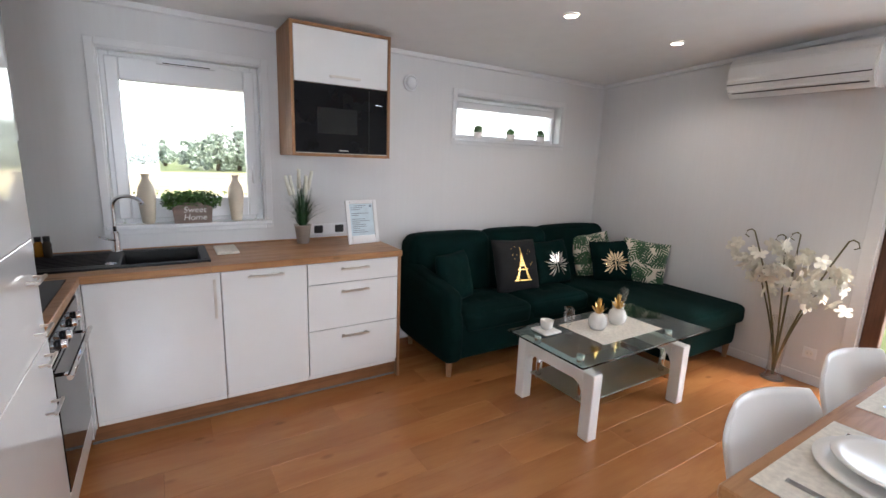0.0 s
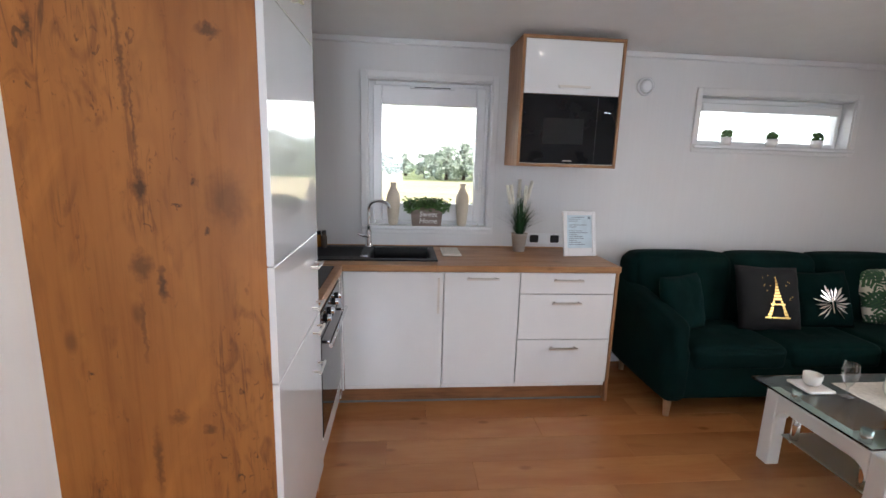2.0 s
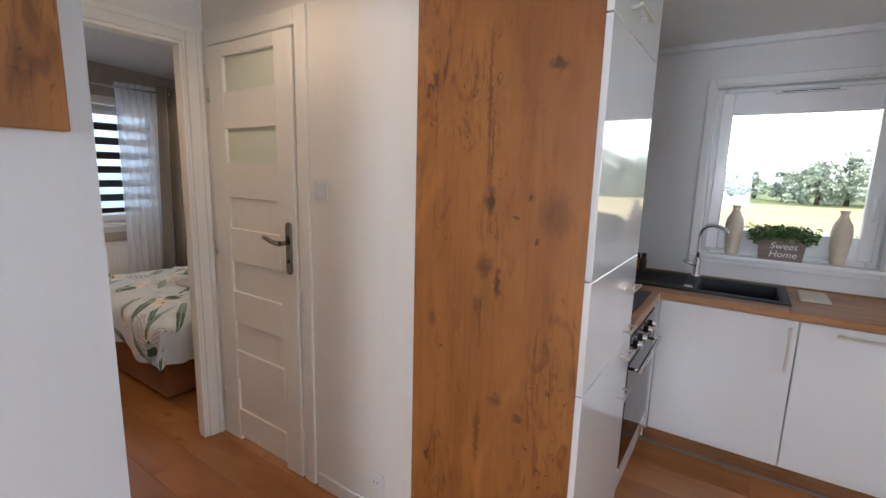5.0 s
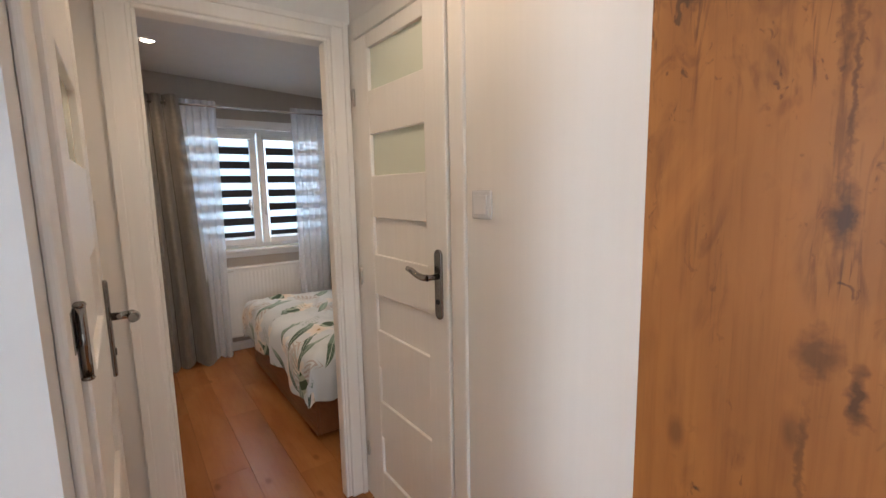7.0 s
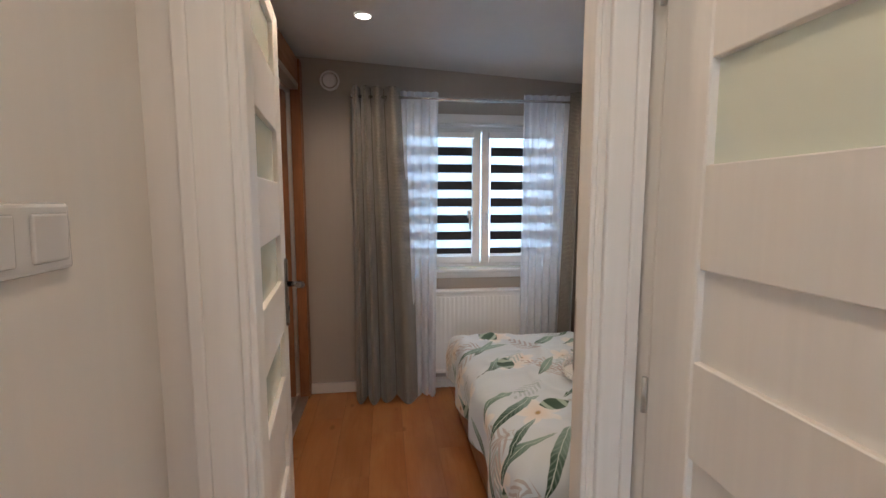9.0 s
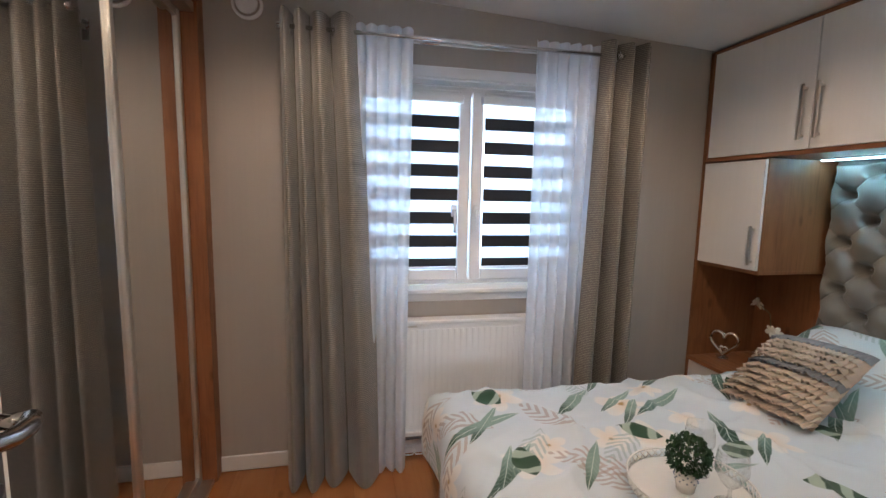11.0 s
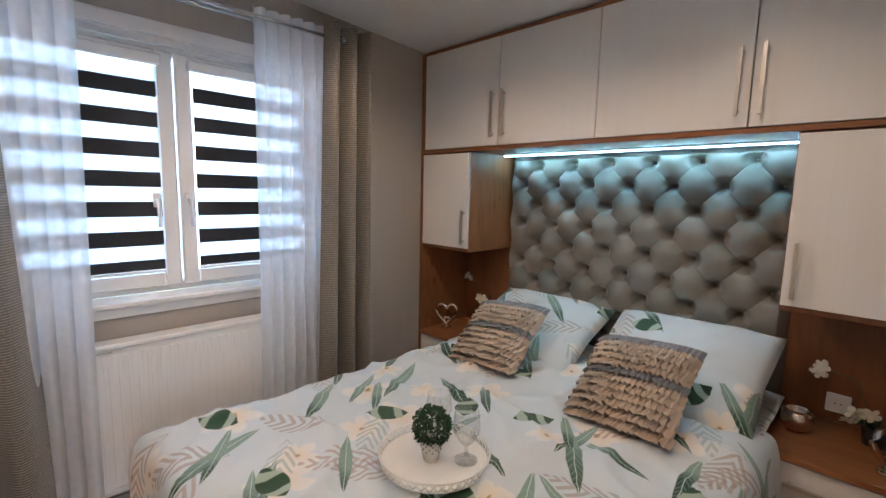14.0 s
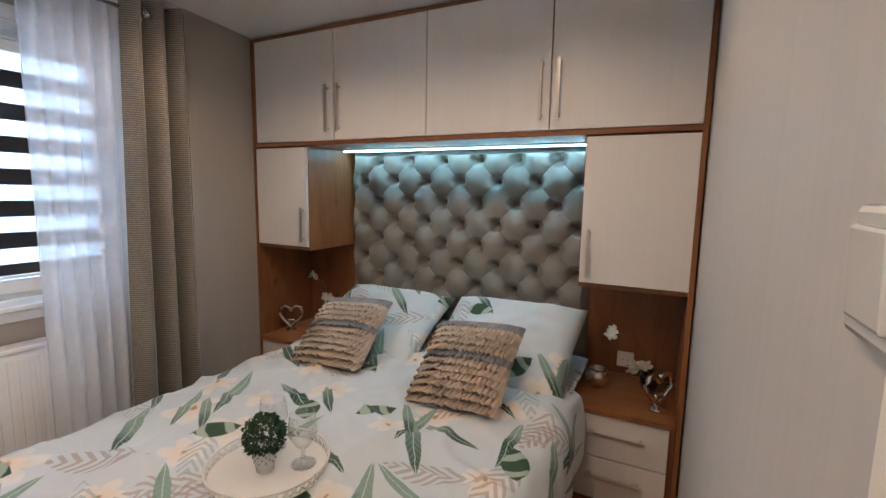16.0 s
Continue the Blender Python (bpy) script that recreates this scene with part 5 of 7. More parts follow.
for (x, y, z, tilt, turn, roll, seed) in ((-3.87, 3.37, 0.64, 24, 4, -3, 1.0), (-3.12, 3.34, 0.655, 27, -4, 3, 2.6)):
    bm = B(); cushion_shape(bm, 0.70, 0.62, 0.19, seed=seed)
    pl = tagged(part("pillow", bm, PRINT), "plump pillow in a leaf-printed case leaning on the headboard", "pillow", "bed pillows")
    pl.matrix_basis = lean(x, y, z, tilt, turn, roll)


def ruffle_pillow(m, seed):
    c = thing("throw_pillow", (0, 0, 0), "beige and grey throw pillow covered in frilled ruffles", "pillow", "ruffled throw pillows")
    bm = B(); cushion_shape(bm, 0.44, 0.44, 0.13, n=16, seed=seed)
    part("core", bm, RUFFLE, c)
    rows = 12
    for k in range(rows):
        b0 = -0.20 + 0.40 * k / (rows - 1)
        rr = random.Random(k * 7 + int(seed * 10))
        phase = rr.random() * 6

        def strip(u, v, b0=b0, phase=phase):
            a = (2 * u - 1)
            w = 0.225 * (1 - 0.05 * (1 - abs(b0 / 0.22)))
            prof = max(0.0, (1 - abs(a) ** 3.2) * (1 - min(1, abs(b0 / 0.225)) ** 3.2)) ** 0.55
            zz = 0.065 * prof + 0.004
            ripple = 0.004 * math.sin(u * 130 + phase) + 0.004 * noise.noise(Vector((u * 30, k, seed)))
            return (a * w * 1.02, b0 + 0.012 - 0.052 * v + 0.012 * v * noise.noise(Vector((u * 22, k * 3, v))), zz + (0.003 + 0.025 * v) + ripple * v * 3.0 + 0.008 * v * noise.noise(Vector((u * 9, k * 1.7, seed))))
        bm = B(); sheet(bm, 110, 3, strip)
        s = part("ruffle", bm, RUFFLE2 if k in (6, 11) else RUFFLE, c)
    c.matrix_basis = m


ruffle_pillow(lean(-3.85, 3.06, 0.672, 40, -7, 8) @ Matrix.Scale(0.90, 4), 1.0)
ruffle_pillow(lean(-3.14, 2.97, 0.672, 40, -12, 9) @ Matrix.Scale(0.90, 4), 2.0)

# ---- curtains ----
rod = thing("curtain_rod", (-4.51, 1.77, 2.1), "polished steel double curtain rod with ball ends", "curtain rod")
for x, z in ((-4.505, 2.103), (-4.60, 2.115)):
    bm = B(); cylinder(bm, (x, 0.975, z), (x, 2.565, z), 0.0095, 12); part("pole", bm, CHROME, rod)
for y in (0.97, 2.57):
    bm = B(); cylinder(bm, (-4.505, y - 0.02, 2.103), (-4.505, y + 0.02, 2.103), 0.016, 14); part("finial", bm, CHROME, rod)
for y in (1.0, 2.54):
    boxes("bracket", CHROME, rod, (XW + 0.001, y - 0.008, 2.07, -4.495, y + 0.008, 2.09), (XW + 0.001, y - 0.015, 2.03, XW + 0.008, y + 0.015, 2.12), bevel=0.002)


def curtain(name, y0, y1, y0b, y1b, z0, z1, folds, depth, mat, label, x=-4.505, phase=0.0, group="", skew=0.0):
    """Hanging cloth in round pleats; skew makes the pleats wider towards one side."""
    c = thing(name, (x, (y0 + y1) / 2, z0), label, "curtain", group)
    bm = B()

    def at(u, v):
        f = v ** 1.3
        ya, yb = y0 + (y0b - y0) * (1 - f), y1 + (y1b - y1) * (1 - f)
        g = u + skew * u * (1 - u)
        w = 2 * abs(math.sin(math.pi * folds * g + phase + 0.25 * (1 - v) * math.sin(u * 4))) ** 0.85 - 1
        amp = depth * (0.85 + 0.3 * (1 - v) + 0.2 * math.sin(u * 9 + phase))
        return (x + amp * w, ya + (yb - ya) * u + 0.004 * math.sin(v * 3 + u * 5), z0 + (z1 - z0) * v + 0.010 * (1 - v) * math.sin(u * 13))
    sheet(bm, int(folds * 26), 40, at)
    part("cloth", bm, mat, c)
    return c


cu = curtain("curtain", 0.955, 1.285, 0.945, 1.40, 0.012, 2.165, 4.0, 0.06, DRAPE, "long taupe ribbed curtain on steel eyelets", skew=0.45, group="bedroom curtains")
for k in range(5):
    bm = B()
    yy = 0.985 + k * 0.066
    tube(bm, [(-4.505 + 0.022 * math.cos(a), yy + 0.004 * math.sin(a), 2.103 + 0.022 * math.sin(a)) for a in np.linspace(0, 6.1, 16)], 0.004, 6)
    part("eyelet", bm, CHROME, cu)
cu = curtain("curtain", 2.46, 2.735, 2.40, 2.74, 0.012, 2.165, 3.0, 0.05, DRAPE, "long taupe ribbed curtain on steel eyelets", phase=0.5, skew=-0.5, group="bedroom curtains")
for k in range(4):
    bm = B()
    yy = 2.49 + k * 0.066
    tube(bm, [(-4.505 + 0.022 * math.cos(a), yy + 0.004 * math.sin(a), 2.103 + 0.022 * math.sin(a)) for a in np.linspace(0, 6.1, 16)], 0.004, 6)
    part("eyelet", bm, CHROME, cu)
curtain("net_curtain", 1.275, 1.535, 1.27, 1.52, 0.02, 2.15, 5.0, 0.020, SHEER, "white see-through voile net curtain", x=-4.53, group="net curtains")
curtain("net_curtain", 2.13, 2.47, 2.12, 2.46, 0.02, 2.15, 6.0, 0.020, SHEER, "white see-through voile net curtain", x=-4.53, phase=2.0, group="net curtains")

# ---- radiator, wardrobe ----
rad = thing("radiator", (-4.64, 1.9, 0.1), "white ribbed steel panel radiator under the window", "radiator")
bm = B()
box(bm, XW + 0.03, 1.49, 0.16, -4.602, 2.33, 0.755, 0.006, 2)
part("panel", bm, PVC, rad)
for k in range(25):
    y = 1.515 + k * 0.0325
    boxes("rib", PVC, rad, (-4.603, y, 0.20, -4.599, y + 0.018, 0.72), bevel=0.002)
boxes("top_grille", PVC, rad, (XW + 0.028, 1.485, 0.748, -4.592, 2.335, 0.768), bevel=0.004)
boxes("bottom_rail", PVC, rad, (XW + 0.03, 1.487, 0.148, -4.594, 2.333, 0.175), bevel=0.004)
boxes("badge", NICKEL, rad, (-4.597, 1.52, 0.735, -4.594, 1.58, 0.741))
for y in (1.6, 2.2):
    boxes("wall_bracket", PVC, rad, (XW, y, 0.2, XW + 0.031, y + 0.03, 0.7))
bm = B()
tube(bm, [(-4.62, 1.52 + 0.05 * math.sin(k * 0.9) + k * 0.008, 0.03 + 0.03 * (1 + math.cos(k * 0.9))) for k in range(22)], 0.004, 6)
tagged(part("cable", bm, PVC), "white cable curled on the floor under the radiator", "cable")

wr = thing("wardrobe", (-3.6, 0.25, 0), "fitted wardrobe with mirrored sliding doors in oak boards", "wardrobe")
boxes("side_board", BEDWOOD, wr, (XW + 0.002, -0.02, 0.0, -4.612, 0.612, 2.36), bevel=0.001)
boxes("side_board", RUSTIC, wr, (-2.40, -0.02, 0.0, -2.336, 0.60, 2.36), bevel=0.001)
boxes("header", BEDWOODX, wr, (-4.61, 0.50, 2.20, -2.40, 0.60, 2.36), bevel=0.001)
boxes("top_track", NICKEL, wr, (-4.61, 0.495, 2.16, -2.40, 0.60, 2.199))
boxes("floor_track", NICKEL, wr, (-4.61, 0.50, 0.0, -2.40, 0.598, 0.018))
boxes("back_board", BEDWOOD, wr, (-4.61, -0.04, 0.0, -2.40, -0.021, 2.36))
for x0, x1, y in ((-4.608, -3.86, 0.535), (-3.93, -3.15, 0.575), (-3.20, -2.405, 0.535)):
    dr = boxes("sliding_door", MIRROR, wr, (x0 + 0.028, y - 0.006, 0.05, x1 - 0.028, y, 2.13), label="mirrored sliding door")
    boxes("profile", ALU, dr, (x0, y - 0.014, 0.019, x0 + 0.03, y + 0.012, 2.16), (x1 - 0.03, y - 0.014, 0.019, x1, y + 0.012, 2.16), bevel=0.004)
    boxes("rail", ALU, dr, (x0 + 0.03, y - 0.012, 0.019, x1 - 0.03, y + 0.008, 0.052))
    boxes("rail", ALU, dr, (x0 + 0.03, y - 0.012, 2.128, x1 - 0.03, y + 0.008, 2.16))

# ---- sofa ----
so = thing("corner_sofa", (2.7, 3.0, 0), "dark green velvet corner sofa with a long chaise and buttoned cushions", "sofa")
bm = B(); soft_box(bm, 2.40, 3.10, 0.25, 1.52, 0.72, 0.26, 0.03, 0.005, 8); part("base", bm, VELVET, so)
bm = B(); soft_box(bm, 3.41, 2.72, 0.25, 0.84, 1.44, 0.26, 0.035, 0.006, 8); part("chaise_base", bm, VELVET, so)
for x0, x1 in ((1.735, 2.345), (2.35, 2.965)):
    cx = (x0 + x1) / 2
    dim = [(cx + i * 0.17, 2.93 + j * 0.18, 0.455, 0.028, 0.04) for i in (-1, 0, 1) for j in (0, 1)]
    bm = B(); soft_box(bm, cx, 2.98, 0.375, x1 - x0, 0.50, 0.15, 0.045, 0.016, 18, dim); part("seat_cushion", bm, VELVET, so)
dim = [(3.40 + i * 0.2, 2.25 + j * 0.22, 0.455, 0.026, 0.04) for i in (-1, 0, 1) for j in range(5)]
bm = B(); soft_box(bm, 3.405, 2.60, 0.375, 0.87, 1.28, 0.15, 0.045, 0.016, 26, dim); part("chaise_cushion", bm, VELVET, so)
for x0, x1 in ((1.62, 2.33), (2.335, 2.96), (2.965, 3.72)):
    cx = (x0 + x1) / 2
    dim = [(cx + i * 0.19, 3.205, 0.60 + j * 0.15, 0.03, 0.04) for i in (-1, 0, 1) for j in (0, 1)]
    bm = B(); soft_box(bm, cx, 3.33, 0.63, x1 - x0, 0.25, 0.52, 0.07, 0.018, 18, dim); b_ = part("back_cushion", bm, VELVET, so)
    b_.matrix_basis = Matrix.Translation((cx, 3.33, 0.42)) @ pose(0, 0, 0, -6) @ Matrix.Translation((-cx, -3.33, -0.42)) @ b_.matrix_basis
bm = B(); soft_box(bm, 2.67, 3.47, 0.45, 2.1, 0.10, 0.64, 0.03, 0.0, 6); part("back_frame", bm, VELVET, so)
bm = B()
soft_box(bm, 1.665, 3.09, 0.36, 0.14, 0.74, 0.50, 0.05, 0.012, 14)
for v in bm.verts:
    if v.co.z > 0.45:
        v.co.z += 0.10 * max(0, (v.co.y - 2.75) / 0.7)
        v.co.x -= 0.02
part("armrest", bm, VELVET, so)
LEGWOOD = plain("light_wood_leg", (0.42, 0.24, 0.12), 0.5, vary=0.15)
for x, y in ((1.655, 2.785), (1.68, 3.4), (3.80, 2.05), (3.02, 2.05), (3.0, 3.42), (3.78, 3.42)):
    bm = B(); cylinder(bm, (x, y, 0.0), (x, y, 0.135), 0.016, 12, 0.026); part("leg", bm, LEGWOOD, so, "tapered light wood leg")

# ---- coffee table ----
WHITELAC = plain("white_lacquered_wood", (0.80, 0.79, 0.77), 0.3, vary=0.03, bump=0.05, bump_scale=40, stretch=(1, 1, 0.2))
FROST = clear("frosted_green_glass", (0.74, 0.86, 0.80), 0.35)
ct = thing("coffee_table", (2.4, 2.1, 0), "glass coffee table on white arched legs with chrome posts", "table")
boxes("glass_top", GREENGLASS, ct, (1.815, 1.80, 0.442, 3.005, 2.395, 0.452), bevel=0.003, seg=2)
boxes("glass_shelf", FROST, ct, (1.95, 1.88, 0.172, 2.80, 2.31, 0.180), bevel=0.003)
for x in (1.945, 2.76):
    bm = B()
    box(bm, x - 0.035, 1.80, 0.0, x + 0.035, 1.872, 0.385, 0.005)
    box(bm, x - 0.035, 2.318, 0.0, x + 0.035, 2.39, 0.385, 0.005)
    box(bm, x - 0.035, 1.872, 0.315, x + 0.035, 2.318, 0.385, 0.004)
    for s, y in ((1, 1.872), (-1, 2.318)):
        v = [bm.verts.new((x + i * 0.034, y + s * a, 0.318 - b)) for i in (-1, 1) for a, b in ((0, 0), (0.06, 0), (0.022, 0.018), (0, 0.06))]
        bm.faces.new(v[:4]); bm.faces.new(v[4:][::-1])
        for k in range(4):
            bm.faces.new([v[k], v[(k + 1) % 4], v[4 + (k + 1) % 4], v[4 + k]])
    part("leg_frame", bm, WHITELAC, ct)
    for y in (1.93, 2.26):
        bm = B()
        cylinder(bm, (x, y, 0.385), (x, y, 0.441), 0.022, 18)
        part("post", bm, CHROME, ct)
        bm = B()
        cylinder(bm, (x + (0.03 if x < 2.3 else -0.03), y, 0.160), (x + (0.03 if x < 2.3 else -0.03), y, 0.33), 0.018, 18)
        part("shelf_post", bm, CHROME, ct)

# ---- dining table and chairs ----
dt = thing("dining_table", (1.9, 0.42, 0), "oak dining table laid with placemats and plates", "table")
boxes("tabletop", TOPWOOD, dt, (1.12, 0.02, 0.715, 2.62, 0.83, 0.75), bevel=0.004)
for x, y in ((1.20, 0.10), (1.20, 0.75), (2.54, 0.10), (2.54, 0.75)):
    boxes("leg", WHITELAC, dt, (x - 0.03, y - 0.03, 0.0, x + 0.03, y + 0.03, 0.714), bevel=0.004)
CHAIRW = plain("white_moulded_plastic", (0.80, 0.79, 0.77), 0.35, vary=0.02)


def shell_chair(at, turn):
    c = thing("dining_chair", (0, 0, 0), "white moulded shell chair on wooden legs", "chair", "dining chairs")

    def at_(u, v):
        a = 2 * u - 1
        if v < 0.5:
            k = v / 0.5
            y, z, w = -0.22 + 0.40 * k, 0.45 - 0.03 * math.sin(k * math.pi * 0.8), 0.20 + 0.025 * k
        else:
            k = (v - 0.5) / 0.5
            y, z, w = 0.18 + 0.10 * k ** 0.8, 0.445 + 0.37 * k, 0.192 + 0.032 * k - 0.075 * max(0, k - 0.72) ** 2 * 9
        return (a * w, y - 0.05 * a * a * (v > 0.42), z + 0.05 * a * a * (v < 0.55))
    bm = B(); sheet(bm, 16, 36, at_)
    s = part("shell", bm, CHAIRW, c)
    m = s.modifiers.new("thick", "SOLIDIFY"); m.thickness = 0.012
    bm = B(); soft_box(bm, 0, -0.02, 0.452, 0.34, 0.34, 0.03, 0.014, 0.004, 6); part("seat_pad", bm, CHAIRW, c)
    for x, y in ((-1, -1), (1, -1), (-1, 1), (1, 1)):
        bm = B(); cylinder(bm, (x * 0.21, y * 0.20, 0), (x * 0.11, y * 0.10, 0.43), 0.012, 10, 0.016); part("leg", bm, LEGWOOD, c)
    c.matrix_basis = pose(*at, 0, 0, turn)


shell_chair((1.51, 0.68, 0), -10)
shell_chair((2.15, 0.68, 0), -10)

# ---- air conditioner, lamps ----
ac = thing("air_conditioner", (3.76, 1.86, 1.97), "white split air conditioner on the end wall", "air conditioner")
bm = B()
prof = [(3.86, 1.985), (3.72, 1.975), (3.665, 2.03), (3.655, 2.10), (3.665, 2.20), (3.70, 2.255), (3.86, 2.265)]
a = [bm.verts.new((x, 1.44, z)) for x, z in prof]
b = [bm.verts.new((x, 2.275, z)) for x, z in prof]
bm.faces.new(a); bm.faces.new(b[::-1])
for k in range(len(prof)):
    bm.faces.new([a[k], a[(k + 1) % len(prof)], b[(k + 1) % len(prof)], b[k]])
bmesh.ops.bevel(bm, geom=list(bm.edges), offset=0.008, segments=2, affect="EDGES")
part("casing", bm, GLOSS, ac)
boxes("air_slot", BLACK, ac, (3.6535, 1.46, 2.062, 3.662, 2.27, 2.068), (3.684, 1.47, 2.004, 3.696, 2.24, 2.010))
boxes("flap", GLOSS, ac, (3.668, 1.47, 2.012, 3.678, 2.26, 2.056), bevel=0.003)
boxes("name_plate", ALU, ac, (3.6535, 2.20, 2.085, 3.66, 2.24, 2.090))

WARMGLOW = glow("spot_bulb", (1.0, 0.90, 0.75), 8.0)


def spot(x, y, watts, color=(1.0, 0.80, 0.58)):
    z = ceil_z(y)
    s = thing("ceiling_spot", (x, y, z), "small round recessed ceiling spotlight, lit", "ceiling light", "ceiling spots")
    bm = B(); lathe(bm, [(0.036, -0.003), (0.038, -0.007), (0.044, -0.007), (0.047, 0.001)], (x, y, z)); part("ring", bm, PVC, s)
    bm = B(); lathe(bm, [(0.0, -0.004), (0.036, -0.003)], (x, y, z)); part("bulb", bm, WARMGLOW, s, "glowing lamp face")
    lamp("spot_lamp", "SPOT", look((x, y, z - 0.03), (x, y, 0)), watts, color, radius=0.035, cone=150)


for x, y, watts in ((2.14, 2.40, 1.8), (3.14, 2.37, 2.4), (1.10, 2.40, 1.0), (1.0, 0.6, 1.0), (2.6, 0.6, 1.8)):
    spot(x, y, watts, (1.0, 0.90, 0.78))
# unseen hall spot, added to give the hall warm light
spot(-1.45, 1.22, 3.0, (1.0, 0.76, 0.52))
for x, y, watts in ((-3.88, 1.07, 4.2), (-2.95, 1.07, 3.8), (-3.88, 2.45, 3.4), (-2.95, 2.45, 3.4)):
    spot(x, y, watts, (1.0, 0.72, 0.47))

# ---- outside ----
GRASS = plain("meadow_grass", (0.13, 0.17, 0.05), 0.9, vary=0.4, scale=(0.3, 0.3, 0.3), bump=0.4, bump_scale=20)
FIELD = plain("ripe_field", (0.42, 0.36, 0.18), 0.9, vary=0.2, scale=(0.05, 0.3, 1))
bm = B()
sheet(bm, 40, 40, lambda u, v: (-1500 + 3000 * u, -1500 + 3000 * v, -0.55))
structure("ground", bm, GRASS, "green meadow round the house reaching the horizon", "ground")
bm = B(); box(bm, -60, 18, -0.54, 80, 48, -0.50)
structure("field", bm, FIELD, "pale ripe field beyond the hedge", "field")
# distance haze is mixed into this leaf colour, paler than the hedge
HAZELEAF = plain("hazed_tree_leaves", (0.36, 0.44, 0.36), 0.7, vary=0.5, scale=(2, 2, 2))
BARK = plain("tree_bark", (0.10, 0.075, 0.05), 0.9, vary=0.4, bump=0.5, bump_scale=20)


def leaves(bm, centre, radii, count, size, rng):
    for _ in range(count):
        d = Vector((rng.gauss(0, 1), rng.gauss(0, 1), rng.gauss(0, 1))).normalized() * rng.uniform(0.55, 1.0)
        p = Vector(centre) + Vector([a * b for a, b in zip(d, radii)])
        q = Euler((rng.uniform(-1, 1), rng.uniform(-1, 1), rng.uniform(0, 6.3))).to_matrix()
        s = size * rng.uniform(0.6, 1.4)
        bm.faces.new([bm.verts.new(p + q @ Vector(c) * s) for c in ((-0.5, 0, 0), (0, -0.3, 0.1), (0.5, 0, 0), (0, 0.3, 0.1))])


def tree(x, y, h, seed):
    rng = random.Random(seed)
    t = thing("tree", (x, y, -0.55), "leafy green tree far off across the field", "tree", "trees")
    bm = B(); tube(bm, [(x, y, -0.55), (x + 0.1, y, h * 0.3), (x + 0.2, y, h * 0.7)], 0.22, 8, 0.3)
    for k in range(6):
        a = k * 1.05
        tube(bm, [(x + 0.1, y, h * (0.25 + 0.06 * k)), (x + math.cos(a) * h * 0.2, y + math.sin(a) * h * 0.2, h * (0.45 + 0.06 * k))], 0.07, 6, 0.4)
    part("trunk", bm, BARK, t)
    bm = B()
    for k in range(34):
        a = rng.uniform(0, 6.3)
        rr = rng.uniform(0.03, 0.62) * h
        leaves(bm, (x + rr * math.cos(a), y + rr * math.sin(a), h * rng.uniform(0.0, 0.9) * (1 - 1.6 * (rr / h) ** 2)), [h * rng.uniform(0.10, 0.18)] * 3, 110, 0.30, rng)
    part("crown", bm, HAZELEAF, t)


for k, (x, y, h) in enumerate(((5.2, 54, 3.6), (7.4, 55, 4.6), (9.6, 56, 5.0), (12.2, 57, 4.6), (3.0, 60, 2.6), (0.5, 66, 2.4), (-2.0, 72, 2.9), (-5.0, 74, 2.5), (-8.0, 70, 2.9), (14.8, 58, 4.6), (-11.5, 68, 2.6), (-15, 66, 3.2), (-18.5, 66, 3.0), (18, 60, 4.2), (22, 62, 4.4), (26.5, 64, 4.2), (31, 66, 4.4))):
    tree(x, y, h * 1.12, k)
rng = random.Random(11)
bm = B()
for k in range(60):
    leaves(bm, (-7 + k * 0.32, 12 + rng.uniform(-0.3, 0.3), 0.0 + rng.uniform(-0.1, 0.12)), (0.45, 0.45, 0.5), 120, 0.12, rng)
tagged(part("hedge", bm, plain("hedge_leaves", (0.11, 0.17, 0.05), 0.7, vary=0.4, scale=(3, 3, 3))), "trimmed light green hedge behind the house", "hedge", kind="stuff")

bm = B()
sheet(bm, 24, 6, lambda u, v: (420 * math.sin((u - 0.5) * 2.6), 420 * math.cos((u - 0.5) * 2.6), -2 + 190 * v))
structure("backdrop", bm, glow("bright_white_haze", (0.92, 0.97, 1.0), 0.55), "bright white overcast sky beyond the fields", "sky")

# ---- kitchen things ----
SILL = KW[2] + 0.012
TANCER = plain("cream_glazed_ceramic", (0.62, 0.54, 0.42), 0.4, vary=0.08)
# LEAF is a green brightened to carry window light coming through the leaves
LEAF = plain("backlit_leaf_green", (0.10, 0.21, 0.06), 0.5, vary=0.5, scale=(30, 30, 30))
DARKLEAF = plain("dark_plant_green", (0.012, 0.055, 0.014), 0.5, vary=0.5, scale=(30, 30, 30))
TAUPE = plain("taupe_painted_wood", (0.22, 0.165, 0.14), 0.7, vary=0.2, scale=(10, 10, 60))
WHITEINK = plain("white_lettering", (0.8, 0.78, 0.75), 0.6)
PAPER = plain("pale_blue_paper", (0.55, 0.66, 0.72), 0.5, vary=0.08, scale=(20, 20, 20))
GREYINK = plain("grey_print", (0.22, 0.27, 0.32), 0.6)
GOLD = plain("gold_metal", (0.72, 0.47, 0.16), 0.28, metal=1.0, vary=0.1)
SILVER = plain("silver_glaze", (0.80, 0.76, 0.70), 0.12, metal=1.0, vary=0.05)
LINEN = plain("cream_woven_linen", (0.70, 0.66, 0.58), 0.85, vary=0.12, scale=(60, 60, 60), bump=0.4, bump_scale=300)
PETAL = plain("white_orchid_petal", (0.76, 0.74, 0.64), 0.55, vary=0.12, scale=(20, 20, 20))
STEM = plain("olive_stem", (0.12, 0.11, 0.05), 0.6, vary=0.3, scale=(20, 20, 20))

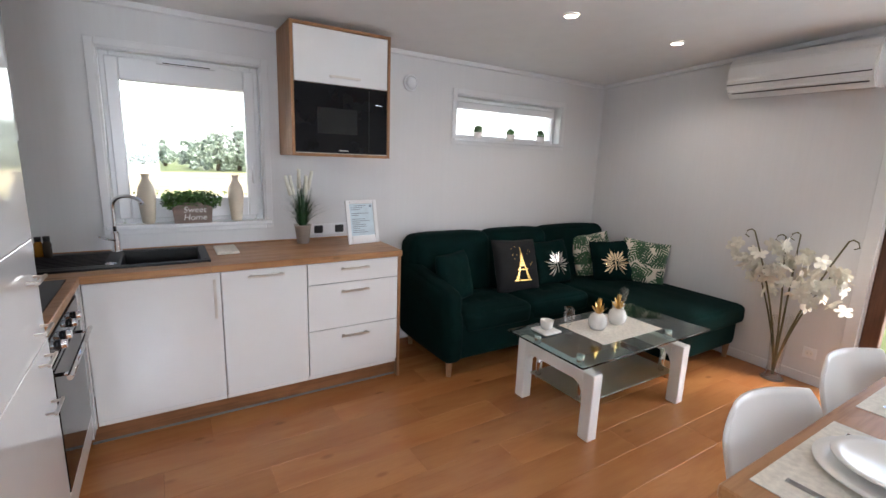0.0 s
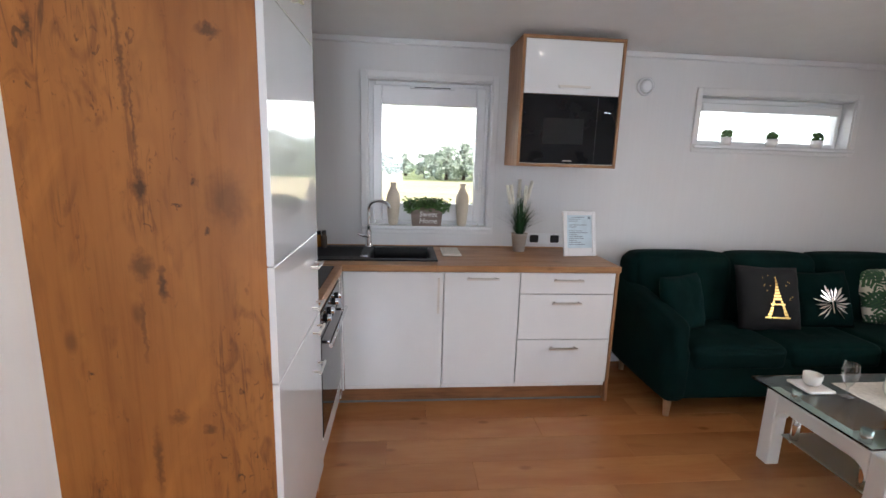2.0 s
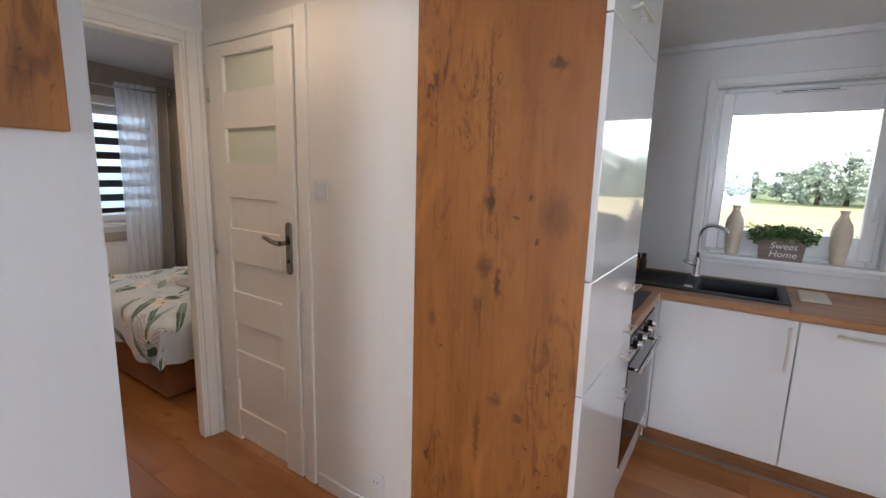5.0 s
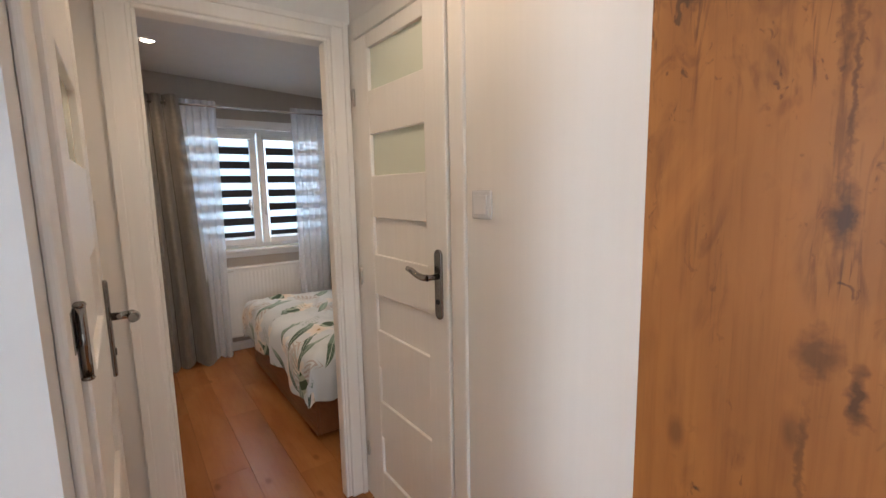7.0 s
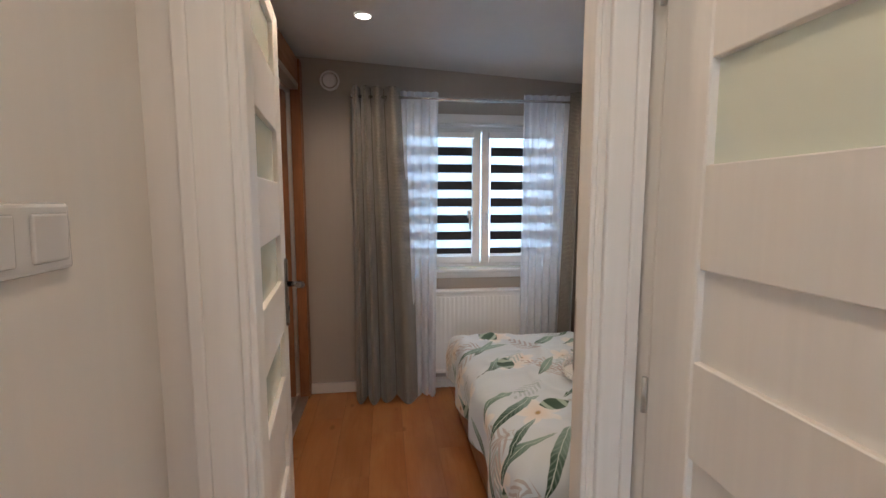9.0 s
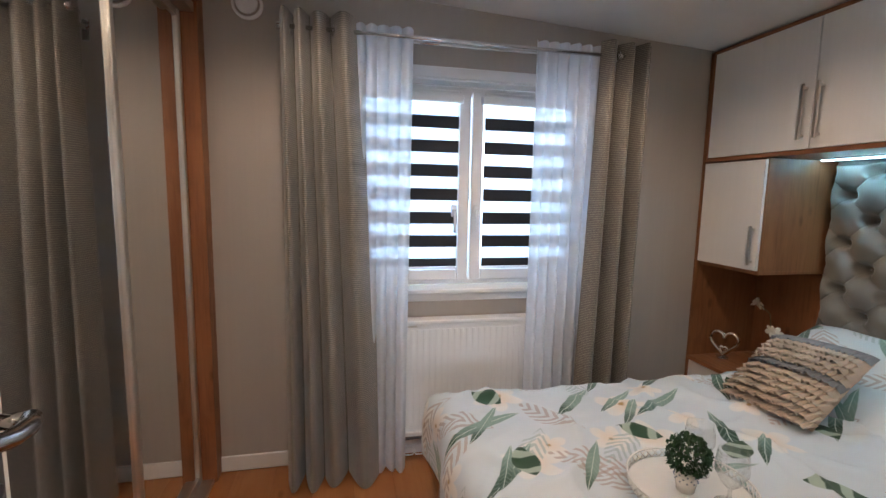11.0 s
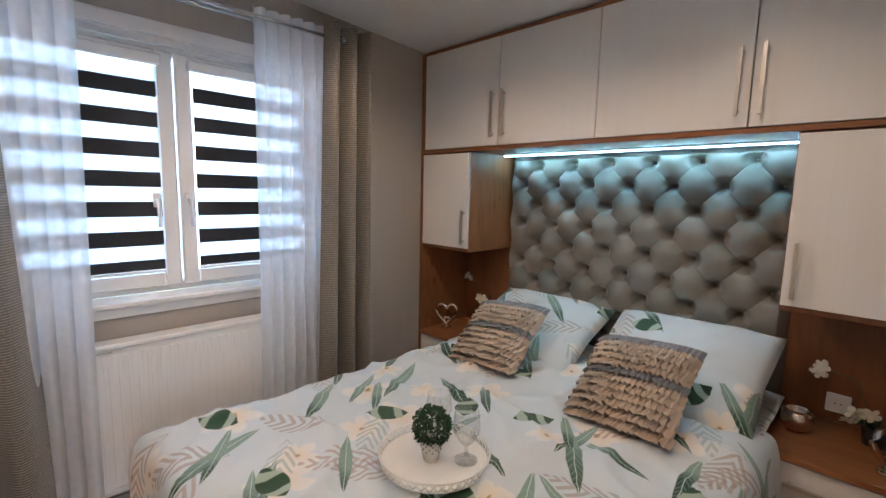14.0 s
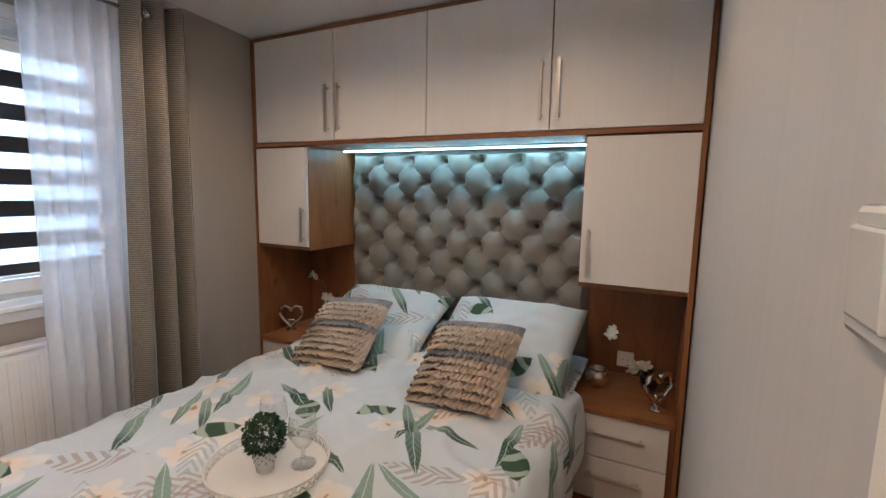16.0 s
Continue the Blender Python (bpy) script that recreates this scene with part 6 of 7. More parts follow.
for x in (-0.005, 0.475):
    v = thing("vase", (x, YN + 0.028, SILL), "slim cream ceramic vase with a flared neck on the sill", "vase", "sill vases")
    bm = B()
    lathe(bm, [(0.0, 0.002), (0.030, 0.0), (0.034, 0.02), (0.044, 0.12), (0.048, 0.17), (0.042, 0.215), (0.024, 0.25), (0.017, 0.27), (0.021, 0.285), (0.027, 0.293), (0.022, 0.292), (0.013, 0.27)], (x, YN + 0.028, SILL), 28)
    part("body", bm, TANCER, v)

pb = thing("planter", (0.225, YN + 0.02, SILL), "taupe wooden planter with a lettered board and bushy green plant", "planter")
bm = B()
v = box(bm, 0.135, YN - 0.018, SILL, 0.315, YN + 0.055, SILL + 0.10, 0.003)
part("tub", bm, TAUPE, pb)
bm = B()
outline = [(-0.10, 0.0), (0.10, 0.0), (0.108, 0.095), (0.075, 0.112), (0.045, 0.125), (0.02, 0.128), (0.0, 0.118), (-0.02, 0.128), (-0.045, 0.125), (-0.075, 0.112), (-0.108, 0.095)]
a = [bm.verts.new((0.225 + x, YN - 0.026, SILL + z)) for x, z in outline]
b = [bm.verts.new((0.225 + x, YN - 0.019, SILL + z)) for x, z in outline]
bm.faces.new(a); bm.faces.new(b[::-1])
for k in range(len(a)):
    bm.faces.new([a[k], a[(k + 1) % len(a)], b[(k + 1) % len(a)], b[k]])
board = part("sign_board", bm, TAUPE, pb)


def lettering(text, x, y, z, size, parent, mat=WHITEINK):
    cu_ = bpy.data.curves.new("lettering", "FONT")
    cu_.body, cu_.size, cu_.align_x, cu_.extrude = text, size, "CENTER", 0.0006
    cu_.shear = 0.2
    cu_.materials.append(mat)
    ob = new("lettering", cu_)
    ob.parent = parent
    ob.matrix_parent_inverse = parent.matrix_world.inverted()
    ob.matrix_basis = pose(x, y, z, 90, 0, 0)
    return ob


lettering("Sweet", 0.235, YN - 0.0268, SILL + 0.066, 0.05, board)
lettering("Home", 0.235, YN - 0.0268, SILL + 0.02, 0.05, board)
rng = random.Random(3)
bm = B()
for cx in (0.15, 0.225, 0.30):
    leaves(bm, (cx, YN + 0.01, SILL + 0.135), (0.095, 0.05, 0.062), 620, 0.022, rng)
part("foliage", bm, LEAF, pb, "fine light green foliage")

np_ = tagged(boxes("dish_cloth", LINEN, None, (0.315, 3.20, 0.8785, 0.435, 3.43, 0.893), bevel=0.004), "folded white dish cloth on the worktop", "cloth")

gp = thing("grass_plant", (0.853, 3.40, 0.878), "potted grass with white bristle spikes on the worktop", "plant")
bm = B(); lathe(bm, [(0.0, 0.0), (0.038, 0.0), (0.052, 0.115), (0.056, 0.117), (0.056, 0.125), (0.049, 0.125), (0.045, 0.10), (0.0, 0.10)], (0.853, 3.40, 0.8785), 24)
part("pot", bm, plain("grey_ceramic_pot", (0.42, 0.36, 0.31), 0.6, vary=0.1), gp)
bm = B()
for k in range(190):
    a, sp = rng.uniform(0, 6.3), abs(rng.gauss(0, 0.5))
    h, out = rng.uniform(0.16, 0.34) * (1 - 0.25 * min(1, sp)), 0.21 * min(1.1, sp)
    pts = []
    for j in range(6):
        q = j / 5
        pts.append(Vector((0.853 + math.cos(a) * (0.02 + out * q * q), 3.40 + math.sin(a) * (0.02 + 0.75 * out * q * q), 0.98 + h * q * (1 - 0.35 * min(1, sp) * q))))
    side = Vector((-math.sin(a), math.cos(a), 0)) * 0.0055
    prev = None
    for j, p_ in enumerate(pts):
        w = 1 - j / 5.2
        cur = (bm.verts.new(p_ - side * w), bm.verts.new(p_ + side * w))
        if prev:
            bm.faces.new([prev[0], prev[1], cur[1], cur[0]])
        prev = cur
part("foliage", bm, DARKLEAF, gp, "thin dark green blades")
for x, y, z, dx_ in ((0.775, 3.38, 1.20, -0.03), (0.80, 3.41, 1.20, -0.02), (0.84, 3.42, 1.24, 0.0), (0.87, 3.38, 1.20, 0.005), (0.89, 3.40, 1.23, 0.03)):
    bm = B()
    tube(bm, [(0.853, 3.40, 0.98), (x, y, z)], 0.002, 5)
    tube(bm, [(x, y, z), (x + dx_ * 0.5, y, z + 0.06), (x + dx_, y, z + 0.125)], 0.0135, 8, 0.8)
    part("spike", bm, PETAL, gp, "white bristle spike")

pf = thing("picture_frame", (1.225, 3.28, 0.878), "white standing frame with a pale blue printed sheet", "picture frame")
tilt = pose(1.225, 3.245, 0.879, -12, 0, 6)


def tilted(ob):
    ob.matrix_basis = tilt @ ob.matrix_basis
    return ob


tilted(boxes("frame", TRIM, pf, (-0.115, -0.008, 0.0, -0.088, 0.008, 0.295), (0.088, -0.008, 0.0, 0.115, 0.008, 0.295), (-0.088, -0.008, 0.0, 0.088, 0.008, 0.055), (-0.088, -0.008, 0.27, 0.088, 0.008, 0.295), bevel=0.003))
sh = tilted(boxes("sheet", PAPER, pf, (-0.089, -0.002, 0.054, 0.089, 0.004, 0.271)))
rr = random.Random(9)
bars = []
for k in range(15):
    z = 0.255 - k * 0.0128
    if k in (3, 6):
        continue
    x0 = -0.075 + (0.02 if k == 0 else 0)
    bars.append((x0, -0.0035, z, x0 + rr.uniform(0.05, 0.14), -0.0015, z + 0.004))
bars.append((0.06, -0.0035, 0.245, 0.078, -0.0015, 0.262))
tilted(boxes("print_lines", GREYINK, pf, *bars))
tilted(boxes("stand", TRIM, pf, (-0.02, 0.008, 0.0, 0.02, 0.075, 0.006), (-0.02, 0.070, 0.0, 0.02, 0.076, 0.10)))

sk = thing("wall_socket", (1.075, YN, 0.93), "white double power socket above the worktop", "socket", "wall sockets")
boxes("plate", PVC, sk, (0.935, YN - 0.011, 0.905, 1.215, YN - 0.0005, 0.985), bevel=0.004)
for x in (0.995, 1.145):
    boxes("cover", BLACK, sk, (x - 0.031, YN - 0.016, 0.918, x + 0.031, YN - 0.010, 0.972), bevel=0.006)

for x, y, h, mat_ in ((-0.49, 3.43, 0.115, plain("amber_oil", (0.42, 0.19, 0.03), 0.15)), (-0.452, 3.41, 0.12, plain("dark_spice", (0.05, 0.03, 0.015), 0.6)), (-0.535, 3.45, 0.12, plain("red_spice", (0.25, 0.05, 0.02), 0.6))):
    j = thing("spice_jar", (x, y, 0.88), "small glass spice jar with a metal lid", "jar", "spice jars")
    bm = B(); lathe(bm, [(0.0, 0.0), (0.017, 0.0), (0.019, 0.006), (0.019, h * 0.66), (0.012, h * 0.8)], (x, y, 0.8785), 16); part("jar", bm, mat_, j)
    bm = B(); lathe(bm, [(0.0125, h * 0.79), (0.0145, h * 0.8), (0.0145, h), (0.0, h)], (x, y, 0.8785), 16); part("lid", bm, BLACK, j)


def round_vent(m, r, label):
    v_ = thing("wall_vent", (0, 0, 0), label, "vent", "round vents")
    bm = B(); lathe(bm, [(r, 0.0), (r, 0.012), (r * 0.86, 0.02), (r * 0.80, 0.012), (r * 0.80, 0.0)], seg=32); part("ring", bm, PVC, v_)
    bm = B(); lathe(bm, [(0.0, 0.035), (r * 0.45, 0.034), (r * 0.68, 0.026), (r * 0.70, 0.018), (r * 0.5, 0.004)], seg=32); part("disc", bm, PVC, v_)
    v_.matrix_basis = m


round_vent(pose(1.705, YN, 2.01, 90, 0, 0), 0.06, "white round air vent on the living room wall")
round_vent(pose(XW, 0.80, 2.245, 90, 0, 90), 0.068, "white round air vent on the bedroom wall")

for x in (2.378, 2.732, 3.09):
    p_ = thing("mini_plant", (x, YN + 0.04, SW[2] + 0.012), "small green plant in a cream pot on the high sill", "plant", "high sill plants")
    bm = B(); lathe(bm, [(0.0, 0.0), (0.030, 0.0), (0.043, 0.058), (0.040, 0.058), (0.0, 0.05)], (x, YN + 0.04, SW[2] + 0.0125), 18); part("pot", bm, CERAMIC, p_)
    bm = B(); leaves(bm, (x, YN + 0.04, SW[2] + 0.092), (0.036, 0.036, 0.036), 150, 0.026, rng); part("leaves", bm, LEAF, p_)

# ---- living room things ----
def cushion(name, at, size, mat, label, seed, t=0.14, group="sofa cushions"):
    bm = B(); cushion_shape(bm, size, size, t, n=18, seed=seed)
    c = tagged(part(name, bm, mat), label, "cushion", group)
    c.matrix_basis = at
    return c


def on_cushion(x, y, size, t):
    a, b = 2 * x / size, 2 * y / size
    return t / 2 * max(0.0, (1 - abs(a) ** 3.2) * (1 - abs(b) ** 3.2)) ** 0.55 * 1.12 + 0.005


def motif(parent, polys, mat, size, t, label):
    bm = B()
    for poly in polys:
        bm.faces.new([bm.verts.new((x, y, on_cushion(x, y, size, t))) for x, y in poly])
    ob = new("motif", finish(bm, "motif", mat))
    ob.parent = parent
    ob["label"] = label
    return ob


def monstera(r):
    polys = []
    for k in range(17):
        a = -2.5 + 5.0 * k / 16 + math.pi / 2
        rr_ = r * (1.0 - 0.12 * (k % 3))
        w = 0.115
        c0 = (0.0, -0.25 * r)
        polys.append([(c0[0] + math.cos(a) * r * 0.12, c0[1] + math.sin(a) * r * 0.12), (c0[0] + math.cos(a - w) * rr_ * 0.75, c0[1] + math.sin(a - w) * rr_ * 0.75), (c0[0] + math.cos(a) * rr_ * 1.05, c0[1] + math.sin(a) * rr_ * 1.05), (c0[0] + math.cos(a + w) * rr_ * 0.75, c0[1] + math.sin(a + w) * rr_ * 0.75)])
    polys.append([(-0.004, -0.75 * r), (0.004, -0.75 * r), (0.003, 0.5 * r), (-0.003, 0.5 * r)])
    return polys


BLACKVEL = plain("black_velvet", (0.006, 0.006, 0.007), 0.85, vary=0.2, bump=0.2, bump_scale=400)
PALM = print_cloth("palm_printed_cotton", True)
cushion("cushion", lean(1.83, 3.02, 0.63, 74, 22, 0), 0.36, VELVET, "plain dark green velvet cushion in the sofa arm corner", 0.3)
c = cushion("cushion", lean(2.45, 3.07, 0.645, 70, -2, -2), 0.43, BLACKVEL, "black velvet cushion with a gold tower motif", 1.2)
tower = []
for k in range(14):
    z0, z1 = -0.13 + 0.27 * k / 14, -0.13 + 0.27 * (k + 0.8) / 14
    w0, w1 = 0.075 * (1 - k / 14) ** 1.9 + 0.004, 0.075 * (1 - (k + 0.8) / 14) ** 1.9 + 0.004
    if k < 6:
        for s in (-1, 1):
            tower.append([(s * w0, z0), (s * w0 * 0.62, z0), (s * w1 * 0.62, z1), (s * w1, z1)])
    else:
        tower.append([(-w0, z0), (w0, z0), (w1, z1), (-w1, z1)])
for z in (-0.13, -0.045, 0.01):
    w = 0.085 if z < -0.1 else 0.05 if z < -0.03 else 0.025
    tower.append([(-w, z), (w, z), (w, z + 0.009), (-w, z + 0.009)])
for k in range(14):
    x, y = rng.uniform(-0.10, 0.11), rng.uniform(-0.02, 0.14)
    tower.append([(x, y), (x + 0.006, y), (x + 0.006, y + 0.007), (x, y + 0.007)])
motif(c, tower, GOLD, 0.43, 0.14, "shiny gold tower motif")
c = cushion("cushion", lean(2.87, 3.10, 0.63, 70, -4, 3), 0.38, VELVET, "dark green cushion with a silver sequin leaf", 2.3)
motif(c, monstera(0.125), SILVER, 0.38, 0.14, "silver sequin leaf")
cushion("cushion", lean(3.44, 3.14, 0.64, 72, -20, 8), 0.40, PALM, "cream cushion with green palm leaf print", 3.1)
cushion("cushion", lean(3.66, 2.76, 0.63, 72, -50, -6), 0.39, PALM, "cream cushion with green palm leaf print", 4.4)
c = cushion("cushion", lean(3.46, 2.93, 0.62, 66, -34, 5), 0.38, VELVET, "dark green cushion with a bronze sequin leaf", 5.2)
motif(c, monstera(0.125), plain("bronze_sequin", (0.72, 0.56, 0.36), 0.2, metal=1.0), 0.38, 0.14, "bronze sequin leaf")

TZ = 0.4525
ru = tagged(boxes("table_runner", LINEN, None, (2.16, 1.95, TZ, 2.72, 2.30, TZ + 0.002)), "cream woven mat on the coffee table", "mat")
for x, y in ((2.335, 2.145), (2.53, 2.15)):
    pj = thing("pineapple_jar", (x, y, TZ + 0.002), "white ceramic pineapple jar with a gold leaf crown", "ornament", "pineapple jars")
    bm = B(); lathe(bm, [(0.0, 0.0), (0.04, 0.0), (0.055, 0.025), (0.058, 0.05), (0.048, 0.085), (0.030, 0.10), (0.0, 0.102)], (x, y, TZ + 0.0025), 20); part("jar", bm, CERAMIC, pj)
    bm = B()
    for ring, (n_, out, h) in enumerate(((7, 0.042, 0.045), (6, 0.026, 0.07), (4, 0.012, 0.10))):
        for k in range(n_):
            a = 2 * math.pi * (k + 0.5 * ring) / n_
            c0 = Vector((x, y, TZ + 0.10))
            d0 = Vector((math.cos(a), math.sin(a), 0))
            sd = Vector((-math.sin(a), math.cos(a), 0)) * 0.012
            q = [c0 + d0 * 0.008 - sd, c0 + d0 * 0.008 + sd, c0 + d0 * out * 0.8 + sd * 0.8 + Vector((0, 0, h * 0.6)), c0 + d0 * out * 1.2 + Vector((0, 0, h)), c0 + d0 * out * 0.8 - sd * 0.8 + Vector((0, 0, h * 0.6))]
            bm.faces.new([bm.verts.new(p_) for p_ in q])
    tube(bm, [(x, y, TZ + 0.12), (x, y, TZ + 0.20)], 0.006, 8, 0.6)
    part("crown", bm, GOLD, pj, "gold leaf crown")
cup = thing("coffee_cup", (2.005, 2.255, TZ), "white porcelain cup on a square saucer", "cup")
bm = B(); soft_box(bm, 2.005, 2.255, TZ + 0.010, 0.135, 0.135, 0.014, 0.006, 0.0, 6); part("saucer", bm, CERAMIC, cup)
bm = B(); lathe(bm, [(0.0, 0.018), (0.022, 0.018), (0.036, 0.035), (0.039, 0.075), (0.036, 0.075), (0.032, 0.036), (0.0, 0.024)], (2.005, 2.255, TZ), 24); part("bowl", bm, CERAMIC, cup)
bm = B(); tube(bm, [(2.042, 2.255, TZ + 0.066), (2.062, 2.255, TZ + 0.06), (2.06, 2.255, TZ + 0.04), (2.038, 2.255, TZ + 0.034)], 0.004, 8); part("handle", bm, CERAMIC, cup)


def goblet(x, y, z, r, h, label, group, wine=False):
    g_ = thing("drinking_glass", (x, y, z), label, "glass", group)
    bm = B()
    prof_ = [(0.0, 0.0), (r * 0.85, 0.001), (r * 0.85, 0.004), (0.007, 0.010), (0.005, h * 0.30), (r * 0.55, h * 0.40), (r, h * 0.62), (r * 0.97, h * 0.8), (r * 0.88, h)]
    lathe(bm, prof_, (x, y, z), 24)
    o_ = part("bowl", bm, THIN, g_)
    return g_


goblet(2.105, 2.175, TZ, 0.033, 0.165, "clear beer goblet on the glass table", "table glasses")
goblet(2.80, 2.31, TZ, 0.033, 0.165, "clear beer goblet on the glass table", "table glasses")
cup = thing("coffee_cup", (2.71, 2.28, TZ), "white porcelain cup beside the ornaments", "cup")
bm = B(); lathe(bm, [(0.0, 0.0), (0.024, 0.0), (0.036, 0.02), (0.04, 0.075), (0.037, 0.075), (0.032, 0.02), (0.0, 0.008)], (2.71, 2.28, TZ), 24); part("bowl", bm, CERAMIC, cup)


def orchid_flower(bm, p, size, rng_):
    q = Euler((rng_.uniform(-0.7, 0.7) + 1.2, rng_.uniform(-0.7, 0.7), rng_.uniform(0, 6.3))).to_matrix()
    for k in range(5):
        a = 2 * math.pi * k / 5
        d0, s0 = Vector((math.cos(a), math.sin(a), 0)), Vector((-math.sin(a), math.cos(a), 0))
        w = 0.42 if k in (0, 2) else 0.3
        pts = [Vector((0, 0, 0)), d0 * 0.3 - s0 * w * 0.8 + Vector((0, 0, 0.07)), d0 * 0.7 - s0 * w + Vector((0, 0, 0.10)), d0 * 0.97 - s0 * w * 0.45 + Vector((0, 0, 0.04)), d0 * 0.97 + s0 * w * 0.45 + Vector((0, 0, 0.04)), d0 * 0.7 + s0 * w + Vector((0, 0, 0.10)), d0 * 0.3 + s0 * w * 0.8 + Vector((0, 0, 0.07))]
        bm.faces.new([bm.verts.new(Vector(p) + q @ (c_ * size)) for c_ in pts])
    bm.faces.new([bm.verts.new(Vector(p) + q @ (Vector(c_) * size)) for c_ in ((-0.15, 0, 0.15), (0, -0.2, 0.28), (0.15, 0, 0.15), (0, 0.12, 0.1))])


fv = thing("floor_vase", (3.72, 1.68, 0), "tall clear glass vase with white artificial orchid stems", "vase")
bm = B(); lathe(bm, [(0.0, 0.0), (0.072, 0.0), (0.075, 0.006), (0.045, 0.03), (0.040, 0.10), (0.062, 0.48)], (3.72, 1.68, 0.001), 28)
part("glass", bm, THIN, fv)
rng = random.Random(21)
for (dx_, dy_, h, curl, fl) in ((-0.16, 0.20, 1.02, 1, 0.75), (-0.06, 0.05, 1.0, 1, 0.72), (0.0, -0.01, 1.02, 1, 0.74), (-0.12, -0.30, 1.03, 1, 0.70), (-0.08, 0.24, 0.90, 0, 0.84), (-0.1, -0.26, 0.84, 0, 0.82)):
    base = Vector((3.72, 1.68, 0.03))
    tip = base + Vector((dx_, dy_, h))
    pts = [base + Vector((dx_ * q ** 1.5, dy_ * q ** 1.5, h * q)) for q in np.linspace(0, 1, 9)]
    if curl:
        d0 = Vector((0, 1 if dy_ > -0.2 else -1, 0))
        pts += [tip + d0 * 0.02 + Vector((0, 0, 0.012)), tip + d0 * 0.045 + Vector((0, 0, 0.0)), tip + d0 * 0.055 + Vector((0, 0, -0.03)), tip + d0 * 0.03 + Vector((0, 0, -0.045))]
    bm = B(); tube(bm, pts, 0.008, 7, 0.45); part("stem", bm, STEM, fv)
    bm = B()
    for k in range(16):
        q = fl + rng.uniform(-0.10, 0.16)
        p_ = base + Vector((dx_ * q ** 1.5, dy_ * q ** 1.5, h * q)) + Vector((rng.uniform(-0.07, 0.03), rng.gauss(0, 0.075), rng.uniform(-0.06, 0.06)))
        orchid_flower(bm, p_, rng.uniform(0.042, 0.058), rng)
    part("blossom", bm, PETAL, fv, "white orchid blossoms")


def schuko(name, m, label):
    s_ = thing(name, (0, 0, 0), label, "socket", "wall sockets")
    bm = B(); box(bm, -0.04, -0.009, -0.04, 0.04, -0.0005, 0.04, 0.004, 2); part("plate", bm, PVC, s_)
    bm = B(); cylinder(bm, (0, -0.012, 0), (0, -0.009, 0), 0.024, 24); part("well", bm, CERAMIC, s_)
    bm = B()
    for x in (-0.0095, 0.0095):
        cylinder(bm, (x, -0.0125, 0), (x, -0.011, 0), 0.003, 8)
    part("pin_hole", bm, BLACK, s_)
    s_.matrix_basis = m


schuko("wall_socket", pose(XE, 1.535, 0.22, 0, 0, -90), "white single power socket near the floor")
schuko("wall_socket", pose(-1.10, YA, 0.18, 0, 0, 0), "white single power socket near the hall floor")
schuko("wall_socket", pose(-2.59, YB - 0.022, 0.545, 0, 0, 0), "white single power socket above the bedside cabinet")

# table laid for a meal
for k, (x0, x1) in enumerate(((1.20, 1.70), (1.87, 2.37))):
    tagged(boxes("placemat", LINEN, None, (x0, 0.45, 0.7505, x1, 0.80, 0.7525)), "cream woven placemat on the dining table", "placemat", "placemats")
    cx = (x0 + x1) / 2 + 0.04
    pl = thing("dinner_plate", (cx, 0.62, 0.7525), "white dinner plate under a smaller plate", "plate", "plates")
    bm = B(); lathe(bm, [(0.0, 0.002), (0.09, 0.002), (0.13, 0.012), (0.155, 0.018), (0.155, 0.021), (0.128, 0.017), (0.09, 0.008), (0.0, 0.007)], (cx, 0.62, 0.7526), 48); part("plate", bm, CERAMIC, pl)
    pl = thing("side_plate", (cx + 0.01, 0.62, 0.7745), "white side plate stacked on a dinner plate", "plate", "plates")
    bm = B(); lathe(bm, [(0.0, 0.002), (0.075, 0.002), (0.105, 0.012), (0.125, 0.017), (0.125, 0.020), (0.103, 0.016), (0.075, 0.007), (0.0, 0.006)], (cx + 0.01, 0.62, 0.7735), 48); part("plate", bm, CERAMIC, pl)
    for x, nm in ((x0 + 0.075, "table_knife"), (x1 - 0.06, "fork")):
        kn = tagged(boxes(nm, CHROME, None, (x - 0.008, 0.52, 0.7527, x + 0.008, 0.62, 0.756), (x - 0.010, 0.62, 0.7527, x + 0.010, 0.755, 0.755), bevel=0.0015), "polished steel cutlery beside the plates", "cutlery", "cutlery")

# ---- hall things ----
def light_switch(m, count, label):
    s_ = thing("light_switch", (0, 0, 0), label, "switch", "light switches")
    w = 0.041 * count if count > 1 else 0.041
    bm = B(); box(bm, -w, -0.010, -0.041, w, -0.0005, 0.041, 0.005, 2); part("plate", bm, GLOSS, s_)
    for k in range(count):
        cx = -w + 0.041 + 0.082 * k
        bm = B(); box(bm, cx - 0.029, -0.014, -0.029, cx + 0.029, -0.009, 0.029, 0.003, 2)
        for v_ in bm.verts:
            v_.co.y -= 0.002 * (v_.co.z > 0)
        part("rocker", bm, GLOSS, s_)
    s_.matrix_basis = m


light_switch(pose(-1.405, YA, 1.374, 0, 0, 0), 1, "white single light switch beside the bathroom door")
light_switch(pose(-1.955, YH, 1.379, 0, 0, 180), 2, "glossy white double light switch beside the bedroom door")
light_switch(pose(XD0, 1.668, 1.335, 0, 0, -90), 1, "white light switch on the bedroom wall by the door")
wp = thing("wall_panel", (-0.945, 0.4, 1.51), "rustic oak wall cupboard on the partition", "wall cabinet")
boxes("body", RUSTIC, wp, (-0.959, 0.10, 1.51, -0.93, 0.722, 2.25), bevel=0.002)

# ---- bedroom things ----
BT = 0.566
tr = thing("serving_tray", (-3.435, 2.20, BT), "round white tray with a pierced lattice rim on the bed", "tray")
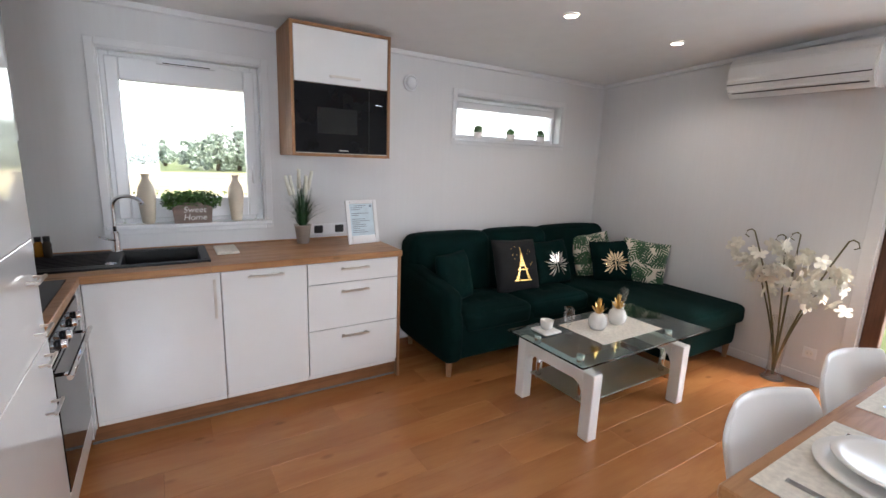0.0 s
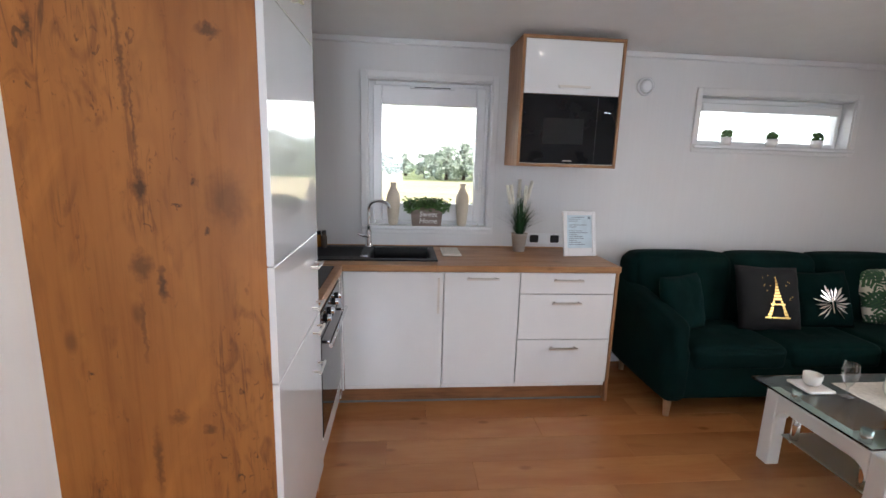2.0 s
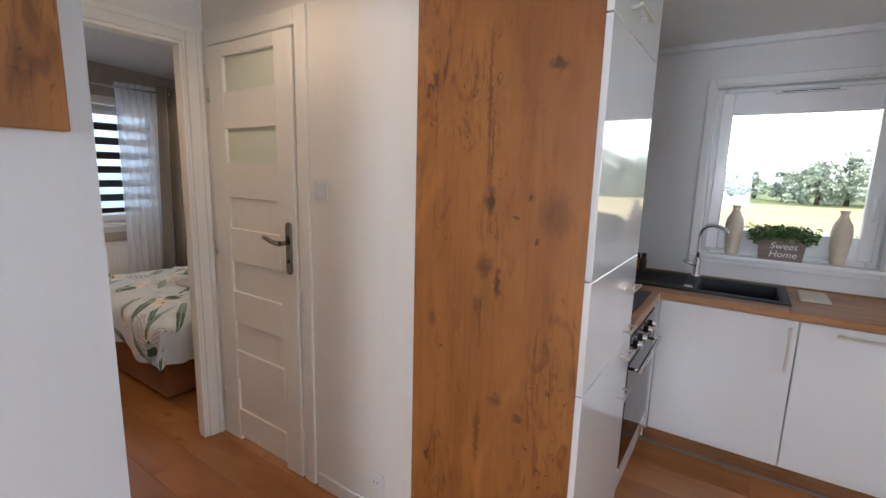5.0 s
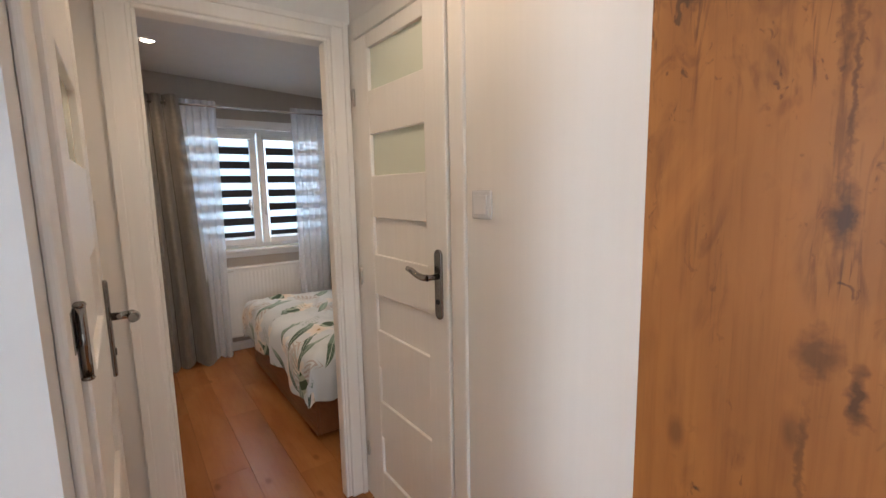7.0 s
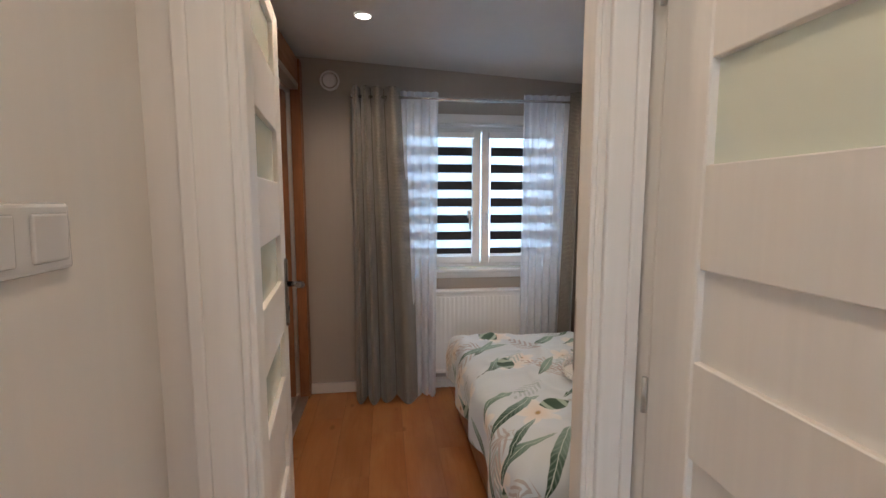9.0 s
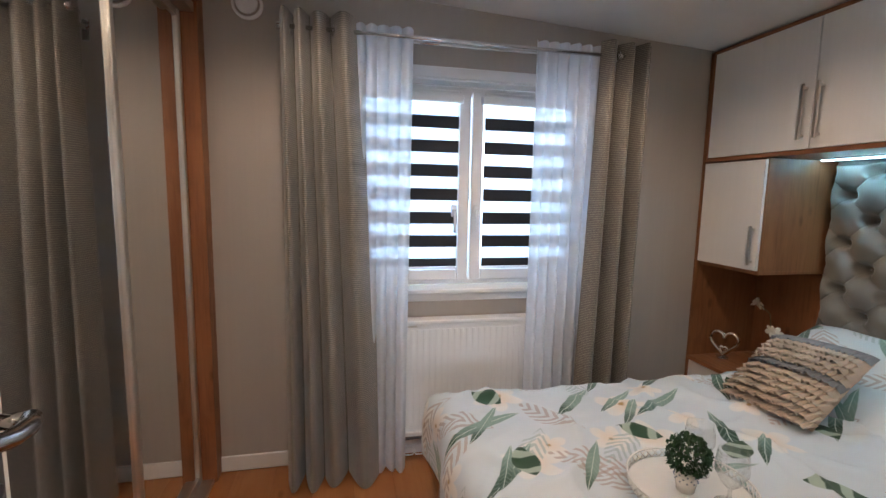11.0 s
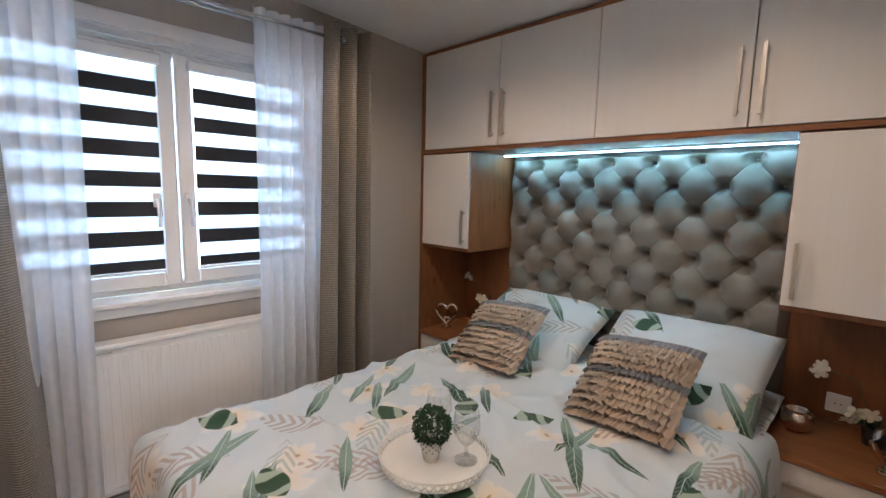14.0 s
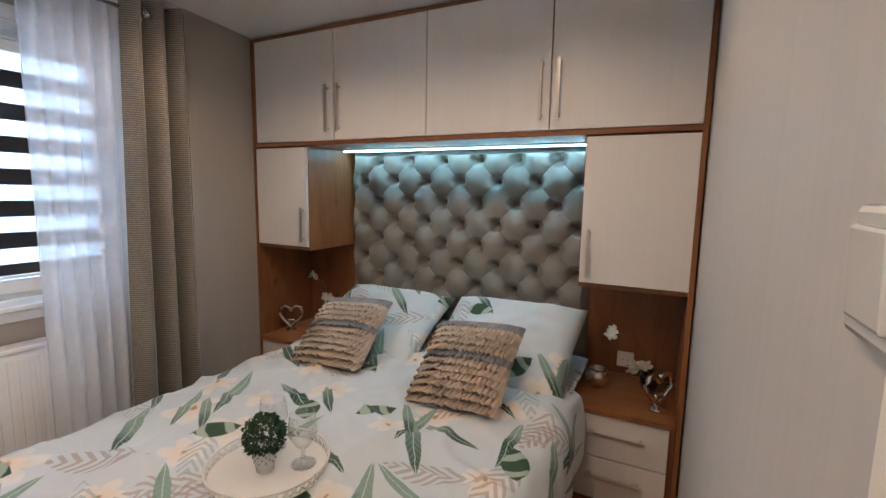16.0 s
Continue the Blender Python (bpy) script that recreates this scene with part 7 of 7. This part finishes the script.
bm = B(); lathe(bm, [(0.0, 0.0), (0.165, 0.0), (0.168, 0.006), (0.160, 0.007), (0.0, 0.005)], (-3.435, 2.20, BT), 56); part("plate", bm, CERAMIC, tr)
bm = B()
for k in range(44):
    a0, a1 = 2 * math.pi * k / 44, 2 * math.pi * (k + 1) / 44
    for u, w in ((a0, a1), (a1, a0)):
        tube(bm, [(-3.435 + 0.166 * math.cos(u), 2.20 + 0.166 * math.sin(u), BT + 0.006), (-3.435 + 0.170 * math.cos(w), 2.20 + 0.170 * math.sin(w), BT + 0.032)], 0.0022, 5)
part("lattice", bm, CERAMIC, tr, "pierced lattice rim")
bm = B(); tube(bm, [(-3.435 + 0.170 * math.cos(a), 2.20 + 0.170 * math.sin(a), BT + 0.033) for a in np.linspace(0, 2 * math.pi, 57)], 0.0035, 6); part("rim", bm, CERAMIC, tr)
tp = thing("topiary", (-3.435, 2.185, BT + 0.007), "clipped green ball plant in a small dotted white pot", "plant")
bm = B(); lathe(bm, [(0.0, 0.0), (0.024, 0.0), (0.034, 0.062), (0.031, 0.062), (0.0, 0.055)], (-3.435, 2.185, BT + 0.0072), 22); part("pot", bm, CERAMIC, tp)
bm = B()
for k in range(10):
    for z_ in (0.035, 0.045, 0.055):
        a = 2 * math.pi * (k + (z_ == 0.045) * 0.5) / 10
        r_ = 0.0245 + 0.16 * z_ + 0.0008
        box(bm, -3.435 + r_ * math.cos(a) - 0.0016, 2.185 + r_ * math.sin(a) - 0.0016, BT + 0.005 + z_, -3.435 + r_ * math.cos(a) + 0.0016, 2.185 + r_ * math.sin(a) + 0.0016, BT + 0.0085 + z_)
part("dots", bm, GREYINK, tp)
rng = random.Random(8)
bm = B()
for q in range(900):
    d0 = Vector((rng.gauss(0, 1), rng.gauss(0, 1), rng.gauss(0, 1))).normalized()
    p_ = Vector((-3.435, 2.185, BT + 0.113)) + d0 * rng.uniform(0.044, 0.062)
    e_ = Euler((rng.uniform(-1.2, 1.2), rng.uniform(-1.2, 1.2), rng.uniform(0, 6.3))).to_matrix()
    s_ = rng.uniform(0.008, 0.014)
    bm.faces.new([bm.verts.new(p_ + e_ @ Vector(c_) * s_) for c_ in ((-0.6, 0, 0), (0, -0.45, 0.15), (0.6, 0, 0), (0, 0.45, 0.15))])
part("foliage", bm, DARKLEAF, tp, "dense dark green leaves")
goblet(-3.50, 2.28, BT + 0.0075, 0.042, 0.16, "clear wine glass on the tray", "wine glasses")
goblet(-3.355, 2.255, BT + 0.0075, 0.042, 0.16, "clear wine glass on the tray", "wine glasses")


def heart(x, y, z, size, turn):
    h_ = thing("heart_ornament", (x, y, z), "shiny silver open heart ornament", "ornament", "heart ornaments")
    for s_, zz, r_ in ((size, 0.0, 0.10), (size * 0.28, 0.002, 0.13)):
        pts = []
        for a in np.linspace(0, 2 * math.pi, 33):
            hx = 16 * math.sin(a) ** 3
            hz = 13 * math.cos(a) - 5 * math.cos(2 * a) - 2 * math.cos(3 * a) - math.cos(4 * a)
            pts.append((s_ * hx / 34, 0, s_ * (hz + 17) / 30 + zz + (0 if s_ == size else size * 0.10)))
        bm = B(); tube(bm, pts, size * r_ * (0.75 if s_ == size else 0.5), 10); ob = part("ring" if s_ == size else "small_heart", bm, SILVER, h_)
        ob.matrix_basis = pose(x, y, z + size * 0.06, 0, 0, turn)
    bm = B(); lathe(bm, [(0.0, 0.0), (size * 0.22, 0.0), (size * 0.2, size * 0.05), (0.0, size * 0.10)], (x, y, z), 16); part("foot", bm, SILVER, h_)


heart(-2.43, 3.385, 0.463, 0.155, 48)
heart(-4.60, 3.44, 0.463, 0.155, 30)
cp = thing("candle_pot", (-2.70, 3.52, 0.463), "hammered silver candle pot on the bedside cabinet", "candle holder")
bm = B(); lathe(bm, [(0.0, 0.0), (0.032, 0.0), (0.05, 0.022), (0.056, 0.05), (0.050, 0.078), (0.040, 0.088), (0.036, 0.086), (0.044, 0.07), (0.0, 0.05)], (-2.70, 3.52, 0.4635), 28)
part("bowl", bm, plain("hammered_silver", (0.72, 0.66, 0.58), 0.22, metal=1.0, vary=0.1, bump=0.9, bump_scale=110), cp)


def orchid_pot(x, y, z, blossoms, label):
    o_ = thing("orchid", (x, y, z), label, "plant", "bedside orchids")
    bm = B(); lathe(bm, [(0.0, 0.0), (0.035, 0.0), (0.045, 0.06), (0.041, 0.06), (0.0, 0.05)], (x, y, z + 0.0005), 20); part("pot", bm, BLACK, o_)
    bm = B()
    for a in (0.4, 1.6, 2.9, 4.2, 5.3):
        d0 = Vector((math.cos(a), math.sin(a) * 0.7, 0))
        tubepts = [Vector((x, y, z + 0.06)) + d0 * 0.02, Vector((x, y, z + 0.10)) + d0 * 0.06, Vector((x, y, z + 0.085)) + d0 * 0.12]
        sd = Vector((-d0.y, d0.x, 0)).normalized() * 0.016
        for a_, b_, wa, wb in ((tubepts[0], tubepts[1], 0.5, 1.0), (tubepts[1], tubepts[2], 1.0, 0.1)):
            bm.faces.new([bm.verts.new(c_) for c_ in (a_ - sd * wa, a_ + sd * wa, b_ + sd * wb, b_ - sd * wb)])
    part("leaves", bm, DARKLEAF, o_)
    r2 = random.Random(int(abs(x) * 100))
    bm = B()
    b2 = B()
    for bx, by, bz in blossoms:
        tube(bm, [(x, y, z + 0.05), (x + (bx - x) * 0.4, y + (by - y) * 0.3, z + (bz - z) * 0.8 + 0.03), (bx, by, bz)], 0.0025, 6)
        for k in range(3):
            orchid_flower(b2, (bx + r2.uniform(-0.02, 0.02), by - 0.01 * k, bz + r2.uniform(-0.02, 0.02)), 0.034, r2)
    part("stem", bm, STEM, o_)
    part("blossom", b2, PETAL, o_, "white orchid blossoms")


orchid_pot(-2.47, 3.60, 0.463, [(-2.655, 3.62, 0.715), (-2.51, 3.56, 0.585), (-2.55, 3.57, 0.565)], "white artificial orchid in a black pot by the bed")
orchid_pot(-4.42, 3.60, 0.463, [(-4.53, 3.60, 0.80), (-4.39, 3.56, 0.675)], "white artificial orchid in a black pot near the window")

# ---- floor of oak laminate boards ----
floor = thing("floor", (0, 1, 0), "warm oak laminate floor boards", "floor", kind="structure")
boxes("underlay", BLACK, floor, (XW - 0.1, YS - 0.1, -0.06, XE + 0.1, YB + 0.1, -0.012))
plank_mesh = {}


def plank(length, width=0.192):
    key = (round(length, 3), round(width, 3))
    if key not in plank_mesh:
        bm = B()
        box(bm, 0, 0, -0.010, length - 0.0006, width - 0.0006, 0.0, 0.0007)
        plank_mesh[key] = finish(bm, "plank", PLANK)
    return plank_mesh[key]


rng = random.Random(5)
y, row = YS, 0
while y < YB - 0.02:
    x = XW - [0.0, 0.43, 0.86, 0.21, 0.64][row % 5]
    while x < XE - 0.01:
        start, end = max(x, XW - 0.02), min(x + 1.28, XE + 0.02)
        ob = new("plank", plank(end - start, min(0.192, YB + 0.02 - y)))
        ob.parent = floor
        ob.matrix_parent_inverse = floor.matrix_world.inverted()
        ob.matrix_basis = Matrix.Translation((start, y, 0))
        x += 1.28
    y, row = y + 0.192, row + 1
